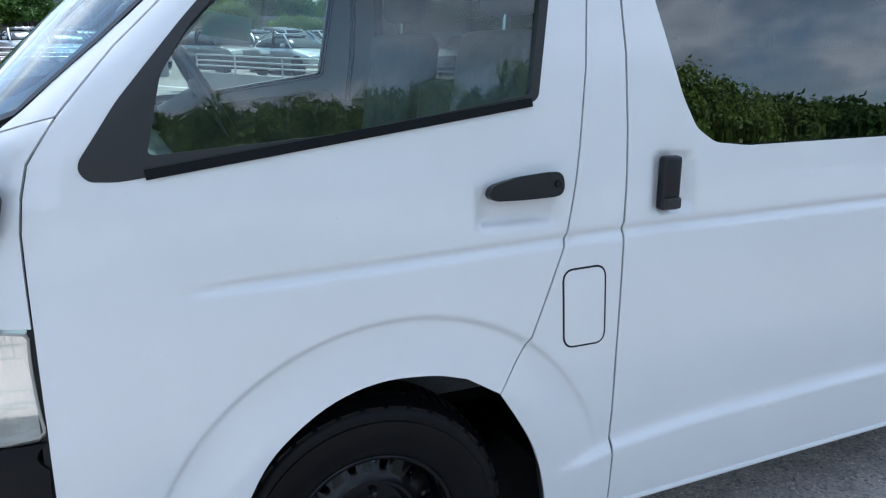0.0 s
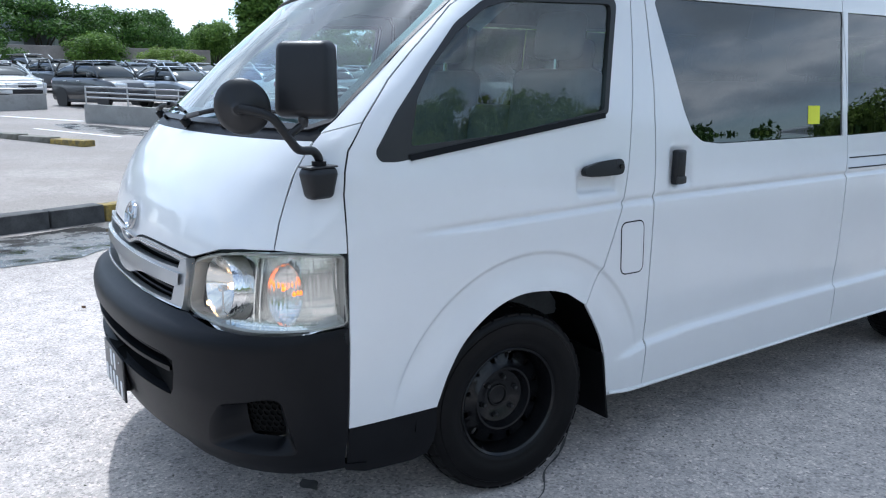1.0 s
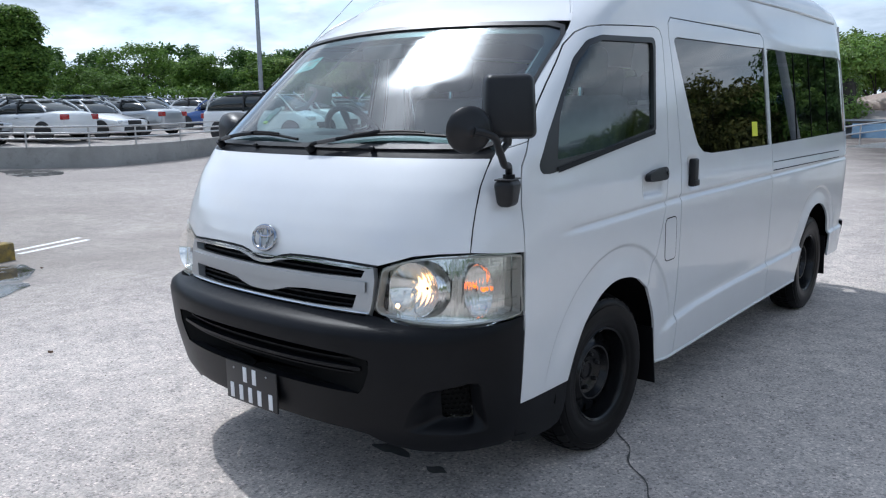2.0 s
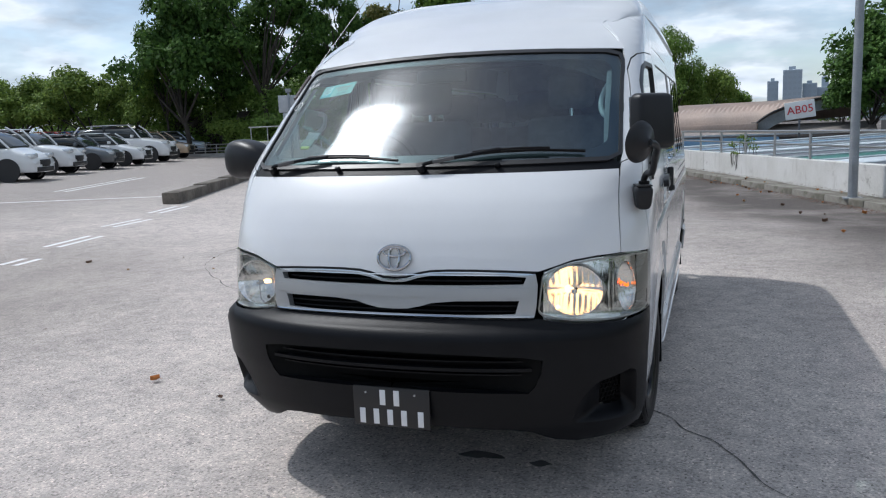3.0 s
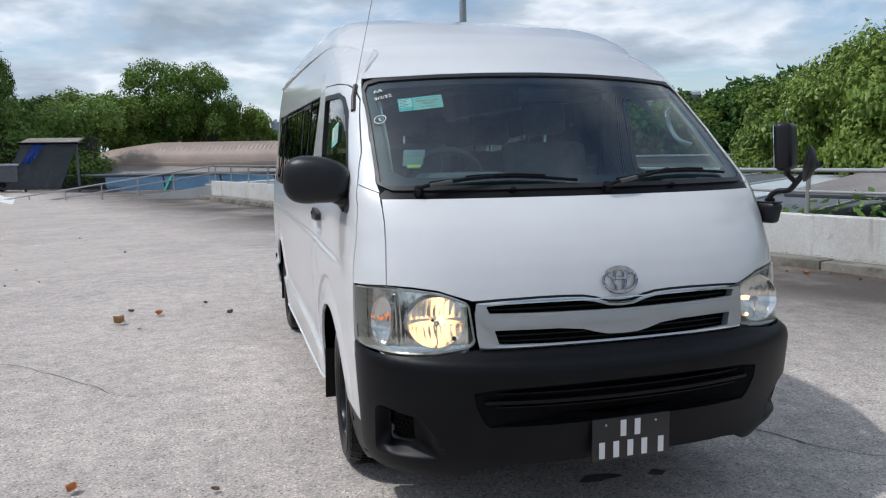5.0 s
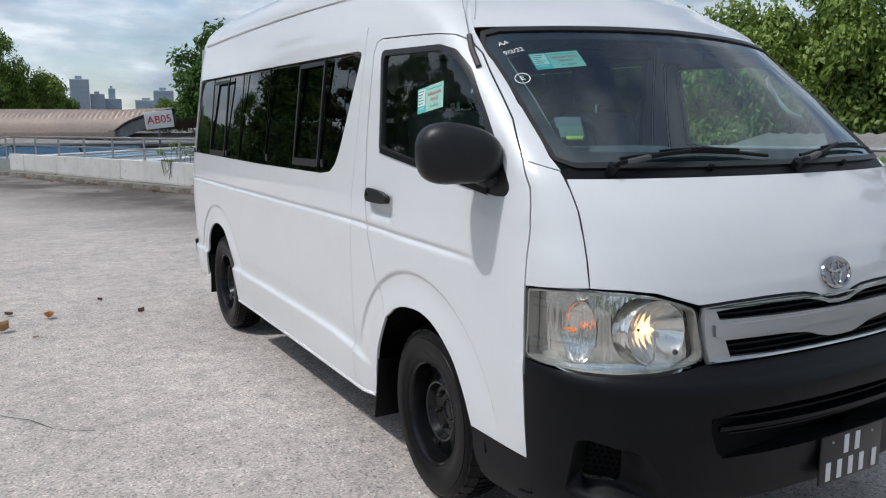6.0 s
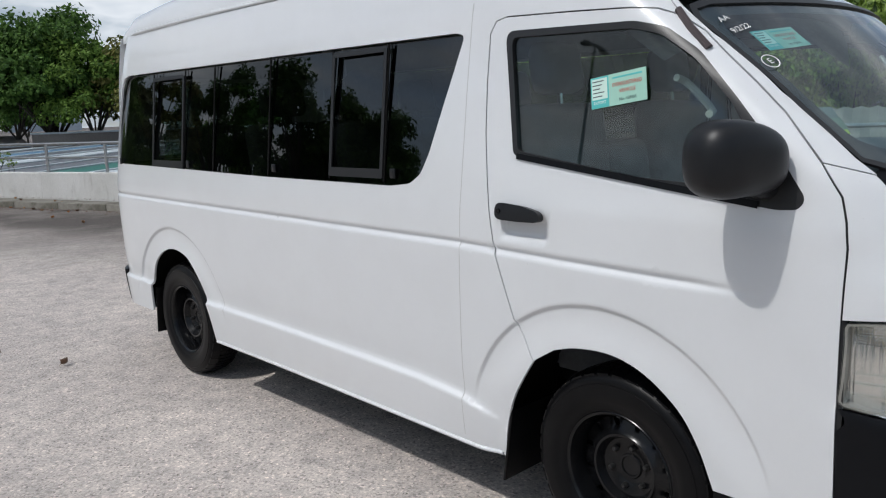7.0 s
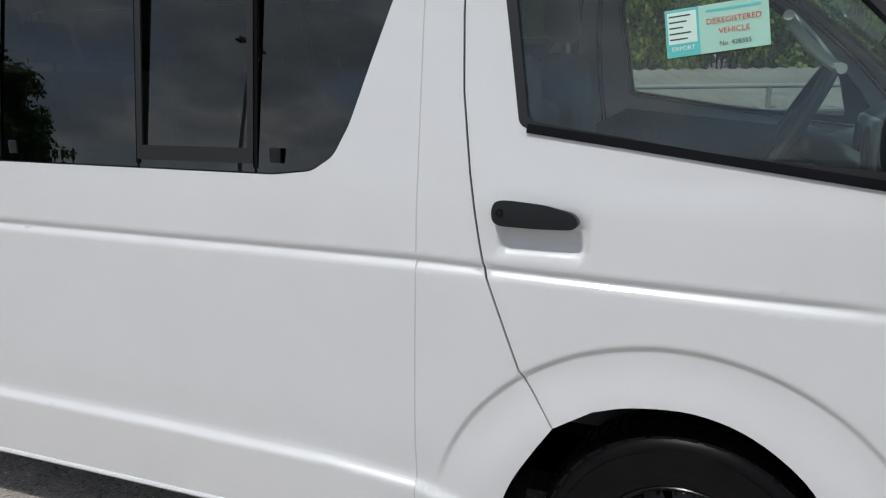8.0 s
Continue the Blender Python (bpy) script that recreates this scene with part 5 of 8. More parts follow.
def build_front(van):
    P = lambda name, bm, ma, label="", parent=van, sharp=35: part(name, bm, ma, parent, label, sharp=sharp)
    # bumper
    top = [(0, .772), (.3, .772), (.52, .770), (.56, .774), (.62, .764), (.70, .755), (.80, .749), (.88, .748), ("y", .25, .752), ("y", .325, .758)]
    side = [("y", .325, .70), ("y", .325, .55), ("y", .325, .40), ("y", .325, .292)]
    low = [(.90, .280), (.80, .271), (.68, .273), (.60, .294), (.53, .335), (.45, .345), (.2, .352), (0, .353)]
    slot = nose([(0, .657), (.3, .653), (.50, .645), (.585, .632), (.58, .585), (.555, .525), (.53, .500), (.2, .503), (0, .505)])
    fq = lambda x, z: q_at_x(x, z) - float(middle(z))
    fog = rounded([(fq(.665, .372), .374), (fq(.705, .47), .470), (fq(.755, .535), .538), (fq(.862, .565), .566), (fq(.880, .555), .556), (fq(.872, .372), .370)], 2, step=.06)
    core = rounded([(fq(.785, .402), .404), (fq(.792, .47), .470), (fq(.80, .525), .526), (fq(.856, .545), .546), (fq(.870, .54), .540), (fq(.862, .40), .398)], 2, step=.06)
    fogs = [fog, [(-a, z) for a, z in fog]]
    cores = [core, [(-a, z) for a, z in core]]
    bumper = nose(top + side + low)
    b = P("front_bumper", panel("front_bumper", bumper, 1, [slot, *fogs], .022, front=True, edge=.03, plain=True, seg=.015, bulge=swell), BLACK_PLASTIC, "unpainted black plastic front bumper")
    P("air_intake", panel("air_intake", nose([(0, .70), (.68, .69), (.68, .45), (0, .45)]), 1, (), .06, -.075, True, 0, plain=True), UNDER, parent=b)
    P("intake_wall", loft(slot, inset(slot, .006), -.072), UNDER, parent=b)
    for z, w, o in ((.592, .013, -.010), (.618, .005, -.03), (.566, .005, -.03)):
        P("intake_bar", strip("intake_bar", [(a, z) for a in np.linspace(-.555, .555, 40)], w, 1, o, True, thick=.035), BLACK_PLASTIC, parent=b)
    for f, g in zip(fogs, cores):
        sgn = 1 if f[0][0] > 0 else -1
        P("fog_recess", loft(f, g, -.060, True), BLACK_PLASTIC, "blanked fog lamp recess", parent=b)
        P("recess_back", panel("recess_back", inset(g, -.002), 1, (), .02, -.054, True, 0, plain=True), UNDER, parent=b)
        tagged(P("honeycomb", honeycomb(g, .0125, -.046), UNDER, parent=b), "moulded honeycomb blank", kind="stuff")
    P("bumper_step", strip("bumper_step", [(a, .362) for a in np.linspace(-.44, .44, 24)], .014, 1, -.004, True, thick=.012), SEAM, parent=b)
    # grille
    g_top = [(0, .920), (.05, .923), (.10, .938), (.15, .947), (.22, .950), (.32, .950), (.45, .946), (.548, .940)]
    g_out = nose(g_top + [(.556, .90), (.552, .82), (.545, .775), (.3, .776), (0, .778)])
    s1 = [(0, .908), (.05, .911), (.10, .926), (.15, .934), (.25, .937), (.45, .933), (.515, .928), (.505, .903), (.3, .900), (0, .897)]
    s2 = [(0, .806), (.06, .808), (.11, .818), (.16, .832), (.25, .840), (.40, .842), (.490, .842), (.475, .792), (.3, .788), (0, .788)]
    g = P("grille", panel("grille", g_out, 1, [nose(s1), nose(s2)], .02, .012, True, .03, plain=True, seg=.012), SILVER, "silver grille with two dark slots")
    P("grille_bar", strip("grille_bar", [(a, .872) for a in np.linspace(-.53, .53, 40)], .035, 1, .021, True, thick=.012), SILVER, parent=g)
    P("bonnet_gap", strip("bonnet_gap", nose([(x, z + .006) for x, z in g_top], True), .014, 1, -.003, True, thick=.01), SEAM, "dark gap above the grille", parent=g)
    P("grille_edge", strip("grille_edge", nose([(x, z - .0025) for x, z in g_top], True), .004, 1, .0135, True, thick=.008), CHROME, "bright bead along the grille", parent=g)
    P("grille_edge", strip("grille_edge", nose([(0, .7815), (.3, .7795), (.542, .779)], True), .005, 1, .0135, True, thick=.008), CHROME, "bright bead along the grille", parent=g)
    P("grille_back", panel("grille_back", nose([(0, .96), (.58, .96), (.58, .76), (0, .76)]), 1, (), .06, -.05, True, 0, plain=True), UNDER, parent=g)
    for z in (.915, .80, .82):
        P("grille_slat", strip("grille_slat", [(a, z) for a in np.linspace(-.50, .50, 30)], .006, 1, -.02, True, thick=.02), BLACK_PLASTIC, parent=g)
    # badge: three plain ovals
    e = tagged(new("badge"), "chrome oval badge on the bonnet edge")
    e.parent = van
    for rx, rz, cz in ((.068, .047, 0), (.022, .043, 0), (.045, .017, .022)):
        fit_on_nose("badge_oval", ring_bm(rx, rz, .0068 if rx > .05 else .0058, cz=cz), BADGE_CHROME, 0.0, 1.0, .010, e)
    # headlamps
    for s in (-1, 1):
        lamp = tagged(new("headlamp"), "clear headlamp with amber indicator, lit")
        lamp.parent = van
        lens_q = nose([(.572, .938), (.62, .958), (.68, .977), (.76, .987), (.863, .991), ("y", .27, .985), ("y", .321, .978), ("y", .321, .765), ("y", .25, .758), (.885, .757), (.80, .757), (.70, .763),
                       (.62, .772), (.572, .783), (.556, .80), (.563, .86)], False)
        lens_q = rounded([(a * s, z) for a, z in lens_q], 1)
        if s < 0:
            lens_q = lens_q[::-1]
        cup = [(s * (q_at_x(.690 + .100 * math.cos(t), z) - float(middle(z))), z) for t in np.linspace(0, 2 * math.pi, 40, False) for z in (.872 + .088 * math.sin(t),)]
        P("lens", panel("lens", lens_q, 1, (), .02, .004, True, .02, plain=True), LENS, "clear plastic lens", parent=lamp)
        P("housing", panel("housing", inset(lens_q, -.002), 1, [cup], .012, -.055, True, 0, plain=True, ribbed=.0026), LAMP_CHROME, "bright ribbed lamp housing", parent=lamp)
        rim_in = inset(lens_q, .007)
        P("lens_rim", panel("lens_rim", inset(lens_q, .001), 1, [rim_in], .02, -.006, True, .045, plain=True), LAMP_RIM, "greyed edge of the lens", parent=lamp)
        # ribbed lower band of the lens
        for z in (.770, .778, .786):
            P("lens_rib", strip("lens_rib", [(s * (q_at_x(x, z) - float(middle(z))), z) for x in np.linspace(.60, .915, 16)], .0045, 1, .002, True, thick=.006), LENS, parent=lamp)
        # upright divider between main lamp and indicator
        for x in (.808, .822):
            div = [(s * (q_at_x(x, z) - float(middle(z))), z) for z in np.linspace(.782, .972, 8)]
            P("divider", strip("divider", div, .005, 1, -.006, True, thick=.05), LAMP_CHROME, parent=lamp)
        # main bowl, fluted, and bulb
        bowl = bmesh.new()
        prof = [(r, -.080 + r * r / .128) for r in np.linspace(.006, .1012, 26)]
        add_lathe(bowl, prof, 72, "y")
        for v in bowl.verts:
            flute = abs(math.sin(v.co.x * 150)) if abs(v.co.z) > .018 else abs(math.sin(v.co.z * 120))
            v.co.y += .0022 * flute * min(1, math.hypot(v.co.x, v.co.z) / .05)
        bowl_ob = fit_on_nose("reflector_bowl", bowl, REFLECTOR, s * .690, .872, -.012, lamp, "fluted polished reflector bowl")
        bowl_ob.matrix_basis = bowl_ob.matrix_basis @ Matrix.Diagonal((1.02, -1, .91, 1))
        turn_ahead(bowl_ob, .8)
        skirt_ob = fit_on_nose("bowl_skirt", lathe_bm([(.1005, .0005), (.1035, .0015), (.1070, -.012), (.112, -.060)], 56, "y"), LAMP_CHROME, s * .690, .872, -.012, lamp)
        skirt_ob.matrix_basis = skirt_ob.matrix_basis @ Matrix.Diagonal((1.02, -1, .91, 1))
        turn_ahead(skirt_ob, .8)
        bm = lathe_bm([(.001, -.012), (.009, -.010), (.011, 0), (.009, .012), (.008, .018)], 16, "y")
        fit_on_nose("bulb_cap", bm, CHROME, s * .690, .868, -.022, lamp)
        bm = tube_bm([(0, 0, -.005), (0, .004, -.05), (0, .012, -.085)], .0025, 6)
        fit_on_nose("cap_stay", bm, CHROME, s * .690, .868, -.022, lamp)
        bm = lathe_bm([(.0005, -.018), (.007, -.015), (.0105, .000), (.0095, .018)], 16, "y")
        fit_on_nose("bulb", bm, WARM_BULB, s * .690, .872, -.058, lamp)
        bm = lathe_bm([(.0005, -.004), (.007, -.003), (.009, .003)], 14, "y")
        fit_on_nose("side_bulb", bm, WARM_BULB if s > 0 else TRIM, s * .632, .812, -.022, lamp, "small side bulb")
        # indicator bowl, bulb and the bright steps behind the wrap-round end
        ind = bmesh.new()
        add_lathe(ind, [(.075 * math.sin(t), -.05 * math.cos(t)) for t in np.linspace(.1, 1.5, 18)], 56, "y")
        for v in ind.verts:
            v.co.y += .004 * abs(math.sin(v.co.x * 190))
        io = fit_on_nose("indicator_bowl", ind, REFLECTOR, s * .872, .868, -.012, lamp, "faceted indicator reflector")
        io.matrix_basis = io.matrix_basis @ Matrix.Diagonal((.70, -.8, 1.28, 1))
        for dx, dz in ((-.006, .010), (.014, -.006)):
            k = .78 if s > 0 else .6
            bm = lathe_bm([(.0005, -.010 * k), (.006 * k, -.008 * k), (.008 * k, .003 * k), (.006 * k, .012 * k)], 16, "y")
            fit_on_nose("indicator_bulb", bm, ORANGE_BULB if s > 0 else AMBER_GLOW, s * (.872 + dx), .872 + dz, -.030, lamp, "amber indicator bulb")
        for z in (.80, .83, .93, .955):
            step = [(s * q, z) for q in np.linspace(q_at_y(.14, z) - float(middle(z)), q_at_y(.30, z) - float(middle(z)), 8)]
            P("reflector_step", strip("reflector_step", step, .006, 1, -.012, True, thick=.006), LENS, parent=lamp)
    # number plate, its figures as plain bars
    plate = tagged(new("number_plate"), "black number plate with pale bars")
    plate.parent = van
    place = pose(0, -.176, .430)
    part("plate_bracket", box_bm((-.12, .004, -.055), (.12, .07, .075), .012), BLACK_PLASTIC, plate, m=place)
    part("plate", box_bm((-.160, -.005, -.080), (.160, .004, .080), .003), material("plate_black", (.015, .015, .016), .35), plate, m=place)
    pm = material("plate_figures", (.72, .73, .74), .5)
    for x0, z0, n, wd in ((-.046, .038, 2, .024), (-.133, -.040, 4, .024), (.110, -.040, 1, .024)):
        for k in range(n):
            part("plate_bar", box_bm((x0 + k * .058, -.0075, z0 - .031), (x0 + k * .058 + wd, -.004, z0 + .031), .002), pm, plate, m=place)
    for x0 in (-.105, .10):
        part("plate_screw", lathe_bm([(.0005, -.0085), (.004, -.008), (.005, -.004)], 10, "y"), SILVER, plate, m=pose(x0, -.176, .485))
    # wipers, with their arms and blades lying low on the glass
    for px, tip, mid, ez in ((-.69, -.015, -.40, 1.372), (.055, .735, .36, 1.385)):
        w = tagged(new("wiper"), "black windscreen wiper at rest")
        w.parent = van

        def on(x, z, out):
            s = 1 if x >= 0 else -1
            return Vector(shell(np.array([s * (q_at_x(abs(x), z) - float(middle(z)))]), np.array([z]), 1, out, True, True)[0][0])
        arm = [on(px, 1.333, .012), on(px + .03, 1.337, .03), on(px + .18, 1.36, .03), on(mid, ez, .026)]
        part("arm", tube_bm(bend(arm, 5), .0075, 8, None), BLACK_PLASTIC, w)
        part("pivot", tube_bm([on(px, 1.330, -.005), on(px, 1.334, .026)], .018, 14), BLACK_PLASTIC, w)
        L = [on(mid + (t - .42) * .58, 1.362 + .018 * math.sin(t * 3.1) + (.012 if px > 0 else 0) * t, .010) for t in np.linspace(0, 1, 14)]
        part("blade", tube_bm(L, .006, 6), RUBBER, w)
        part("blade_bridge", tube_bm([p + Vector((0, -.008, .010)) for p in L[3:11]], .0045, 6), BLACK_PLASTIC, w)
        part("arm_root", box_bm((-.045, -.011, -.008), (.045, .011, .008), .005), material("worn_wiper_arm", (.09, .09, .09), .5), w, "worn grey arm root",
             Matrix.Translation(arm[1] * .6 + arm[2] * .4) @ Matrix.Rotation(math.atan2((arm[2] - arm[1]).y, (arm[2] - arm[1]).x), 4, "Z") @ Matrix.Rotation(-.16, 4, "Y"))
    for x in (-.33, .36):
        bm = bmesh.new()
        add_box(bm, (-.012, -.012, -.006), (.012, .012, .008), .005)
        fit_on_nose("washer_jet", bm, BLACK_PLASTIC, x, 1.336, .004, van)
    # aerial in its holder on the pillar
    p0 = Vector((-.812, .85, 1.79))
    aer = Vector((.26, .66, .70)).normalized()
    P("aerial_holder", tube_bm([Vector((-.845, .735, 1.672)), Vector((-.832, .80, 1.735)), p0], .011, 8), material("aerial_brown", (.05, .035, .035), .5), "dark aerial holder on the pillar")
    P("aerial", tube_bm([p0, p0 + aer * .95], .0016, 6), material("aerial_steel", (.20, .20, .21), .45, .6), "thin telescopic aerial")


def build_mirrors(van):
    # driver's mirror
    m = tagged(new("driver_mirror"), "black rounded door mirror")
    m.parent = van
    bm = bmesh.new()
    bmesh.ops.create_uvsphere(bm, u_segments=40, v_segments=24, radius=1)
    for v in bm.verts:
        x, y, z = v.co
        k = 2.8
        r = (abs(x) ** k + abs(y) ** k + abs(z) ** k) ** (1 / k)
        x, y, z = x / r, y / r, z / r
        if y > 0:
            y *= .95
        v.co = (x * .140, y * .088, z * (.096 - .012 * x) - .014 * max(0, x))
    part("mirror_shell", bm, MIRROR_SHELL, m, m=pose(-1.030, .563, 1.384, 0, 0, -18))
    part("mirror_glass", box_bm((-.072, 0, -.056), (.072, .006, .056), .003), MIRROR_GLASS, m, m=pose(-1.018, .626, 1.388, 0, 0, -18))
    part("mirror_foot", tube_bm(bend([(-.990, .555, 1.335), (-.960, .545, 1.318), (-.935, .535, 1.304), (-.905, .522, 1.296)], 4), .03, 16, [.038 - .0008 * i for i in range(13)]), MIRROR_SHELL, m)
    # passenger side: tall mirror and round close-view mirror on one bent arm
    k = tagged(new("passenger_mirrors"), "tall black mirror and round mirror on an arm")
    k.parent = van
    foot = bmesh.new()
    add_box(foot, (-.035, -.055, -.050), (.035, .055, .045), .024, 4)
    for v in foot.verts:
        if v.co.z < 0:
            v.co.y *= .80
            v.co.x *= .85
    part("foot", foot, MIRROR_SHELL, k, m=pose(.915, .25, 1.203, 0, 0, 14))
    part("foot_rim", box_bm((-.030, -.050, -.003), (.030, .050, .003), .003), TRIM, k, m=pose(.915, .25, 1.246, 0, 0, 14))
    arm = bend([(.92, .25, 1.235), (.92, .25, 1.268), (.935, .225, 1.293), (.955, .175, 1.300), (.964, .145, 1.330), (.970, .118, 1.362), (.978, .090, 1.390), (.972, .048, 1.406), (.957, .010, 1.414)], 6)
    part("arm", tube_bm(arm, .0125, 12), MIRROR_SHELL, k)
    part("collar", tube_bm([(.92, .25, 1.245), (.92, .25, 1.262)], .021, 14), BLACK_PLASTIC, k)
    part("stem", tube_bm([(.958, .14, 1.335), (.956, .19, 1.37), (.955, .20, 1.40)], .011, 10), MIRROR_SHELL, k)
    bm = bmesh.new()
    add_box(bm, (-.088, -.035, -.105), (.088, .035, .105), .026, 4)
    for v in bm.verts:
        if v.co.y < 0:
            v.co.x *= .93
            v.co.z *= .97
        v.co.x *= 1 + .10 * (-v.co.z / .105) * .5
    part("mirror_shell", bm, MIRROR_SHELL, k, "tall black mirror shell", m=pose(.955, .20, 1.488, -3, 0, 40))
    part("mirror_glass", box_bm((-.076, 0, -.094), (.076, .004, .094), .002), MIRROR_GLASS, k, m=pose(.932, .227, 1.488, -3, 0, 40))
    disc = lathe_bm([(.0005, -.040), (.012, -.039), (.017, -.034), (.024, -.026), (.055, -.017), (.072, -.004), (.076, .006), (.070, .010), (.0005, .012)], 40, "y")
    part("round_mirror", disc, MIRROR_SHELL, k, "round black convex mirror", m=pose(.925, .030, 1.415, 8, 0, 56))
    part("ball_joint", lathe_bm([(.0005, -.02), (.012, -.016), (.015, 0), (.012, .016), (.0005, .02)], 14, "z"), TRIM, k, m=pose(.957, .19, 1.378))


def build_wheel(van, x, y, steer):
    s = 1 if x > 0 else -1
    w = tagged(new("wheel"), "black steel wheel with a worn tyre")
    w.parent = van
    w.matrix_basis = pose(x, y, .345, 0, 0, steer + (0 if s > 0 else 180))
    # the wheel faces +x in its own space
    prof = [(.205, -.088), (.225, -.098), (.27, -.103), (.31, -.098), (.333, -.082), (.342, -.06), (.345, 0), (.342, .06), (.333, .082), (.322, .092), (.31, .099), (.302, .099), (.30, .1025),
            (.27, .104), (.240, .100), (.238, .0985), (.225, .098), (.208, .090), (.203, .083)]
    tyre = bmesh.new()
    add_lathe(tyre, prof, 72)
    part("tyre", tyre, RUBBER, w, "black tyre with worn tread")
    tread = bmesh.new()
    for k in range(72):
        a = 2 * math.pi * k / 72
        bands = [(-.040, -.003, -.25, .030), (.003, .040, .25, .030)]
        if k % 2 == 0:
            bands += [(-.088, -.046, .5, .066), (.046, .088, -.5, .066)]
        for h0, h1, tw, half in bands:
            ring = []
            for h, da in ((h0, -half), (h1, -half + tw * .02), (h1, half + tw * .02), (h0, half)):
                r = .3465 - .012 * (abs(h) / .08) ** 3
                ring.append(((h, (r - .008) * math.cos(a + da), (r - .008) * math.sin(a + da)), (h, (r + .003) * math.cos(a + da), (r + .003) * math.sin(a + da))))
            lo = [tread.verts.new(p[0]) for p in ring]
            hi = [tread.verts.new(p[1]) for p in ring]
            tread.faces.new(hi)
            for i in range(4):
                tread.faces.new((lo[i], lo[(i + 1) % 4], hi[(i + 1) % 4], hi[i]))
    bmesh.ops.recalc_face_normals(tread, faces=tread.faces)
    part("tread", tread, RUBBER, w, sharp=20)
    rim = bmesh.new()
    add_lathe(rim, [(.196, -.09), (.196, .07), (.206, .083), (.209, .088), (.205, .092), (.196, .086), (.190, .070), (.186, .026), (.182, .010)], 64)
    part("rim", rim, STEEL, w, "black painted steel rim")
    # disc with a ring of round holes
    disc = bmesh.new()
    holes, ri, ro = 12, .150, .183
    bands = [(.184, .012), (.178, .024), (.140, .037), (.128, .043), (.120, .052), (.112, .051), (.098, .022), (.060, .012), (.056, .010), (.0005, .008)]
    seg = 96
    ringv = []
    for r, h in bands:
        ringv.append([disc.verts.new((h, r * math.cos(2 * math.pi * k / seg), r * math.sin(2 * math.pi * k / seg))) for k in range(seg)])
    for i, (a, b) in enumerate(zip(ringv, ringv[1:])):
        for k in range(seg):
            if i == 1 and (k % 8) in (2, 3, 4, 5):
                continue
            disc.faces.new((a[k], b[k], b[(k + 1) % seg], a[(k + 1) % seg]))
    # round off each hole with a fan of its own
    for j in range(holes):
        ks = [j * 8 + d for d in (2, 3, 4, 5, 6)]
        am = 2 * math.pi * (j * 8 + 4) / seg
        cx, cy, cz = .030, .159 * math.cos(am), .159 * math.sin(am)
        c = Vector((cx, cy, cz))
        ur = Vector((0, math.cos(am), math.sin(am)))
        ut = Vector((0, -math.sin(am), math.cos(am)))
        outer = [ringv[2][k % seg] for k in ks] + [ringv[1][k % seg] for k in reversed(ks)]
        inner = []
        for v in outer:
            d = v.co - c
            d.x = 0
            inner.append(disc.verts.new(c + d.normalized() * .0145))
        deep = [disc.verts.new(v.co + Vector((-.012, 0, 0))) for v in inner]
        for i in range(len(outer)):
            n = (i + 1) % len(outer)
            disc.faces.new((outer[i], outer[n], inner[n], inner[i]))
            disc.faces.new((inner[i], inner[n], deep[n], deep[i]))
    bmesh.ops.recalc_face_normals(disc, faces=disc.faces)
    part("wheel_disc", disc, STEEL, w)
    part("brake_drum", lathe_bm([(.15, -.06), (.15, -.03), (.0005, -.028)], 32), UNDER, w)
    cap = lathe_bm([(.044, .009), (.040, .014), (.034, .015), (.030, .006), (.0005, .004)], 32)
    part("hub_cap", cap, STEEL, w)
    for k in range(6):
        a = 2 * math.pi * k / 6 + .3
        nut = lathe_bm([(.0105, .010), (.0105, .026), (.007, .032), (.0005, .033)], 6)
        for v in nut.verts:
            v.co += Vector((0, .072 * math.cos(a), .072 * math.sin(a)))
        part("wheel_nut", nut, material("nut_steel", (.03, .03, .03), .35, .5) if k == 0 else bpy.data.materials["nut_steel"], w)
    valve = tube_bm([(.072, 0, .188), (.084, 0, .196)], .004, 6)
    part("valve", valve, material("valve_grey", (.10, .10, .10), .4, .3), w)
    return w


def build_seat(van, x, y, wide=.50, tall=.66, head=True, back=8.0):
    s = tagged(new("seat"), "grey cloth seat with headrest")
    s.parent = van
    s.matrix_basis = pose(x, y, .86)
    part("cushion", box_bm((-wide / 2, -.26, -.07), (wide / 2, .26, .09), .05, 3), SEAT_CLOTH, s)
    b = bmesh.new()
    add_box(b, (-wide / 2, -.05, 0), (wide / 2, .07, tall), .05, 3)
    part("backrest", b, SEAT_CLOTH, s, m=pose(0, .24, .03, -back, 0, 0))
    if head:
        h = bmesh.new()
        add_box(h, (-.13, -.05, 0), (.13, .05, .20), .045, 3)
        part("headrest", h, SEAT_CLOTH, s, m=pose(0, .24 + .14 * tall, tall + .06, -back, 0, 0))
        part("headrest_post", tube_bm([(0, .24 + .13 * tall, tall - .02), (0, .24 + .14 * tall, tall + .09)], .012, 8), CHROME, s)
    part("seat_base", box_bm((-wide / 2 + .05, -.2, -.32), (wide / 2 - .05, .2, -.07), .01), CABIN, s)


HANDLE_GREY = material("handle_grey", (.5, .52, .5), .6)


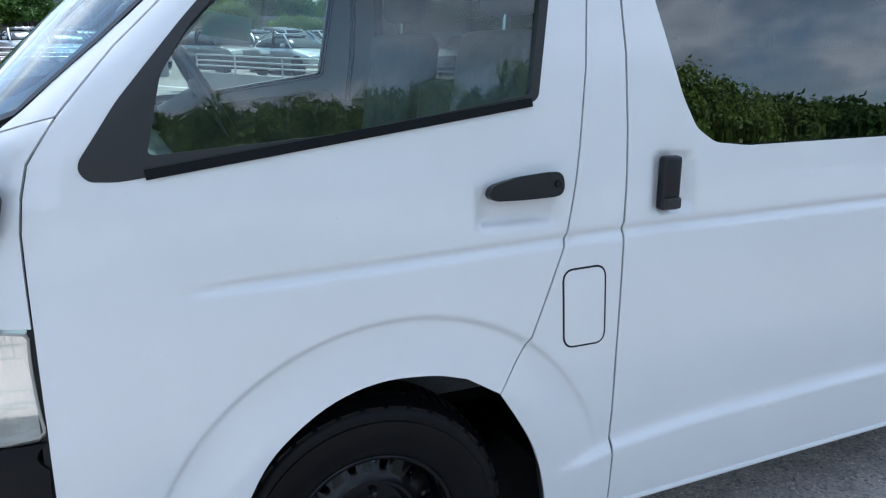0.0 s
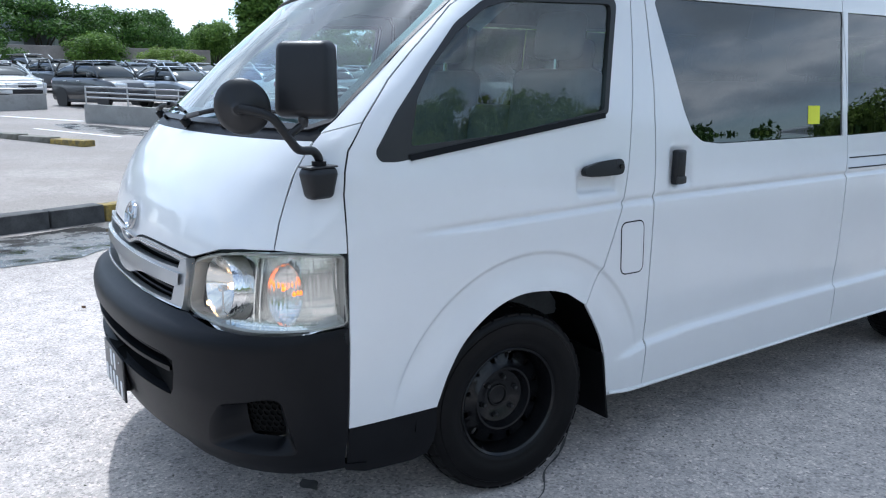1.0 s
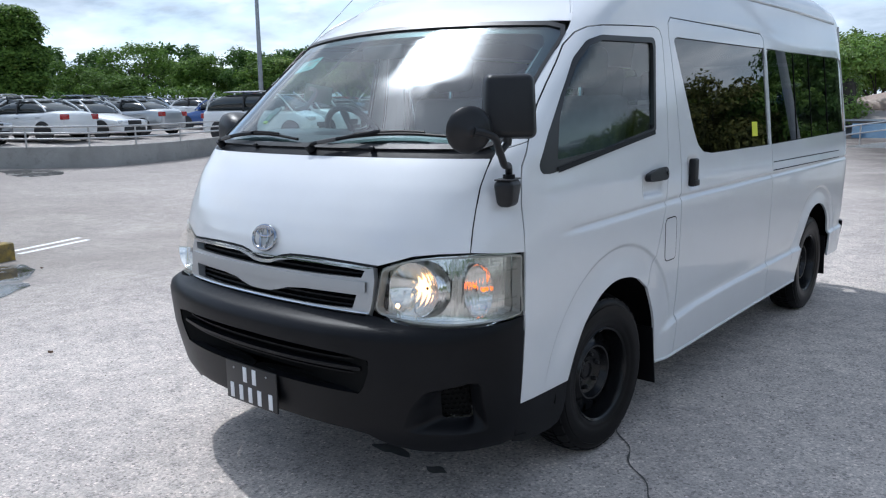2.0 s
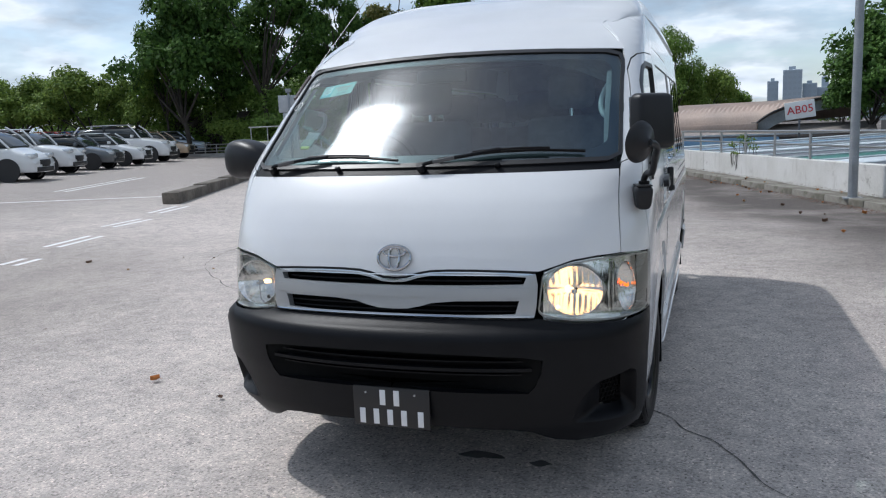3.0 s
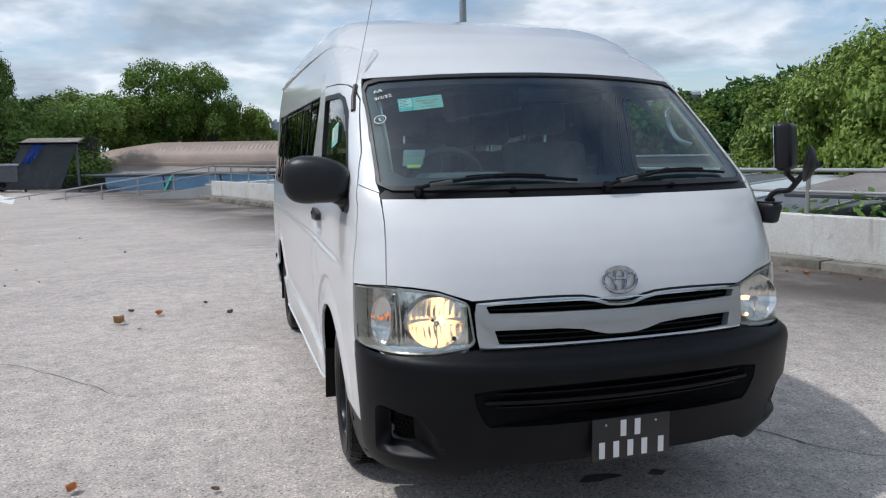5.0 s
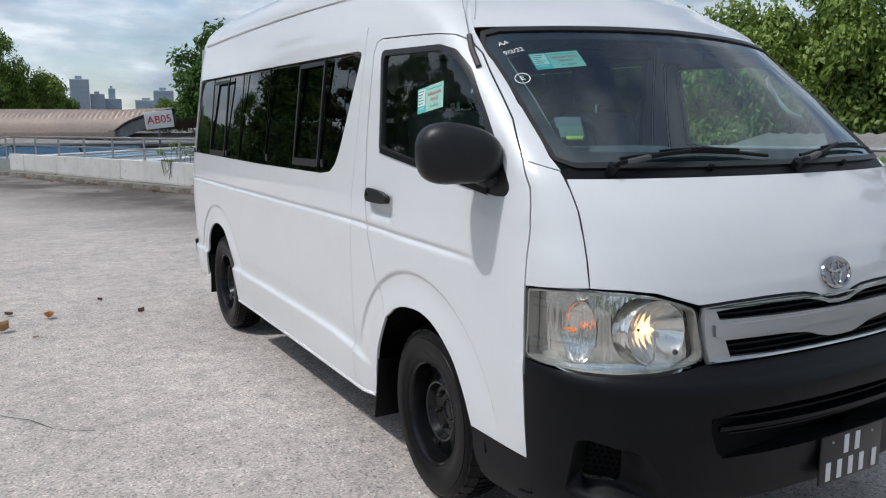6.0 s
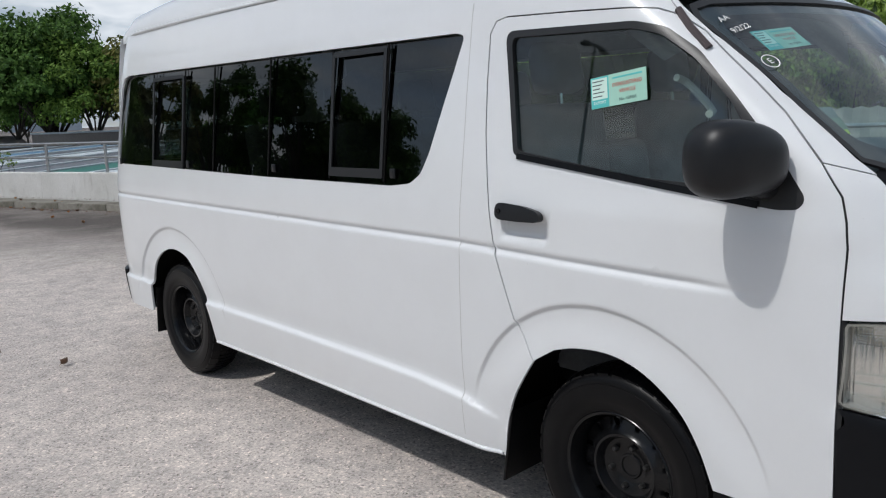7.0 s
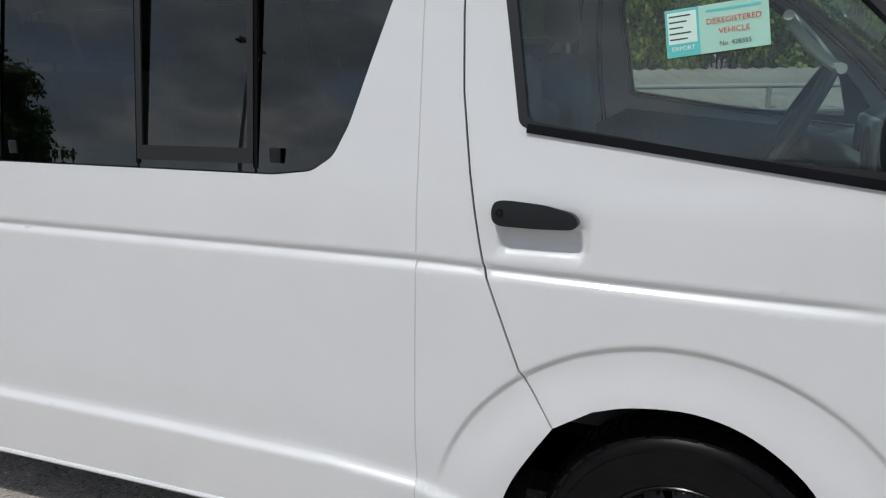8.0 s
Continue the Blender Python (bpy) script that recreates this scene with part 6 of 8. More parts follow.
def build_cabin(van):
    P = lambda name, bm, ma, label="", parent=van, m=None: part(name, bm, ma, parent, label, m)
    # unseen shelf added to stop sun leaking down through the hollow nose
    P("scuttle_tray", box_bm((-.70, .12, .885), (.70, .72, .90)), UNDER)
    P("cabin_floor", box_bm((-.60, .30, .55), (.60, 5.0, .60)), CABIN)
    # two more unseen boxes, added to keep leaked sun off the shaded ground
    P("engine_tray", box_bm((-.70, .10, .36), (.70, .57, .40), .01), UNDER)
    P("splash_tray", box_bm((-.86, .27, .42), (.86, .575, .45), .005), UNDER)
    P("underbody", box_bm((-.55, .2, .26), (.55, 4.9, .50), .03), UNDER)
    for s in (-1, 1):
        lo = flank([(.40, .86), (.40, 1.22), (1.4, 1.32), (1.60, 1.22), (4.85, 1.24), (4.85, .86)])
        P("side_lining", panel("side_lining", lo, s, (), .12, -.055, edge=0, plain=True), CABIN)
        hi = flank([(1.6, 1.83), (4.6, 1.84), (4.6, 2.05), (1.3, 2.0), (1.1, 1.84)])
        P("roof_lining_side", panel("roof_lining_side", hi, s, (), .12, -.04, edge=0, plain=True), CABIN_LIGHT)
        pl = nose([(.76, 1.42), (.742, 1.60), (.732, 1.74), (.77, 1.74), (.79, 1.60), (.80, 1.42)], False)
        P("pillar_lining", panel("pillar_lining", [(a * s, z) for a, z in (pl if s > 0 else pl[::-1])], 1, (), .06, -.03, True, 0, plain=True), CABIN_LIGHT)
        g = bend([(.765, .80, 1.685), (.725, .775, 1.665), (.70, .71, 1.595), (.715, .655, 1.53), (.77, .63, 1.505)], 6)
        if s < 0:
            g = bend([(-.790, .865, 1.600), (-.750, .858, 1.588), (-.732, .825, 1.550), (-.735, .790, 1.515), (-.755, .768, 1.497), (-.795, .758, 1.492)], 6)
        P("grab_handle", tube_bm(g, .0115, 8), HANDLE_GREY, "grey grab handle on the windscreen pillar")
    roof = bmesh.new()
    rows = []
    for y, z in ((.80, 1.80), (1.1, 1.93), (1.5, 2.05), (2.0, 2.16), (4.75, 2.18)):
        rows.append([roof.verts.new((x, y + .12 * (x / .75) ** 2 * (y < 1), z - .16 * abs(x / .78) ** 3)) for x in np.linspace(-.76, .76, 9)])
    for a, b in zip(rows, rows[1:]):
        for k in range(8):
            roof.faces.new((a[k], b[k], b[k + 1], a[k + 1]))
    P("headlining", roof, CABIN_LIGHT)
    P("rear_lining", box_bm((-.80, 4.86, .5), (.80, 4.90, 1.28)), CABIN)
    P("rear_header", box_bm((-.74, 4.80, 1.82), (.74, 4.84, 2.10)), CABIN_LIGHT)
    # dashboard with binnacle and wheel (driver sits on the -x side)
    d = bmesh.new()
    add_box(d, (-.70, .34, .80), (.70, .66, 1.25), .06, 3)
    for v in d.verts:
        if v.co.z > 1.1 and v.co.y < .45:
            v.co.z += .06
            v.co.y -= .02
    dash = P("dashboard", d, CABIN, "dark grey dashboard")
    part("binnacle", box_bm((-.62, .38, 1.22), (-.22, .645, 1.40), .045, 3), CABIN, dash)
    part("dash_vent", box_bm((-.08, .58, 1.12), (.12, .635, 1.20), .012), TRIM, dash)
    part("instrument_panel", box_bm((-.58, .63, 1.24), (-.26, .655, 1.375), .012), CABIN_LIGHT, dash, "pale instrument surround")
    for x in (-.50, -.34):
        part("dial", lathe_bm([(.052, .006), (.050, .010), (.046, .008), (.0005, .007)], 28, "y"), TRIM, dash, m=pose(x, .652, 1.305))
    for x in (-.60, -.24):
        part("side_vent", box_bm((x - .045, .60, 1.15), (x + .045, .665, 1.225), .015), TRIM, dash)
    sw = tagged(new("steering_wheel"), "grey steering wheel")
    sw.parent = van
    sw.matrix_basis = pose(-.42, .83, 1.335, -61, 0, 0)
    part("wheel_rim", lathe_bm([(.185 + .016 * math.cos(a), .016 * math.sin(a)) for a in np.linspace(0, 2 * math.pi, 10)[:-1]], 40, "z", True), material("wheel_leather", (.10, .10, .105), .5), sw)
    part("wheel_boss", box_bm((-.07, -.06, -.03), (.07, .05, .02), .025, 3), CABIN, sw)
    for a in (0, 180, 270):
        part("spoke", box_bm((.05, -.018, -.012), (.18, .018, .008), .006), CABIN, sw, m=pose(0, 0, 0, 0, 0, a))
    part("column", tube_bm([(0, 0, -.02), (0, 0, -.28)], .04, 12), CABIN, sw)
    build_seat(van, -.42, 1.25)
    build_seat(van, .42, 1.25)
    build_seat(van, 0.0, 1.28, .34, .50, False)
    for y in (2.25, 3.05, 3.85):
        for x in (-.55, 0, .45):
            build_seat(van, x, y, .44, .62, True, 10)
    P("bulkhead_bar", tube_bm([(-.80, 1.62, 1.32), (-.80, 1.62, 1.85), (.80, 1.62, 1.85), (.80, 1.62, 1.32)], .02, 8), CABIN)
    P("interior_mirror", box_bm((-.13, .60, 1.70), (.11, .625, 1.76), .012), TRIM)
    # folded note and papers on the dashboard
    note = tagged(new("folded_note"), "folded green and white note behind the windscreen")
    note.parent = van
    note.matrix_basis = pose(-.645, .480, 1.45, -42, 0, -22) @ Matrix.Diagonal((.76, .76, .76, 1))
    part("note_sheet", box_bm((-.06, -.004, .02), (.06, .004, .085), .002), material("note_paper", (.20, .23, .22), .7), note)
    part("note_flap", box_bm((-.055, -.012, -.04), (.055, -.002, .025), .002), material("note_green", (.20, .26, .20), .7), note)
    part("note_tab", box_bm((-.03, -.016, -.055), (.045, -.006, -.035), .002), material("note_lime", (.55, .65, .12), .7), note)


def build_stickers(van):
    green = material("sticker_green", (.36, .62, .51), .6)
    teal = material("sticker_teal", (.10, .52, .50), .6)
    red = material("sticker_red", (.60, .05, .03), .6)
    ink = material("sticker_ink", (.03, .05, .05), .6)
    white = material("chalk_white", (.80, .82, .80), .7)

    def sheet(origin, right, up, out):
        """A sticker with its writing, lying on the inside of the glass."""
        st = tagged(new("sticker"), "green deregistration sticker with red lettering")
        st.parent = van
        r, u = Vector(right).normalized(), Vector(up).normalized()
        n = r.cross(u)
        m = Matrix((r, u, n)).transposed().to_4x4()
        st.matrix_basis = Matrix.Translation(Vector(origin)) @ m
        part("sheet", box_bm((-.105, -.05, -.001), (.105, .05, 0)), green, st)
        part("sheet_side", box_bm((-.104, -.049, .0002), (-.035, .049, .0008)), teal, st)
        part("sheet_field", box_bm((-.100, -.022, .0009), (-.040, .044, .0012)), material("sticker_pale", (.62, .80, .72), .6), st)
        for body, size, x, y, ma in (("DEREGISTERED", .0165, .035, .014, red), ("VEHICLE", .0165, .035, -.008, red), ("No. 428355", .0135, .036, -.034, ink), ("EXPORT", .013, -.070, -.033, white)):
            ob = part("lettering", text_mesh(body, size), ma, st, sharp=0)
            ob.location = (x, y, .0016)
        for k in range(5):
            wdt = .045 - .008 * (k % 3)
            part("print_line", box_bm((-.097, .034 - k * .012, .0013), (-.097 + wdt, .037 - k * .012, .0016)), ink, st)
        part("print_line", box_bm((-.02, .034, .0002), (.09, .039, .0006)), teal, st)
        return st

    # driver's door glass
    p, n = shell(np.array([q_at_y(1.0, 1.575)]), np.array([1.575]), -1, .004, plain=True)
    nn = Vector(n[0])
    right = Vector((0, -1, .13))
    up = nn.cross(right)
    s = sheet(p[0] - n[0] * .006, right, up, nn)
    s.scale = (.93, .95, 1)
    # windscreen
    a = -(q_at_x(.555, 1.703) - float(middle(1.70)))
    p, n = shell(np.array([a]), np.array([1.70]), 1, .0015, True, True)
    nn = Vector(n[0])
    right = (Vector((1, 0, 0)) - nn * nn.x).normalized()
    right = (right - nn.cross(right) * .09).normalized()
    s = sheet(p[0] + np.array((-.008, .055, 0)), right, nn.cross(right), nn)
    s.scale = (.92, .9, 1)
    # chalk marks
    for body, size, x, z, rot in (("AA", .030, -.728, 1.757, 0), ("9/2/22", .030, -.715, 1.727, 0), ("E", .030, -.752, 1.628, 0)):
        a = -(q_at_x(-x, z) - float(middle(z)))
        p, n = shell(np.array([a]), np.array([z]), 1, .0015, True, True)
        nn = Vector(n[0])
        r = (Vector((1, 0, 0)) - nn * nn.x).normalized()
        ob = part("chalk_writing", text_mesh(body, size), white, van, sharp=0)
        ob.matrix_basis = Matrix.Translation(p[0]) @ Matrix((r, nn.cross(r), nn)).transposed().to_4x4()
        if body == "E":
            ring = part("chalk_ring", lathe_bm([(.024, -.0004), (.024, .0004), (.027, .0004), (.027, -.0004)], 32, "z", True), white, van)
            ring.matrix_basis = ob.matrix_basis.copy()


build_front(VAN)
build_mirrors(VAN)
for wx, wy, turn in ((.80, 1.0, -3), (-.80, 1.0, -3), (.80, 4.085, 0), (-.80, 4.085, 0)):
    build_wheel(VAN, wx, wy, turn)
build_cabin(VAN)
build_stickers(VAN)

# ---- planting ----
def leaf_material(name, a, b, dark, rough=0.6, spec=0.15):
    ma = bpy.data.materials.new(name)
    ma.use_nodes = True
    nt = ma.node_tree
    p = bsdf(ma)
    g = node(ma, "NewGeometry")
    o = node(ma, "ObjectInfo")
    add = node(ma, "Math")
    add.operation = "MULTIPLY_ADD"
    link(ma, g.outputs["Random Per Island"], add.inputs[0])
    add.inputs[1].default_value = 0.8
    link(ma, o.outputs["Random"], add.inputs[2])
    fr = node(ma, "Math")
    fr.operation = "FRACT"
    link(ma, add.outputs[0], fr.inputs[0])
    col = ramp(ma, fr.outputs[0], [(0.0, dark), (0.35, a), (0.75, b), (1.0, a)])
    link(ma, col, p.inputs["Base Color"])
    p.inputs["Roughness"].default_value = rough
    p.inputs["Specular IOR Level"].default_value = spec
    out = nt.nodes["Material Output"]
    tl = node(ma, "BsdfTranslucent")
    link(ma, col, tl.inputs["Color"])
    mx = node(ma, "MixShader")
    mx.inputs[0].default_value = 0.32
    link(ma, p.outputs[0], mx.inputs[1])
    link(ma, tl.outputs[0], mx.inputs[2])
    link(ma, mx.outputs[0], out.inputs[0])
    return ma


BARK = varied("bark", (0.040, 0.034, 0.028), (0.075, 0.065, 0.055), 3, 0.9, 0.6, 25, 0.02)
LEAF_DEEP = leaf_material("leaf_deep", (0.060, 0.125, 0.028), (0.100, 0.185, 0.038), (0.028, 0.065, 0.015))
LEAF_MID = leaf_material("leaf_mid", (0.105, 0.190, 0.034), (0.160, 0.255, 0.048), (0.045, 0.092, 0.019))
LEAF_LIGHT = leaf_material("leaf_light", (0.16, 0.24, 0.048), (0.22, 0.30, 0.066), (0.075, 0.13, 0.03))
LEAF_IVY = leaf_material("leaf_ivy", (0.160, 0.275, 0.052), (0.225, 0.335, 0.070), (0.060, 0.118, 0.024), 0.40, 0.40)
LEAF_NEAR = leaf_material("leaf_near", (0.190, 0.290, 0.052), (0.280, 0.370, 0.075), (0.034, 0.068, 0.014), 0.42, 0.40)
LEAF_FEATHER = leaf_material("leaf_feather", (0.150, 0.250, 0.050), (0.215, 0.320, 0.068), (0.070, 0.130, 0.028))
LEAF_OLIVE = leaf_material("leaf_olive", (0.150, 0.165, 0.046), (0.205, 0.190, 0.060), (0.065, 0.078, 0.024))


def leaves(name, clumps, count, size, seed, droop=0.0):
    """One mesh of folded leaf sprays scattered over clumps (centre, radii)."""
    rng = np.random.default_rng(seed)
    cs = np.array([c for c, _ in clumps], float)
    rs = np.array([r for _, r in clumps], float)
    w = (rs[:, 0] * rs[:, 2]) ** .9
    pick = rng.choice(len(clumps), count, p=w / w.sum())
    d = rng.normal(size=(count, 3))
    d /= np.linalg.norm(d, axis=1, keepdims=True)
    low = d[:, 2] < -.35
    d[low, 2] *= -.6
    d /= np.linalg.norm(d, axis=1, keepdims=True)
    depth = 1 - .55 * rng.random(count) ** 2.2
    bump = 1 + .16 * np.sin(d[:, 0] * 7 + pick) * np.cos(d[:, 1] * 6 + pick * 2) + .10 * rng.normal(size=count)
    p = cs[pick] + d * rs[pick] * (depth * bump)[:, None]
    # leaf frame: outward normal with scatter
    n = d + rng.normal(size=(count, 3)) * .55 + np.array([0, 0, .35])
    n /= np.linalg.norm(n, axis=1, keepdims=True)
    t = np.cross(n, rng.normal(size=(count, 3)))
    t /= np.maximum(np.linalg.norm(t, axis=1, keepdims=True), 1e-6)
    t[:, 2] -= droop
    b = np.cross(n, t)
    s = size * (.6 + .8 * rng.random(count))[:, None]
    tip, root = p + t * s, p - t * s * .7
    l, r = p + b * s * .48 - n * s * .14, p - b * s * .48 - n * s * .14
    verts = np.stack([root, l, tip, r], 1).reshape(-1, 3)
    k = np.arange(count) * 4
    faces = np.concatenate([np.stack([k, k + 1, k + 2], 1), np.stack([k, k + 2, k + 3], 1)])
    me = bpy.data.meshes.new(name)
    me.from_pydata(verts.tolist(), [], faces.tolist())
    me.shade_smooth()
    return me


def crown_clumps(rng, height, spread, base, number, flat, lean=0.0):
    out = []
    for i in range(number):
        a = rng.random() * 2 * math.pi
        r = spread * math.sqrt(rng.random()) * .86
        h = base + (height - base) * (.25 + .75 * rng.random())
        top = 1 - (r / spread) ** 2 * flat
        z = base + (h - base) * max(.25, top)
        s = (height - base) * (.12 + .13 * rng.random())
        s2 = spread * (.17 + .15 * rng.random())
        out.append(((r * math.cos(a) + lean * z, r * math.sin(a), z), (s2, s2, min(s, s2 * 1.1))))
    return out


def make_tree(height, spread, base, seed, leaf, number=26, count=5200, size=.30, flat=.5, label="", shape="round"):
    rng = random.Random(seed)
    t = thing("tree", label, "tree", "trees round the deck")
    if shape == "column":
        clumps = [((math.sin(i * 2.1) * spread * .14, math.cos(i * 1.7) * spread * .14, base + (height - base) * (i + .5) / number),
                   (spread * (.95 - .35 * abs(i / number - .45)),) * 2 + ((height - base) / number * 1.3,)) for i in range(number)]
    else:
        clumps = crown_clumps(rng, height, spread, base, number, flat)
    trunk = bmesh.new()
    r0 = .015 * height + .04 if shape == "limbed" else .017 * height + .04
    fork = Vector((rng.uniform(-.3, .3), rng.uniform(-.3, .3), base * .75 + .4))
    add_tube(trunk, bend([(0, 0, -.3), (rng.uniform(-.15, .15), rng.uniform(-.15, .15), base * .4), fork], 5), r0, 9, True, None)
    for i, v in enumerate(trunk.verts):
        k = 1 - .4 * max(0, min(1, v.co.z / (base + 1)))
        v.co.x *= k
        v.co.y *= k
    for c, r in clumps[:: max(1, number // 9)]:
        end = Vector(c) + Vector((0, 0, r[2] * .3))
        mid = fork.lerp(end, .5) + Vector((rng.uniform(-.4, .4), rng.uniform(-.4, .4), rng.uniform(-.1, .5)))
        line = bend([fork - Vector((0, 0, .3)), mid, end], 4)
        add_tube(trunk, line, .1, 6, True, [max(.02, r0 * .48 * (1 - .9 * i / len(line))) for i in range(len(line))])
    part("trunk", trunk, BARK, t)
    part("crown", leaves("crown", clumps, count, size, seed), leaf, t)
    return t


def plant(src, x, y, scale=1.0, turn=0.0, tall=1.0, z=None):
    m = Matrix.LocRotScale((x, y, lie(x, y) if z is None else z), Euler((0, 0, turn)), (scale, scale, scale * tall))
    return copy_thing(src, m)


def away(from_x, from_y, bearing, dist):
    a = radians(bearing)
    return from_x - math.sin(a) * dist, from_y + math.cos(a) * dist


def build_trees():
    kinds = {
        "rain": make_tree(10.0, 6.4, 3.6, 11, LEAF_DEEP, 44, 12500, .20, .75, "broad dark-leaved shade tree with a spreading crown"),
        "round": make_tree(8.0, 4.0, 2.0, 12, LEAF_DEEP, 38, 12000, .17, .45, "dense round-crowned tree with dark glossy leaves"),
        "light": make_tree(7.0, 4.2, 1.6, 13, LEAF_LIGHT, 36, 11000, .16, .5, "light green feathery tree"),
        "mid": make_tree(7.5, 3.9, 1.2, 14, LEAF_MID, 38, 12000, .165, .45, "leafy green tree with a full crown"),
        "olive": make_tree(7.0, 3.9, 1.6, 15, LEAF_OLIVE, 36, 11000, .16, .5, "olive and brown tinged tree"),
        "column": make_tree(11.0, 2.2, 1.2, 16, LEAF_MID, 14, 19000, .20, .5, "tall column of a tree covered in creeper", "column"),
        "loose": make_tree(9.5, 4.8, 3.2, 17, LEAF_MID, 26, 6500, .17, .6, "open-crowned tree with bare limbs showing"),
        "limb": make_tree(11.0, 5.0, 4.6, 21, LEAF_DEEP, 17, 9000, .20, .35, "tall dark tree with gaps between its limbs", "limbed"),
        "wispy": make_tree(12.0, 2.5, 4.2, 22, LEAF_OLIVE, 20, 5200, .17, .85, "thin ragged tree with brownish sprays", "limbed"),
        "belt": make_tree(8.0, 4.2, 1.6, 23, LEAF_DEEP, 40, 5200, .27, .45, "dense dark-leaved tree of the surrounding belt"),
        "feather": make_tree(9.5, 3.9, 2.6, 24, LEAF_FEATHER, 30, 12000, .13, .55, "tall light green tree with a feathery open crown", "limbed"),
        "near": make_tree(7.5, 4.2, 1.2, 18, LEAF_NEAR, 60, 21000, .155, .45, "fine-leaved green tree in full sun"),
        "near_light": make_tree(7.0, 4.2, 1.4, 19, LEAF_NEAR, 60, 21000, .15, .5, "fine-leaved yellow-green tree in full sun"),
    }
    tops = {k: max(v.co.z for v in next(c for c in t.children if c.name.startswith("crown")).data.vertices) for k, t in kinds.items()}
    for i, k in enumerate(kinds.values()):
        # the first of each kind stands in the belt of trees behind the start of the walk
        k.matrix_basis = pose(-60 + i * 11, -62 - (i % 3) * 4, lie(0, -30))
    R = random.Random(5)

    def grow(rows, eye, below=0.0):
        """Rows of kind, bearing, distance, breadth and the angle up to the top."""
        for kind, b, d, s, up in rows:
            x, y = away(*eye, b, d)
            z = lie(x, y) - below
            tall = (1.47 + d * math.tan(radians(up)) - z) / (tops[kind] * s)
            plant(kinds[kind], x, y, s, R.random() * 6.28, tall, z)

    # beyond the parking rows
    grow((("rain", 82.5, 74, .95, 5.6), ("rain", 77.5, 84, .80, 5.0), ("mid", 79.5, 66, .7, 3.4), ("column", 68.7, 64, .9, 6.9), ("mid", 71.8, 72, .75, 4.4), ("light", 74.5, 62, .6, 2.4),
          ("mid", 65.3, 82, .8, 3.6), ("loose", 61.5, 84, .95, 4.9), ("mid", 63.5, 66, .7, 3.0), ("mid", 57.5, 80, .85, 4.3), ("round", 54, 78, .95, 4.6), ("rain", 88, 80, 1.0, 5.2),
          ("round", 91.5, 62, .8, 4.6), ("mid", 95, 60, .9, 4.4), ("rain", 101, 70, 1.0, 5.6), ("round", 86, 60, .65, 3.8), ("mid", 107, 64, 1.0, 5.0), ("rain", 114, 70, .9, 5.6)), (2.8, -1.2))
    grow([("belt", 50.5 + i * 4.3, 90 + (i % 3) * 4, 1.0, (4.6, 4.1, 4.9, 4.3)[i % 4]) for i in range(9)], (2.8, -1.2))
    # left of the ramp, behind the cars
    grow((("mid", 51, 68, .85, 4.4), ("light", 47.2, 66, .95, 4.8), ("round", 49.5, 76, .9, 4.6), ("light", 43.2, 62, .95, 5.4), ("light", 45.4, 66, .85, 4.3), ("light", 40.2, 60, .70, 4.9),
          ("round", 37.0, 56, 1.1, 10.6), ("limb", 34.2, 60, .85, 11.6), ("loose", 38.2, 58, .45, 8.6)), (1.2, -2.8))
    grow((("limb", 30.3, 55, 1.0, 12.4), ("limb", 24.7, 54, .62, 11.1), ("wispy", 21.0, 53, .95, 11.2), ("round", 22.2, 66, .55, 6.6), ("round", 19.9, 68, .55, 6.3), ("round", 27.6, 80, .8, 5.0), ("column", 16.9, 51, .95, 11.7), ("belt", 30.5, 64, .85, 8.0), ("belt", 26.2, 66, .8, 8.4), ("belt", 22.6, 64, .7, 7.6),
          ("loose", 14.4, 62, .26, 7.1), ("mid", 36, 62, .6, 5.4), ("mid", 10.2, 78, .7, 4.0), ("light", 7.5, 70, .8, 4.2), ("mid", 12.5, 80, .7, 4.0)), (-.1, -3.1))
    # past the covered way
    grow((("round", 11.0, 66, .95, 4.6), ("light", 7.2, 64, .95, 5.0), ("mid", 5.0, 68, .85, 4.9), ("feather", 3.0, 68, .92, 7.0), ("feather", -.2, 68, .72, 6.8), ("light", 1.4, 74, .8, 5.0), ("light", -2.4, 70, .75, 3.9), ("mid", -3.9, 74, .55, 2.7), ("belt", 1.6, 76, .75, 4.3), ("belt", -1.0, 76, .7, 3.9), ("belt", 4.4, 74, .75, 4.4),
          ("round", -15.8, 47, .85, 6.9), ("mid", -18.4, 46, .75, 6.3), ("round", -13.8, 48, .6, 5.2)), (-2.2, -1.8))
    # dark tops below the towers, past the end of the covered way
    grow((("mid", -8.0, 78, .5, 2.2), ("belt", -10.0, 74, .5, 2.5), ("round", -12.0, 70, .5, 2.9)), (1.2, -2.8))
    # beyond the parapet
    grow((("round", -13.4, 50, 1.08, 7.9), ("olive", -18.9, 47, .98, 7.0), ("olive", -20.8, 49, .86, 6.4), ("light", -22.8, 51, .90, 5.6), ("light", -25.2, 53, .90, 4.9), ("light", -27.6, 55, .84, 4.0), ("light", -30.5, 53, .84, 3.9),
          ("light", -34, 49, .90, 4.4), ("round", -37, 46, .78, 4.7)), (-.1, -3.1), 1.0)
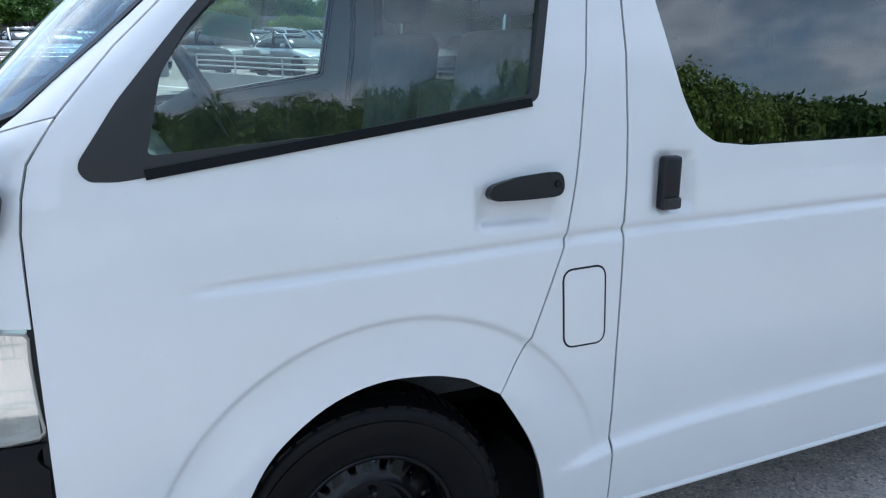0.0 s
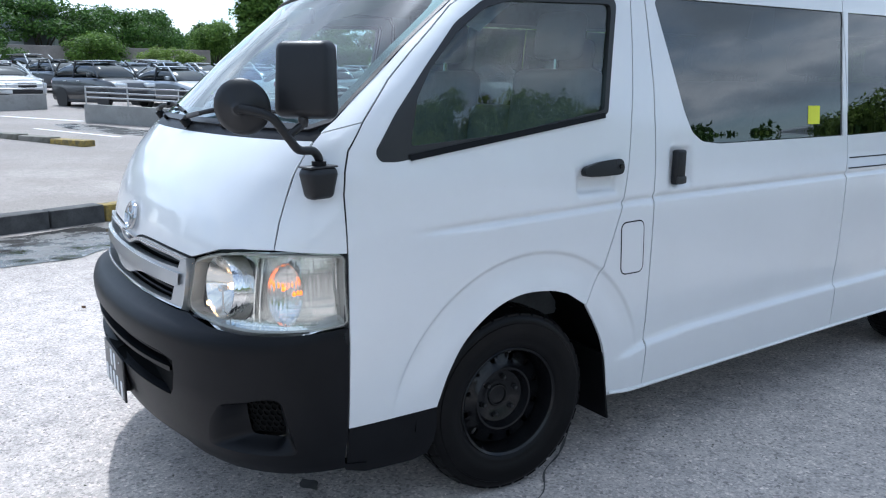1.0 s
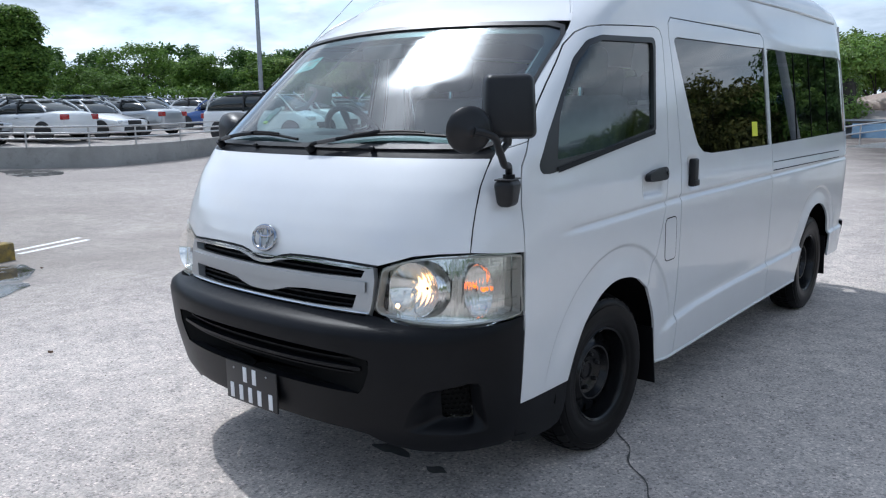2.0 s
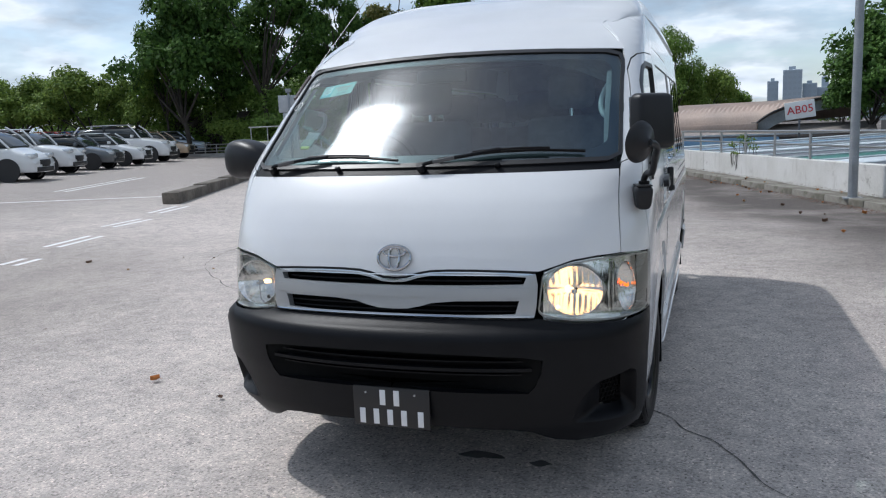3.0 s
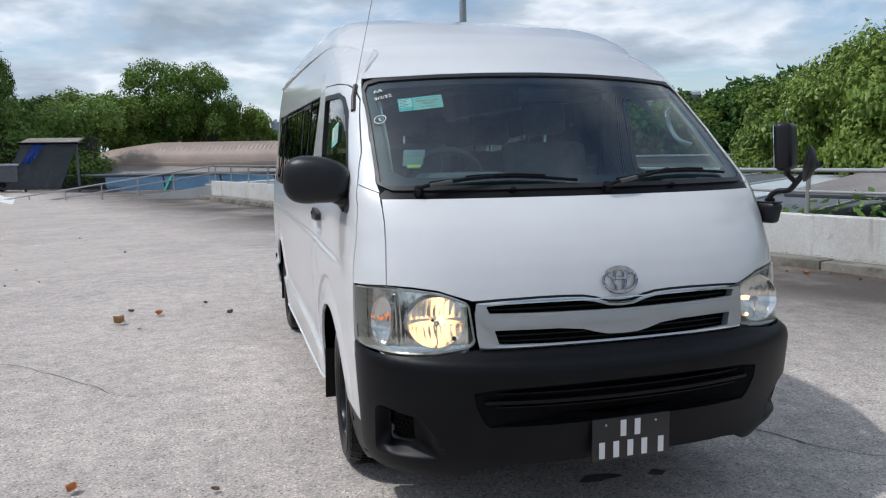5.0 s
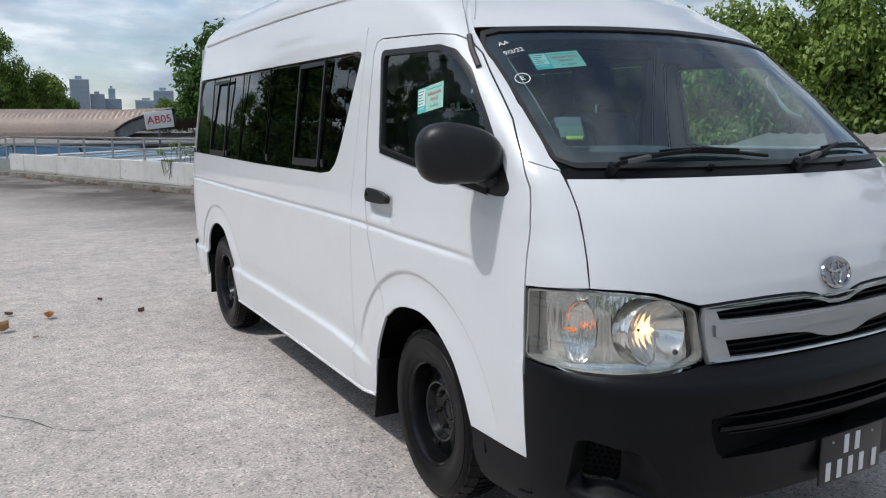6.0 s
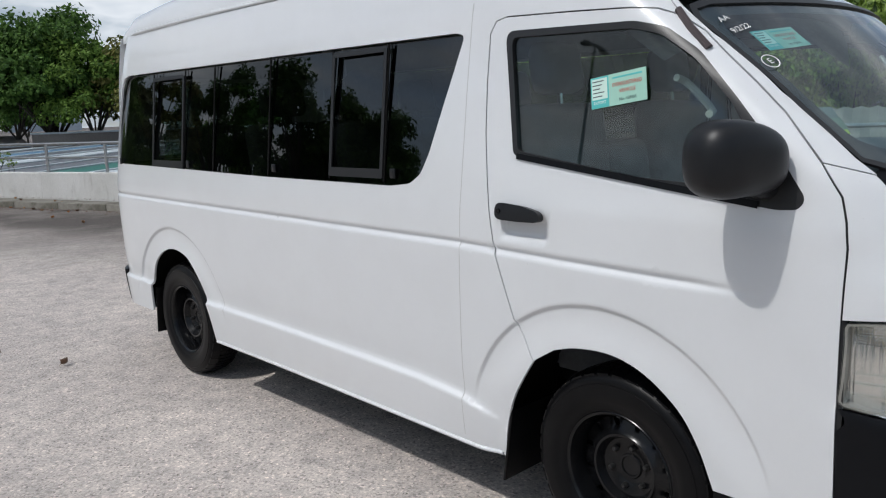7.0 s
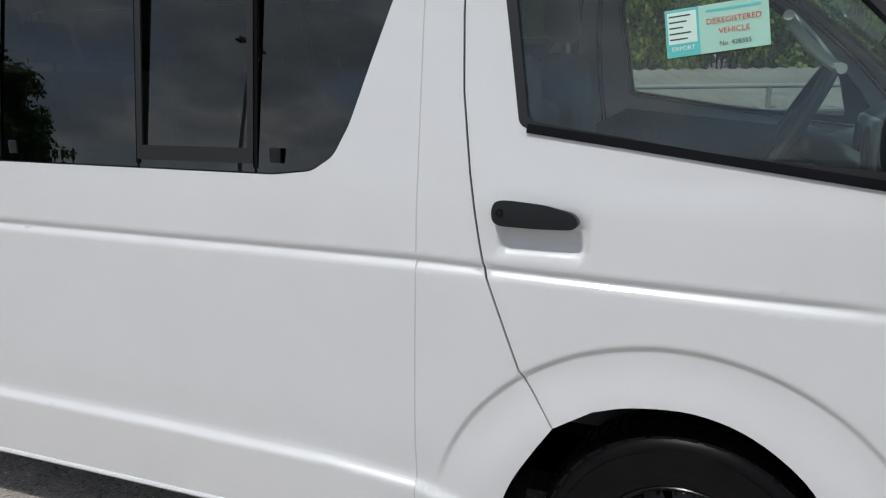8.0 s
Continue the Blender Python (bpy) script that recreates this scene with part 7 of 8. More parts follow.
    grow((("near", -41.0, 30, .62, 5.9), ("near_light", -44.6, 27, .58, 7.6), ("near", -48.5, 25, .60, 9.8), ("near_light", -53, 25, .62, 10.6), ("near", -58, 26, .62, 10.8), ("near", -63.5, 25, .6, 10.2), ("near_light", -69, 25, .6, 10.0),
          ("near", -74, 26, .62, 9.8), ("near", -79.5, 26, .6, 9.9), ("near_light", -85, 27, .64, 10.1), ("near", -91, 27, .64, 9.6), ("mid", -97.5, 28, .66, 9.0), ("round", -104, 30, .7, 8.6)), (0, -.5), 1.2)
    grow([("belt", -33.5, 50, .8, 4.8), ("belt", -37, 47, .8, 5.5), ("belt", -40.5, 42, .75, 6.2)] + [("belt", -45 - 5.5 * i, 33, .68, min(9.2, 7.4 + i * .7)) for i in range(10)], (0, -.5), 1.2)
    # a belt all round the rest of the deck
    grow([("belt", 120 + i * 6.0, 44 + 9 * R.random(), .7 + .25 * R.random(), 5.2 + 2.2 * R.random()) for i in range(23)], (0, 0))


def hedge(name, pts, height, depth, count, size, leaf, label, seed, z0=None):
    """A bank of dense leaves over a dark solid core."""
    h = thing(name, label, "hedge")
    clumps = []
    rng = random.Random(seed)
    core = bmesh.new()
    for p, q in zip(pts, pts[1:]):
        p, q = Vector(p), Vector(q)
        n = max(2, int((q - p).length / 1.6))
        for i in range(n):
            c = p.lerp(q, (i + .5) / n)
            g = lie(c.x, c.y) if z0 is None else z0
            hh = height * (.82 + .3 * rng.random())
            for k in range(3):
                clumps.append(((c.x + rng.uniform(-.5, .5) * depth, c.y + rng.uniform(-.5, .5) * depth, g + hh * (.14 + .33 * k)), (1.25 + .5 * rng.random(), 1.25 + .5 * rng.random(), hh * .30)))
            add_box(core, (c.x - .8, c.y - .35 * depth, g - .3), (c.x + .8, c.y + .35 * depth, g + hh * .62), .3, 1)
    part("hedge_core", core, BARK, h)
    ob = part("foliage", leaves(name, clumps, count, size, seed), leaf, h)
    ob["kind"] = "stuff"
    return h


build_trees()
hedge("ivy_bank", [(-38, 47), (-28, 46.3), (-21.5, 45.2), (-14, 45.6), (-8, 47)], 4.5, 2.2, 80000, .125, LEAF_IVY, "tall bank covered in green creeper behind the ramp", 3)
for _x, _y, _w, _h, _leaf, _seed in ((-17.3, 39.8, 1.6, 3.3, LEAF_LIGHT, 4), (-15.4, 40.6, 2.6, 2.7, LEAF_LIGHT, 5), (-25.6, 42.6, 1.8, 2.6, LEAF_IVY, 9), (-28.5, 42.8, 2.0, 2.2, LEAF_LIGHT, 10)):
    hedge("shrub", [(_x - _w / 2, _y), (_x + _w / 2, _y)], _h, 1.2, 6500, .115, _leaf, "bright green shrub at the foot of the bank", _seed)
hedge("far_scrub", [(-62, 34), (-52, 48), (-42, 58), (-34, 60)], 2.6, 3.0, 9000, .24, LEAF_MID, "scrub along the far fence", 6)
hedge("far_scrub", [(-70, -20), (-72, 0), (-70, 16), (-64, 32)], 2.2, 3.0, 9000, .24, LEAF_DEEP, "scrub along the far fence", 7)
hedge("far_scrub", [away(0, -.5, b, 46) for b in (-27, -33, -39, -45, -51)], 4.9, 2.4, 9000, .27, LEAF_DEEP, "tall dark scrub below the trees", 12, -1.2)
_q = [par(s, 2.2).to_2d() for s in (-15, -8, -2, 5.5)]
hedge("parapet_shrubs", [tuple(q) for q in _q], 1.75, .7, 5200, .10, LEAF_IVY, "leafy weeds just beyond the parapet", 8, -1.2)



def build_creeper():
    """A weed rooted behind the parapet, its stems hanging over the wall."""
    c = thing("creeper", "wispy green weed trailing over the parapet wall", "plant")
    rng = random.Random(31)
    clumps = []
    for i in range(9):
        s = 18.2 + i * .19
        top = rng.uniform(.72, 1.02)
        up = bend([par(s, .80, .50), par(s + rng.uniform(-.1, .1), .78, .62), par(s + rng.uniform(-.25, .25), .74, top)], 4)
        part("stem", tube_bm(up, .006, 5), BARK, c)
        clumps.append((tuple(up[-1]), (.13, .13, .10)))
    for i in range(6):
        s = 19.0 + i * .11
        low = rng.uniform(-.02, .30)
        hang = bend([par(s, .76, .55), par(s, .62, .585), par(s + rng.uniform(-.08, .08), .612, .40), par(s + rng.uniform(-.16, .1), .605, low)], 4)
        part("stem", tube_bm(hang, .007, 5), BARK, c)
        clumps.append((tuple(hang[4]), (.07, .07, .05)))
    part("foliage", leaves("foliage", clumps, 260, .035, 33, .4), LEAF_LIGHT, c)


build_creeper()

# ---- structures beyond the deck ----
ROOF_TIN = varied("roof_tin", (0.44, 0.335, 0.275), (0.36, 0.285, 0.24), 0.5, 0.6, 0.15, 12, 0.01)
ROOF_FLAT = varied("roof_flat", (0.30, 0.27, 0.245), (0.23, 0.205, 0.19), 0.4, 0.85, 0.2, 10, 0.01)
TARP_BLUE = varied("tarp_blue", (0.10, 0.225, 0.37), (0.15, 0.28, 0.42), 0.6, 0.45, 0.2, 6, 0.02)
TARP_BRIGHT = varied("tarp_bright", (0.02, 0.08, 0.42), (0.03, 0.11, 0.50), 0.8, 0.45, 0.2, 6, 0.02)
TARP_GREEN = varied("tarp_green", (0.02, 0.12, 0.10), (0.03, 0.17, 0.13), 0.8, 0.5, 0.2, 6, 0.02)
SHEET_GREY = varied("sheet_grey", (0.105, 0.115, 0.13), (0.15, 0.16, 0.175), 0.5, 0.65, 0.1, 6, 0.01, spec=0.3)
SHEET_BROWN = varied("sheet_brown", (0.30, 0.275, 0.255), (0.21, 0.19, 0.175), 0.8, 0.6, 0.2, 9, 0.01)
SHEET_WHITE = varied("sheet_white", (0.55, 0.60, 0.63), (0.45, 0.50, 0.53), 0.8, 0.5, 0.1, 6, 0.01)
# distance haze is put into the pale blue-grey of tower walls and windows
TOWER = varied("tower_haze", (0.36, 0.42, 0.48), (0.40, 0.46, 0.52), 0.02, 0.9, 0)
TOWER_DARK = material("tower_window_haze", (0.335, 0.39, 0.445), 0.7)
SIGN_WHITE = material("sign_white", (0.70, 0.71, 0.70), 0.6)
SIGN_GREY = varied("sign_grey", (0.42, 0.45, 0.47), (0.50, 0.52, 0.54), 2, 0.5, 0.1, 40, 0.002)
SIGN_RED = material("sign_red", (0.50, 0.03, 0.04), 0.6)


def build_covered_way():
    w = thing("covered_way", "covered walkway with an arched ribbed tin roof", "walkway")
    a, b = Vector((8.6, 46.0, 0)), Vector((-8.6, 51.6, 0))
    d = (b - a).normalized()
    n = Vector((-d.y, d.x, 0))
    ribs, across = 68, 14
    N = ribs * 2

    def arch(i, k, wide=3.2, lift=0.0):
        """A point of the roof: it dips at the far end, and at the near end its front edge sweeps up to the ridge."""
        t = i / N
        hip = math.sqrt(max(0, min(1, (1 - t) / .22)))
        cut = .5 * math.pi * (1 - min(1, t / .23)) ** .8
        th = cut + (math.pi - cut) * k / across
        return a.lerp(b, t) + n * math.cos(th) * wide + Vector((0, 0, 1.30 + (1.18 * (.25 + .75 * hip) + lift) * max(0.0, math.sin(th)) ** .8 + .22 * (1 - min(1, t / .23))))
    bm = bmesh.new()
    rows = [[bm.verts.new(arch(i, k, 3.2, .085 if i % 2 else 0)) for k in range(across + 1)] for i in range(N + 1)]
    for r, s in zip(rows, rows[1:]):
        for k in range(across):
            bm.faces.new((r[k], r[k + 1], s[k + 1], s[k]))
    part("arched_roof", bm, ROOF_TIN, w, "dull pink-brown ribbed tin roof")
    edge = [arch(i, 0, 3.22) for i in range(0, int(N * .26), 2)]
    part("edge_trim", tube_bm(edge, .06, 6), TRIM, w, "dark edge of the roof")
    fas = bmesh.new()
    ring = [(fas.verts.new(p + Vector((0, .25, -.12))), fas.verts.new(p + Vector((.35, .35, -.62)))) for p in edge]
    for (p, q), (r, s) in zip(ring, ring[1:]):
        fas.faces.new((p, q, s, r))
    bmesh.ops.solidify(fas, geom=fas.faces[:], thickness=.05)
    part("end_fascia", fas, SHEET_WHITE, w, "pale curved fascia below the roof edge")
    run = (b - a).length
    part("edge_beam", box_bm((4.2, -.12, .93), (run, .12, 1.30), .02), ROOF_TIN, w, m=pose(a.x + n.x * 3.2, a.y + n.y * 3.2, 0, 0, 0, math.degrees(math.atan2(d.y, d.x))))
    for t in np.linspace(.26, .98, 8):
        for s in (-1, 1):
            p = a.lerp(b, t) + n * 3.1 * s
            part("column", box_bm((p.x - .12, p.y - .12, -1.5), (p.x + .12, p.y + .12, 1.0), .01), SHEET_WHITE, w)
    sg = thing("zone_sign", "white sign with red zone letters", "sign", at=(5.55, 42.0, 1.92), rz=4)
    part("board", box_bm((-.73, -.03, -.45), (.73, .03, .45), .02), SIGN_WHITE, sg, m=pose(0, 0, 0, 0, -7, 0))
    part("lettering", text_mesh("AB05", .58, .01), SIGN_RED, sg, sharp=0, m=pose(0, -.045, 0, 90, 0, 0) @ pose(0, 0, 0, 0, 0, 7))
    part("sign_post", box_bm((-.05, .04, -3.2), (.05, .12, -.4)), SHEET_GREY, sg)


def build_low_roofs():
    r = thing("flat_roof", "long flat grey-brown roof of a lower building", "roof")
    for a, b, z0, z1, deep in (((-13.5, 45.4), (9.4, 42.9), .50, 1.20, 3), ((9.5, 43), (28, 27), .55, 1.28, 6), ((28, 27), (46, 8), .55, 1.28, 6)):
        a, b = Vector(a), Vector(b)
        d = (b - a)
        # the near one slopes up away from the deck
        bm = box_bm((0, 0, z0), (d.length, deep, z1), .03, 1)
        if deep < 4:
            for v in bm.verts:
                v.co.z -= max(0.0, 1 - v.co.y / deep) * (v.co.z > .8) * .50
        part("roof_slab", bm, ROOF_FLAT, r, m=pose(a.x, a.y, 0, 0, 0, math.degrees(math.atan2(d.y, d.x))))
        z1 -= .50 if deep < 4 else 0
        part("roof_edge", box_bm((0, -.12, z1 - .06), (d.length, .0, z1 + .03)), SHEET_WHITE, r, m=pose(a.x, a.y, 0, 0, 0, math.degrees(math.atan2(d.y, d.x))))
        part("roof_wall", box_bm((0, .3, -3), (d.length, deep - .3, z0)), SHEET_GREY, r, m=pose(a.x, a.y, 0, 0, 0, math.degrees(math.atan2(d.y, d.x))))
    # sloping sheets between parapet and roof
    aw = thing("sheet_awning", "sloping awning of grey, white and green sheets", "awning")
    for i in range(15):
        s0 = 3.5 + i * 2.1
        p, q = par(s0, 1.7, .30), par(s0 + 2.04, 1.7, .30)
        u, v = par(s0 + 3, 15.5, .62), par(s0 + 5.04, 15.5, .62)
        bm = bmesh.new()
        top = [bm.verts.new(c) for c in (p, u, v, q)]
        bot = [bm.verts.new(c.co - Vector((0, 0, .05))) for c in top]
        bm.faces.new(top)
        bm.faces.new(bot[::-1])
        for k in range(4):
            bm.faces.new((top[k], bot[k], bot[(k + 1) % 4], top[(k + 1) % 4]))
        bmesh.ops.recalc_face_normals(bm, faces=bm.faces)
        part("sheet", bm, (SHEET_GREY, SHEET_GREY, SHEET_WHITE, SHEET_GREY, TARP_BLUE, SHEET_GREY, SHEET_WHITE, TARP_GREEN)[i % 8], aw)
        seam = tube_bm([p + Vector((0, 0, .02)), u + Vector((0, 0, .02))], .035, 6)
        part("sheet_seam", seam, SHEET_WHITE, aw)
    # ribbed roof and frames close behind the parapet
    rr = thing("ribbed_roof", "grey ribbed lean-to roof behind the parapet", "roof")
    bm = bmesh.new()
    rows = []
    for i in range(121):
        s = -11.8 + i * .15
        lift = .045 if i % 2 else 0
        rows.append([bm.verts.new(par(s, 3.1, .74 + lift)), bm.verts.new(par(s, 8.6, 1.30 + lift))])
    for a, b in zip(rows, rows[1:]):
        bm.faces.new((a[0], b[0], b[1], a[1]))
    bmesh.ops.recalc_face_normals(bm, faces=bm.faces)
    part("ribbed_sheet", bm, SHEET_BROWN, rr, sharp=20)
    part("roof_gutter", tube_bm([par(-11.8, 3.05, .70), par(6.2, 3.05, .70)], .06, 8), SHEET_GREY, rr)
    for k in range(5):
        part("strut", tube_bm([par(-6.5 + k * 2.6, 2.3, -.1), par(-7.3 + k * 2.6, 3.2, .70)], .045, 6), SHEET_WHITE, rr)
        part("strut", tube_bm([par(-7.4 + k * 2.6, 2.4, .10), par(-6.2 + k * 2.6, 3.0, .62)], .035, 6), SHEET_WHITE, rr)
    # hanging tarpaulins past the ramp
    tp = thing("tarpaulins", "blue and green tarpaulins hung under a roof edge", "tarpaulin")
    for i, ma in enumerate((TARP_BLUE, TARP_BLUE, TARP_BLUE, TARP_BLUE)):
        x = 4.6 - i * 3.0
        bm = bmesh.new()
        grid = []
        for k in range(9):
            t = k / 8
            grid.append([bm.verts.new((x - 3.0 * t * .97 + .5 * h, 42.6 - 2.4 * h + .03 * math.sin(k * 2 + i), .56 - 2.3 * h)) for h in (0, .5, 1)])
        for a, b in zip(grid, grid[1:]):
            for j in range(2):
                bm.faces.new((a[j], b[j], b[j + 1], a[j + 1]))
        bmesh.ops.solidify(bm, geom=bm.faces[:], thickness=.02)
        part("tarpaulin", bm, ma, tp)
    part("tarp_seam", tube_bm([(-3.9, 42.5, .58), (-4.9, 40.3, -1.5)], .06, 6), material("seam_green", (.05, .5, .3), .5), tp)
    # bright blue sheet, site truck and striped bar at the foot of the bank
    tb = thing("blue_shelter", "low awning shelter with grey and bright blue hanging sheets", "shelter")

    def hung(name, ma, top, bottom, out, label=""):
        """A sheet hung from the awning, leaning and a little wavy: top and bottom as (x from, x to, z)."""
        g = bmesh.new()
        rows = []
        for k in range(25):
            t = k / 24
            rows.append([g.verts.new((top[0] + (top[1] - top[0]) * t + (bottom[0] + (bottom[1] - bottom[0]) * t - top[0] - (top[1] - top[0]) * t) * h,
                                      40.62 - out - .35 * h + .03 * h * math.sin(k * 1.3), top[2] + (bottom[2] - top[2]) * h + .02 * h * math.sin(k * 2.1))) for h in (0, .33, .66, 1)])
        for r, q in zip(rows, rows[1:]):
            for j in range(3):
                g.faces.new((r[j], q[j], q[j + 1], r[j + 1]))
        bmesh.ops.solidify(g, geom=g.faces[:], thickness=.015)
        part(name, g, ma, tb, label)
    bm = box_bm((-10.85, 40.55, 2.36), (-8.2, 42.4, 2.46), .02, 1)
    for v in bm.verts:
        v.co.z += .13 * (v.co.y - 40.55)
    part("awning_roof", bm, ROOF_FLAT, tb, "dull brown awning roof")
    part("awning_edge", tube_bm([(-10.95, 40.52, 2.38), (-8.2, 40.52, 2.38)], .045, 8), UNDER, tb, "dark front bar of the awning")
    hung("grey_sheet", SHEET_GREY, (-10.8, -8.25, 2.34), (-11.9, -9.1, .10), 0, "grey hanging sheet")
    hung("blue_sheet", TARP_BRIGHT, (-10.28, -9.78, 2.33), (-10.80, -10.34, 1.38), .05, "bright blue strip of sheeting")
    for x in (-10.8, -8.3):
        part("shelter_post", box_bm((x - .05, 40.66, -.5), (x + .05, 40.76, 2.4)), SHEET_GREY, tb)
    tr = thing("flatbed_truck", "small white truck with a grey cargo box", "truck", at=(-13.0, 40.9, lie(-13, 40.9)), rz=0)
    tr.scale = (.62, .62, .62)
    part("cab", box_bm((-3.4, -.9, .5), (-1.6, .9, 1.75), .18, 3), PAINT, tr)
    part("cab_window", box_bm((-3.0, -.93, 1.15), (-2.0, -.88, 1.6), .02), TRIM, tr)
    part("cargo_box", box_bm((-1.4, -1, .75), (3.2, 1, 2.05), .03), SHEET_GREY, tr)
    part("cargo_lid", box_bm((-1.5, -1.05, 2.05), (3.3, 1.05, 2.2), .03), SHEET_WHITE, tr)
    for x in (-2.6, 2.0):
        part("truck_wheel", lathe_bm([(.0005, -.95), (.3, -.95), (.38, -.9), (.38, -.7), (.0005, -.68)], 20, "y"), RUBBER, tr, m=pose(x, 0, .38))
    br = thing("striped_bar", "yellow and black striped height bar", "barrier", at=(-16.9, 36.5, 0), rz=19)
    for i in range(8):
        part("bar_stripe", box_bm((i * .70, -.06, .82), (i * .70 + .70, .06, 1.0), .01), KERB_YELLOW if i % 2 else KERB_BLACK, br)
    for x in (.1, 5.5):
        part("bar_post", box_bm((x - .06, -.05, -.2), (x + .06, .05, 1.0)), KERB_YELLOW, br, "yellow painted post")


def build_stair_corner():
    s = thing("stair_planter", "low white planter with a sign board and green stair canopy", "planter", at=(-21.2, 37.6, .25), rz=10)
    s.scale = (1.27, 1.27, 1.27)
    part("planter_wall", box_bm((-2.7, -.3, -.3), (0, 0, .90), .06, 2), WALL_PAINT, s)
    part("planter_side", box_bm((-2.7, 0, -.3), (-2.4, 3.0, .90), .06, 2), WALL_PAINT, s)
    bm = bmesh.new()
    vs = [bm.verts.new(c) for c in ((0, -.3, -.3), (1.7, -.3, -.3), (1.7, -.3, .12), (0, -.3, .90), (0, 0, -.3), (1.7, 0, -.3), (1.7, 0, .12), (0, 0, .90))]
    for f in ((0, 1, 2, 3), (7, 6, 5, 4), (3, 2, 6, 7), (1, 5, 6, 2)):
        bm.faces.new([vs[k] for k in f])
    part("sloped_wall", bm, WALL_PAINT, s)
    part("soil_turf", box_bm((-2.4, 0, .7), (-.1, 2.8, .93), .05), LEAF_LIGHT, s)
    part("rail", tube_bm([(-2.6, -.15, 1.55), (-.2, -.15, 1.55)], .03, 8), RAIL_STEEL, s)
    for x in (-2.5, -1.7, -.9, -.2):
        part("post", tube_bm([(x, -.15, .9), (x, -.15, 1.55)], .025, 6), RAIL_STEEL, s)
    part("canopy", box_bm((0, -.2, -.04), (2.7, .5, .04), .02), TARP_GREEN, s, "green sloping stair canopy", m=pose(.05, -.2, 1.50, 0, 36, 0))
    for k in range(5):
        part("canopy_bar", box_bm((.2 + k * .42, .42, -.2), (.24 + k * .42, .46, 1.55 - k * .30)), SHEET_WHITE, s)
    sb = thing("sign_board", "blank grey sign panels on a post", "sign", at=(-21.6, 36.9, .27), rz=16)
    sb.scale = (1.27, 1.27, 1.27)
    part("post", box_bm((-.045, -.2, -.3), (.045, -.12, 3.05), .01), GALVANISED, sb)
    part("upper_panel", box_bm((-.50, -.12, 2.12), (.50, -.08, 2.88), .01), SIGN_GREY, sb)
    part("lower_panel", box_bm((-.33, -.12, .45), (.30, -.08, 2.10), .01), SIGN_GREY, sb)
    part("lamp_cap", box_bm((-.12, -.26, 3.0), (.12, -.06, 3.16), .02), GALVANISED, sb)
    # fence along the far edge
    f = thing("far_fence", "long low steel fence at the edge of the deck", "fence")
    a, b = Vector((-33.0, 39.6, 0)), Vector((-22.3, 40.4, 0))
    for z in (1.30, 1.08, .88):
        part("rail", tube_bm([(a.x, a.y, z), (b.x, b.y, z)], .03, 6), RAIL_STEEL, f)
    for t in np.linspace(0, 1, 14):
        p = a.lerp(b, t)
        part("post", tube_bm([(p.x, p.y, .5), (p.x, p.y, 1.30)], .03, 6), RAIL_STEEL, f)
    part("fence_wall", box_bm((0, -.1, -.5), (10.7, .1, .74)), CONCRETE, f, m=pose(a.x, a.y, 0, 0, 0, math.degrees(math.atan2(b.y - a.y, b.x - a.x))))


def make_block(name, label, x, y, wide, deep, tall, rows, cols, ma, win, turn=0.0, z=0.0):
    t = thing(name, label, "building", "far buildings", (x, y, z), turn)
    part("wall", box_bm((-wide / 2, -deep / 2, 0), (wide / 2, deep / 2, tall), .3, 1), ma, t)
    part("roof_plant", box_bm((-wide * .2, -deep * .2, tall), (wide * .15, deep * .2, tall * 1.06)), ma, t)
    for r in range(rows):
        for c in range(cols):
            w, h = wide / cols, tall / rows
            part("window", box_bm((-wide / 2 + w * (c + .18), -deep / 2 - .15, h * (r + .3)), (-wide / 2 + w * (c + .82), -deep / 2 + .1, h * (r + .78))), win, t)
    return t


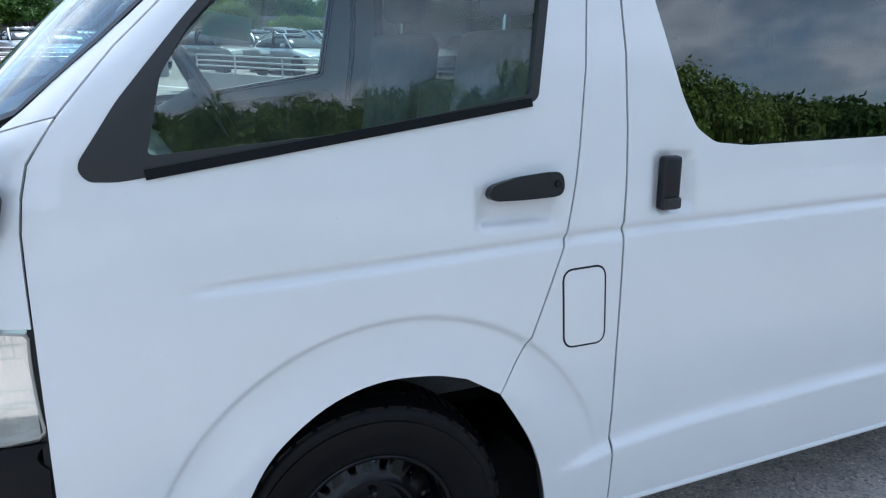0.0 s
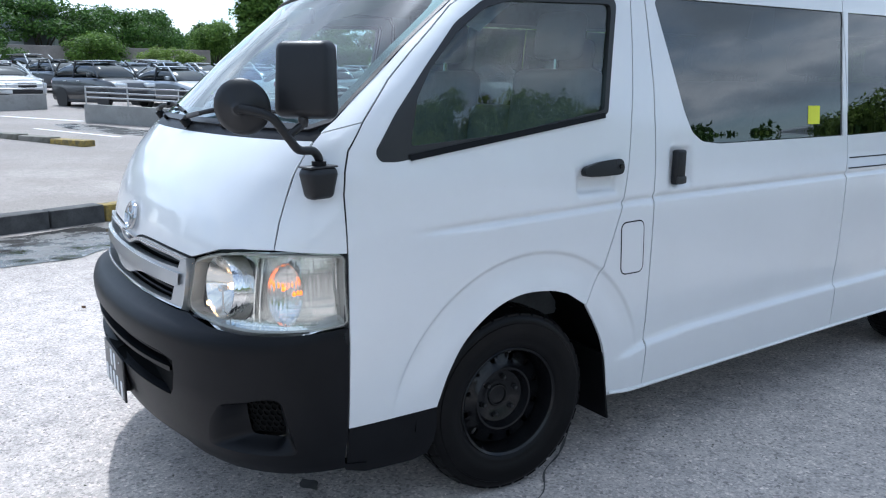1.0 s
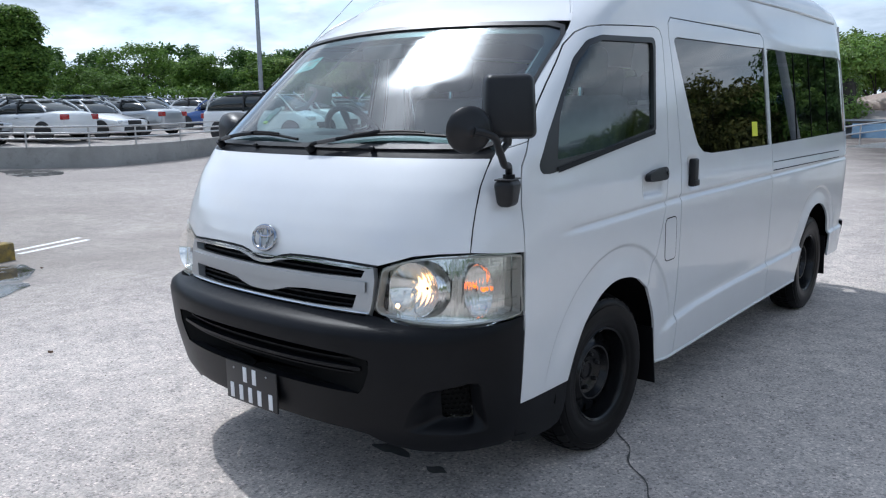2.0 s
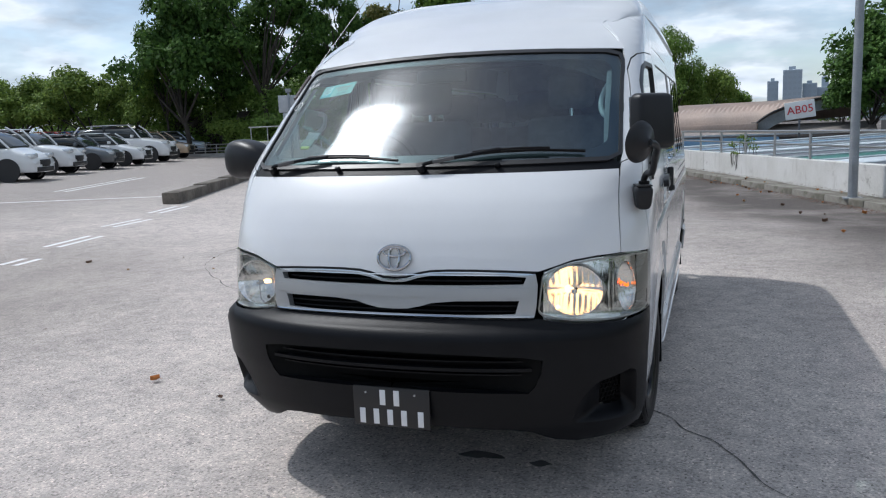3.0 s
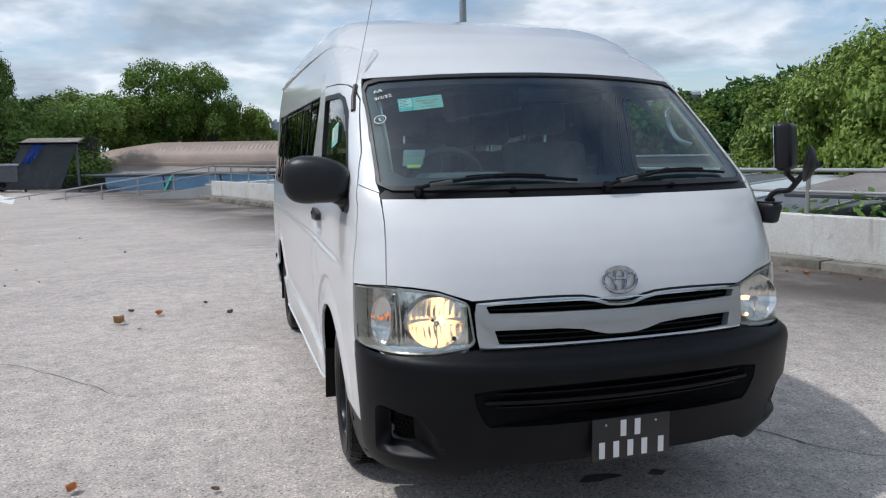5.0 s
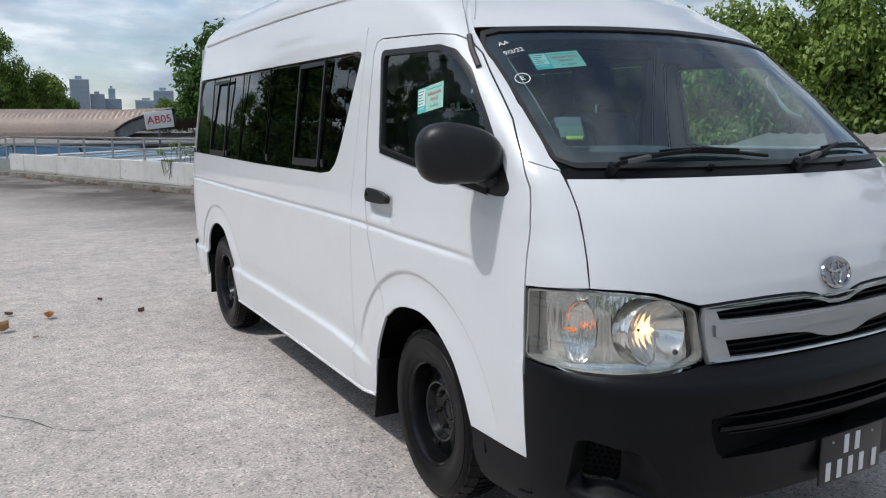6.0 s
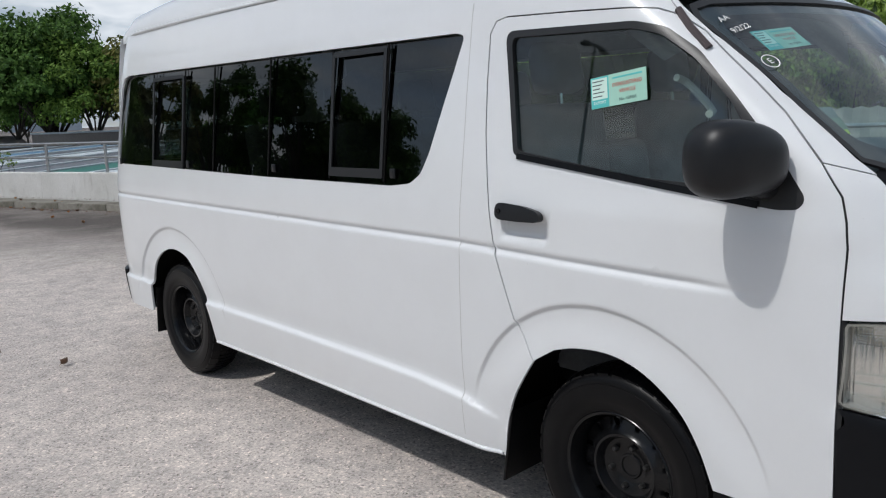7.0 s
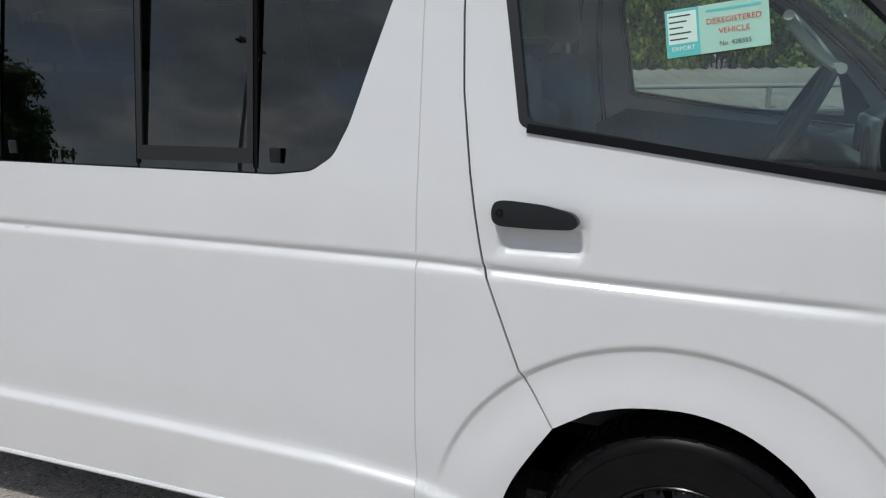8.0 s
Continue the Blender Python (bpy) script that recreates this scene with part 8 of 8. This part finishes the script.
def build_far():
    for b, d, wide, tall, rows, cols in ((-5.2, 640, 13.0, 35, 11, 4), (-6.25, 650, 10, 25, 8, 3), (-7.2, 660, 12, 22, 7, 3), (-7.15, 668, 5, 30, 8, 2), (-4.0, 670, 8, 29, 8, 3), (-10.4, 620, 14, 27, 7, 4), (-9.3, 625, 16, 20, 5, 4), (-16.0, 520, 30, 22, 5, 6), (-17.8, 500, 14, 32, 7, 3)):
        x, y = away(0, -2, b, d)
        make_block("tower_block", "skyline tower block, its grey paled to show haze", x, y, wide, 16, tall + 8, rows, cols, TOWER, TOWER_DARK, b, -6)
    x, y = away(0, -3, -28.6, 150)
    make_block("apartment_block", "white apartment block above the trees", x, y, 26, 14, 14.0, 4, 9, SHEET_WHITE, SHEET_GREY, -28, -2)
    x, y = away(2.4, 0, 92.5, 78)
    make_block("white_building", "white building with dark windows behind the trees", x, y, 26, 10, 9.5, 3, 8, SHEET_WHITE, SHEET_GREY, 92, 0)
    w = thing("dark_boundary_wall", "dark boundary wall behind the parking rows", "wall", kind="structure")
    x, y = away(2.4, 0, 92.0, 64)
    part("wall_body", box_bm((-22, -.15, 0), (22, .15, 3.2), .02, 1), ROOF_FLAT, w, m=pose(x, y, .8, 0, 0, 92))
    # tall mast by the parking rows
    x, y = away(1.4, -2.7, 51.5, 52)
    m = thing("light_mast", "tall slender light mast with twin lamps", "lamp post", at=(x, y, lie(x, y)))
    part("mast", tube_bm([(0, 0, 0), (0, 0, 14)], .12, 10, [.16, .09]), GALVANISED, m)
    part("lamp_bar", box_bm((-1.2, -.1, 13.8), (1.2, .1, 14.0), .03), GALVANISED, m)
    for s in (-1, 1):
        part("lamp_head", box_bm((s * 1.1 - .3, -.2, 13.65), (s * 1.1 + .3, .2, 13.8), .04), SHEET_GREY, m)
    g = bmesh.new()
    add_box(g, (-30, -.4, 0), (30, 6, 2.0), .5, 2)
    me = mesh_of(g, "grass_bank")
    me.materials.append(LEAF_LIGHT)
    ob = tagged(new("grass_bank", me), "sunlit grass bank beyond the parking rows", "grass", kind="stuff")
    x, y = away(2.7, -1.2, 68, 72)
    ob.matrix_basis = pose(x, y, lie(x, y) - .6, 0, 0, 68)


build_covered_way()
build_low_roofs()
build_stair_corner()
build_far()

# ---- parked cars ----
CAR_GLASS = material("car_glass", (0.02, 0.025, 0.025), 0.04, 0, 0, spec=0.8)
CAR_TYRE = material("car_tyre", (0.015, 0.015, 0.016), 0.8)
CAR_RIM = material("car_rim", (0.45, 0.46, 0.47), 0.3, 0.8)
CAR_LAMP = material("car_lamp", (0.65, 0.68, 0.70), 0.08, 0.3, 1.0)
CAR_TAIL = material("car_tail", (0.35, 0.01, 0.01), 0.15, 0, 1.0)
CAR_DARK = material("car_dark", (0.02, 0.02, 0.021), 0.55)


def section(bm, y, profile):
    """One cross-section: (half width, z) from the sill up to the middle, mirrored."""
    right = [bm.verts.new((w, y, z)) for w, z in profile]
    left = [bm.verts.new((-w, y, z)) for w, z in profile]
    return right, left


def car_hull(stations):
    bm = bmesh.new()
    rows = [section(bm, y, prof) for y, prof in stations]
    for (r0, l0), (r1, l1) in zip(rows, rows[1:]):
        for k in range(len(r0) - 1):
            bm.faces.new((r0[k], r1[k], r1[k + 1], r0[k + 1]))
            bm.faces.new((l0[k + 1], l1[k + 1], l1[k], l0[k]))
        bm.faces.new((r0[-1], r1[-1], l1[-1], l0[-1]))
        bm.faces.new((l0[0], l1[0], r1[0], r0[0]))
    for rev, (r, l) in ((False, rows[0]), (True, rows[-1])):
        loop = r + l[::-1]
        bm.faces.new(loop[::-1] if rev else loop)
    bmesh.ops.recalc_face_normals(bm, faces=bm.faces)
    return bm


CAR_KINDS = {
    # length, width, bonnet height, belt, roof, screen foot, roof start, roof end, tail foot, boot height (y from the front)
    "sedan": (4.6, 1.78, .78, .95, 1.44, 1.25, 1.95, 3.20, 3.95, 1.02),
    "suv": (4.5, 1.82, 1.02, 1.12, 1.72, 1.15, 1.75, 3.95, 4.38, 1.12),
    "mpv": (4.8, 1.80, .98, 1.10, 1.82, .70, 1.55, 4.20, 4.65, 1.12),
    "hatch": (4.0, 1.70, .85, .98, 1.50, 1.05, 1.70, 3.35, 3.85, 1.00),
}


def round_off(ob):
    m = ob.modifiers.new("rounding", "SUBSURF")
    m.levels = m.render_levels = 1
    return ob


def make_car(kind, paint, label):
    L, W, hb, belt_z, roof, s0, s1, s2, s3, boot = CAR_KINDS[kind]
    h = W / 2
    car = thing("car", label, "car", "parked cars")
    lowz = .24

    def prof(w, zt, crown=.03):
        return [(w * .93, lowz), (w * .985, lowz + .12), (w, .55), (w * .985, zt - .10), (w * .93, zt - .02), (w * .55, zt + crown)]
    st = [(0.0, prof(h * .74, .62)), (.06, prof(h * .84, .68)), (.22, prof(h * .94, hb - .09)), (.6, prof(h * .985, hb - .02)), (s0, prof(h, belt_z - .04)), (s0 + .3, prof(h, belt_z)),
          (s3 - .3, prof(h, belt_z + .02)), (s3, prof(h * .99, boot)), (L - .25, prof(h * .94, boot - .03)), (L - .05, prof(h * .86, boot - .12)), (L, prof(h * .78, .62))]
    body = car_hull(st)
    bmesh.ops.bevel(body, geom=[e for e in body.edges if len(e.link_faces) == 2 and e.calc_face_angle(0) > .9], offset=.03, segments=2, affect="EDGES")
    round_off(part("body", body, paint, car))
    # glasshouse and painted roof with pillars
    inner = h * .90

    def cab(w0, w1, z0, z1):
        return [(w0, z0), ((w0 + w1) / 2 + .01, (z0 + z1) / 2), (w1, z1)]
    g = car_hull([(s0, cab(inner, inner * .97, belt_z - .06, belt_z - .03)), ((s0 + s1) / 2, cab(inner, inner * .91, belt_z - .05, (belt_z + roof) / 2)), (s1, cab(inner, inner * .80, belt_z - .05, roof - .035)),
              (s2, cab(inner, inner * .80, belt_z - .05, roof - .035)), ((s2 + s3) / 2, cab(inner, inner * .88, belt_z - .05, (boot + roof) / 2)), (s3, cab(inner * .97, inner * .94, belt_z - .06, boot))])
    round_off(part("glazing", g, CAR_GLASS, car, "dark glass"))
    top = car_hull([(s1 - .06, [(inner * .80, roof - .06), (inner * .79, roof - .01), (inner * .5, roof + .012)]), ((s1 + s2) / 2, [(inner * .81, roof - .05), (inner * .79, roof), (inner * .5, roof + .03)]),
                (s2 + .06, [(inner * .80, roof - .06), (inner * .79, roof - .01), (inner * .5, roof + .012)])])
    round_off(part("roof", top, paint, car))
    for s in (-1, 1):
        for line in ([(s * inner * .985, s0 + .05, belt_z - .03), (s * inner * .925, (s0 + s1) / 2 + .01, (belt_z + roof) / 2 + .01), (s * inner * .80, s1, roof - .035)],
                     [(s * inner * .97, s3 - .12, boot), (s * inner * .89, (s2 + s3) / 2, (boot + roof) / 2), (s * inner * .80, s2, roof - .035)]):
            part("pillar", tube_bm(line, .032, 6), paint, car)
        mid = (s1 + s2) / 2 - .02
        part("door_pillar", tube_bm([(s * inner * 1.005, mid, belt_z - .03), (s * inner * .935, mid, (belt_z + roof) / 2), (s * inner * .81, mid + .05, roof - .04)], .035, 4), CAR_DARK, car)
        part("door_mirror", box_bm((s * (h + .02) - .09, s0 + .32, belt_z), (s * (h + .02) + .09, s0 + .44, belt_z + .13), .03), paint, car)
        part("headlamp", box_bm((s * h * .62 - .20, .03, hb - .26), (s * h * .62 + .20, .34, hb - .11), .05, 2), CAR_LAMP, car)
        part("tail_lamp", box_bm((s * h * .74 - .15, L - .16, boot - .30), (s * h * .74 + .15, L - .0, boot - .10), .04, 2), CAR_TAIL, car)
        part("sill", box_bm((s * h * .95 - .03, .95, .20), (s * h * .95 + .03, L - .95, .30), .02), CAR_DARK, car)
        for k in range(2):
            part("door_handle", box_bm((s * h - .012, s1 + .55 + k * .95, belt_z - .16), (s * h + .014, s1 + .75 + k * .95, belt_z - .13), .008), CAR_RIM, car)
    part("grille", box_bm((-h * .38, -.015, .50), (h * .38, .05, .66), .02), CAR_DARK, car)
    part("air_intake", box_bm((-h * .62, -.01, .27), (h * .62, .06, .42), .02), CAR_DARK, car)
    part("plate", box_bm((-.24, -.025, .43), (.24, .0, .53), .005), CAR_DARK, car)
    rad = .34 if kind in ("suv", "mpv") else .315
    for y in (.82, L - .88):
        for s in (-1, 1):
            w = part("wheel", lathe_bm([(.0005, .05), (rad * .62, .06), (rad * .66, .09), (rad * .9, .10), (rad, .06), (rad, -.09), (.0005, -.09)], 24), CAR_TYRE, car, m=pose(s * (h - .10), y, rad, 0, 0, 0 if s > 0 else 180))
            part("rim", lathe_bm([(.0005, .095), (rad * .12, .10), (rad * .55, .075), (rad * .66, .095)], 10), CAR_RIM, w)
            arch = bmesh.new()
            add_lathe(arch, [(.0005, .012), (rad * 1.17, .012), (rad * 1.17, -.02)], 24)
            part("wheel_arch", arch, CAR_DARK, car, m=pose(s * (h - .008), y, rad, 0, 0, 0 if s > 0 else 180))
    return car


def build_cars():
    def cp(name, c, metal=0.0):
        ma = material(name, c, .3, metal, 1.0, .03)
        return ma
    white = cp("car_white", (.72, .73, .73))
    silver = cp("car_silver", (.42, .44, .46), .6)
    grey = cp("car_grey", (.10, .11, .12), .4)
    black = cp("car_black", (.012, .013, .015))
    sand = cp("car_sand", (.42, .32, .22), .4)
    pale = cp("car_pale_blue", (.42, .50, .58), .3)
    red = cp("car_red", (.35, .02, .02))
    blue = cp("car_blue", (.03, .09, .30), .2)
    src = {}
    for key, kind, ma, label in (("mpv_white", "mpv", white, "white people carrier parked in a row"), ("suv_white", "suv", white, "white off-roader parked in a row"), ("sedan_white", "sedan", white, "white saloon parked in a row"),
                                 ("sedan_silver", "sedan", silver, "silver saloon parked in a row"), ("hatch_grey", "hatch", grey, "dark grey hatchback parked in a row"), ("suv_black", "suv", black, "black off-roader parked in a row"),
                                 ("hatch_sand", "hatch", sand, "sand coloured hatchback parked in a row"), ("hatch_blue", "hatch", pale, "pale blue hatchback parked in a row"), ("hatch_white", "hatch", white, "white hatchback parked in a row"),
                                 ("sedan_red", "sedan", red, "red saloon parked in a row"), ("sedan_blue", "sedan", blue, "dark blue saloon parked in a row"), ("sedan_black", "sedan", black, "black saloon parked in a row")):
        src[key] = make_car(kind, ma, label)
    U, V = Vector((.94, .342)), Vector((-.342, .94))
    O = Vector((-29.0, 8.3))
    used = set()

    def put(key, u, v, face=1, size=1.0):
        nose_at = O + U * (u + 2.2 * face) + V * v
        ang = math.degrees(math.atan2(U.y * face, U.x * face)) + 90
        z = lie(nose_at.x - U.x * 2 * face, nose_at.y - U.y * 2 * face)
        m = pose(nose_at.x, nose_at.y, z, 0, 0, ang) @ Matrix.Scale(size, 4)
        if key not in used:
            used.add(key)
            src[key].matrix_basis = m
        else:
            copy_thing(src[key], m)
    # the row whose noses face the lane
    for key, u, v in (("mpv_white", 8.2, 8.2), ("suv_white", 7.6, 12.4), ("hatch_grey", 7.9, 15.9), ("hatch_white", 8.0, 19.4), ("suv_white", 8.0, 23.4), ("hatch_sand", 7.6, 28.2), ("hatch_blue", 7.0, 34.0)):
        put(key, u, v, 1, 1.1)
    for i, key in enumerate(("sedan_blue", "sedan_silver", "sedan_red", "sedan_white", "sedan_red", "sedan_blue", "hatch_white", "sedan_white")):
        put(key, .8, 14.5 + i * 3.1, -1, 1.08)
    # the rows behind the curved wall
    for i, key in enumerate(("suv_black", "sedan_silver", "sedan_white", "sedan_white", "sedan_silver")):
        put(key, (-1.0, 0, .6, 1.2, .4)[i], -2.9 + i * 2.75, (1, 1, -1, 1, -1)[i])
    rng = random.Random(9)
    keys = ["sedan_white", "sedan_silver", "hatch_white", "sedan_black", "suv_white", "sedan_white", "hatch_blue", "mpv_white", "sedan_silver", "hatch_grey"]
    for u, v0, n in ((-7.2, -6.5, 14), (-13.4, -9, 15), (-21.5, -9, 15)):
        for i in range(n):
            if rng.random() < .88:
                put(keys[rng.randrange(10)], u + rng.uniform(-.25, .25), v0 + i * 2.75, rng.choice((1, 1, -1)))


build_cars()

# ---- leaves, twigs and stains on the deck ----
def dry_leaf(name, x, y, size, ma, curl, turn, label):
    size *= .68
    bm = bmesh.new()
    rows = []
    for i in range(7):
        t = i / 6 - .5
        w = .42 * (1 - (2 * t) ** 2) ** .7 + .02
        rows.append([bm.verts.new((t * size, k * w * size, curl * size * (abs(k) ** 1.5 * .8 + t * t) + .012)) for k in (-1, -.5, 0, .5, 1)])
    for a, b in zip(rows, rows[1:]):
        for k in range(4):
            bm.faces.new((a[k], b[k], b[k + 1], a[k + 1]))
    add_tube(bm, [(size * .48, 0, curl * size * .25 + .012), (size * .75, 0, .012)], size * .02, 5)
    me = mesh_of(bm, name)
    me.materials.append(ma)
    ob = tagged(new(name, me), label, "leaf", "fallen leaves")
    ob.matrix_basis = pose(x, y, lie(x, y), 0, 0, turn)
    return ob


def build_litter():
    tan = varied("leaf_tan", (.45, .26, .12), (.32, .16, .07), 40, .7, .2, 200, .002)
    orange = varied("leaf_orange", (.52, .20, .04), (.40, .13, .03), 40, .7, .2, 200, .002)
    brown = varied("leaf_brown", (.16, .085, .05), (.10, .06, .04), 40, .7, .2, 200, .002)
    for x, y, s, ma, c, t, lab in ((-2.35, 4.77, .17, tan, .8, 20, "curled tan dry leaf on the asphalt"), (-2.03, 5.06, .16, orange, .45, 75, "orange dry leaf on the asphalt"), (-2.30, 5.3, .12, brown, .4, 150, "brown dry leaf on the asphalt"),
                                   (-1.38, 4.88, .10, brown, .7, 200, "small brown leaf on the asphalt"), (-2.15, 4.45, .07, tan, .3, 10, "small tan leaf on the asphalt"), (-2.12, 1.0, .11, orange, .5, 60, "orange dry leaf on the asphalt"),
                                   (2.79, 9.9, .16, brown, .6, 20, "brown dry leaf on the asphalt"), (2.81, 8.3, .13, orange, .5, 100, "orange dry leaf on the asphalt"), (-2.45, .08, .06, brown, .5, 40, "small brown leaf on the asphalt"),
                                   (1.73, 15.2, .14, orange, .5, 40, "orange dry leaf on the asphalt"), (-7.0, 5.6, .16, brown, .4, 70, "brown dry leaf on the asphalt")):
        dry_leaf("dry_leaf", x, y, s * .8, ma, c, t, lab)
    rng = random.Random(21)
    for i in range(26):
        x, y = rng.uniform(-6.5, -1.4), rng.uniform(-1, 15)
        dry_leaf("dry_leaf", x, y, rng.uniform(.03, .07), rng.choice((brown, tan, brown)), rng.uniform(.2, .7), rng.uniform(0, 360), "tiny dry leaf on the asphalt")
    for i in range(85):
        p = par(rng.uniform(-4, 27), rng.uniform(-.55, .10) if i % 3 else rng.uniform(-1.6, .6))
        ob = dry_leaf("dry_leaf", p.x, p.y, rng.uniform(.05, .13), rng.choice((brown, tan, orange)), rng.uniform(.2, .7), rng.uniform(0, 360), "dry leaf lying along the kerb")
        if (p.xy - PAR_0).dot(PAR_OUT) > .02:
            ob.location.z = -.01 if (p.xy - PAR_0).dot(PAR_OUT) < .4 else -.01
    # crumbs of leaf and soil gathered along the foot of the kerb
    bm = bmesh.new()
    for i in range(5200):
        run = rng.uniform(-8, 30)
        drift = .5 + .5 * noise.noise((run * .9, 3.0, 0))
        q = par(run, -.02 - abs(rng.gauss(0, .10 + .16 * drift)) if i % 4 else rng.uniform(.40, .60))
        z = lie(q.x, q.y) if i % 4 else .0
        w, a = rng.uniform(.008, .03), rng.uniform(0, 6.28)
        v = [bm.verts.new((q.x + w * math.cos(a + t), q.y + w * .6 * math.sin(a + t), z + .004 + rng.uniform(0, .012))) for t in (0, 1.6, 3.1, 4.7)]
        bm.faces.new(v)
    me = mesh_of(bm, "kerb_debris", True)
    me.materials.append(brown)
    tagged(new("kerb_debris", me), "dead leaf crumbs and soil along the kerb", "debris", kind="stuff")
    # grit, one scatter
    bm = bmesh.new()
    for i in range(1600):
        x, y = rng.uniform(-7, 3), rng.uniform(-2.4, 9)
        s = rng.uniform(.003, .007)
        a = rng.uniform(0, 3.14)
        z = lie(x, y)
        v = [bm.verts.new((x + s * math.cos(a + k * 2.09), y + s * math.sin(a + k * 2.09), z)) for k in range(3)] + [bm.verts.new((x, y, z + s * .9))]
        for f in ((0, 1, 3), (1, 2, 3), (2, 0, 3)):
            bm.faces.new([v[k] for k in f])
    me = mesh_of(bm, "grit", True)
    me.materials.append(KERB_STONE)
    tagged(new("grit", me), "loose grit scattered over the asphalt", "grit", kind="stuff")


build_litter()
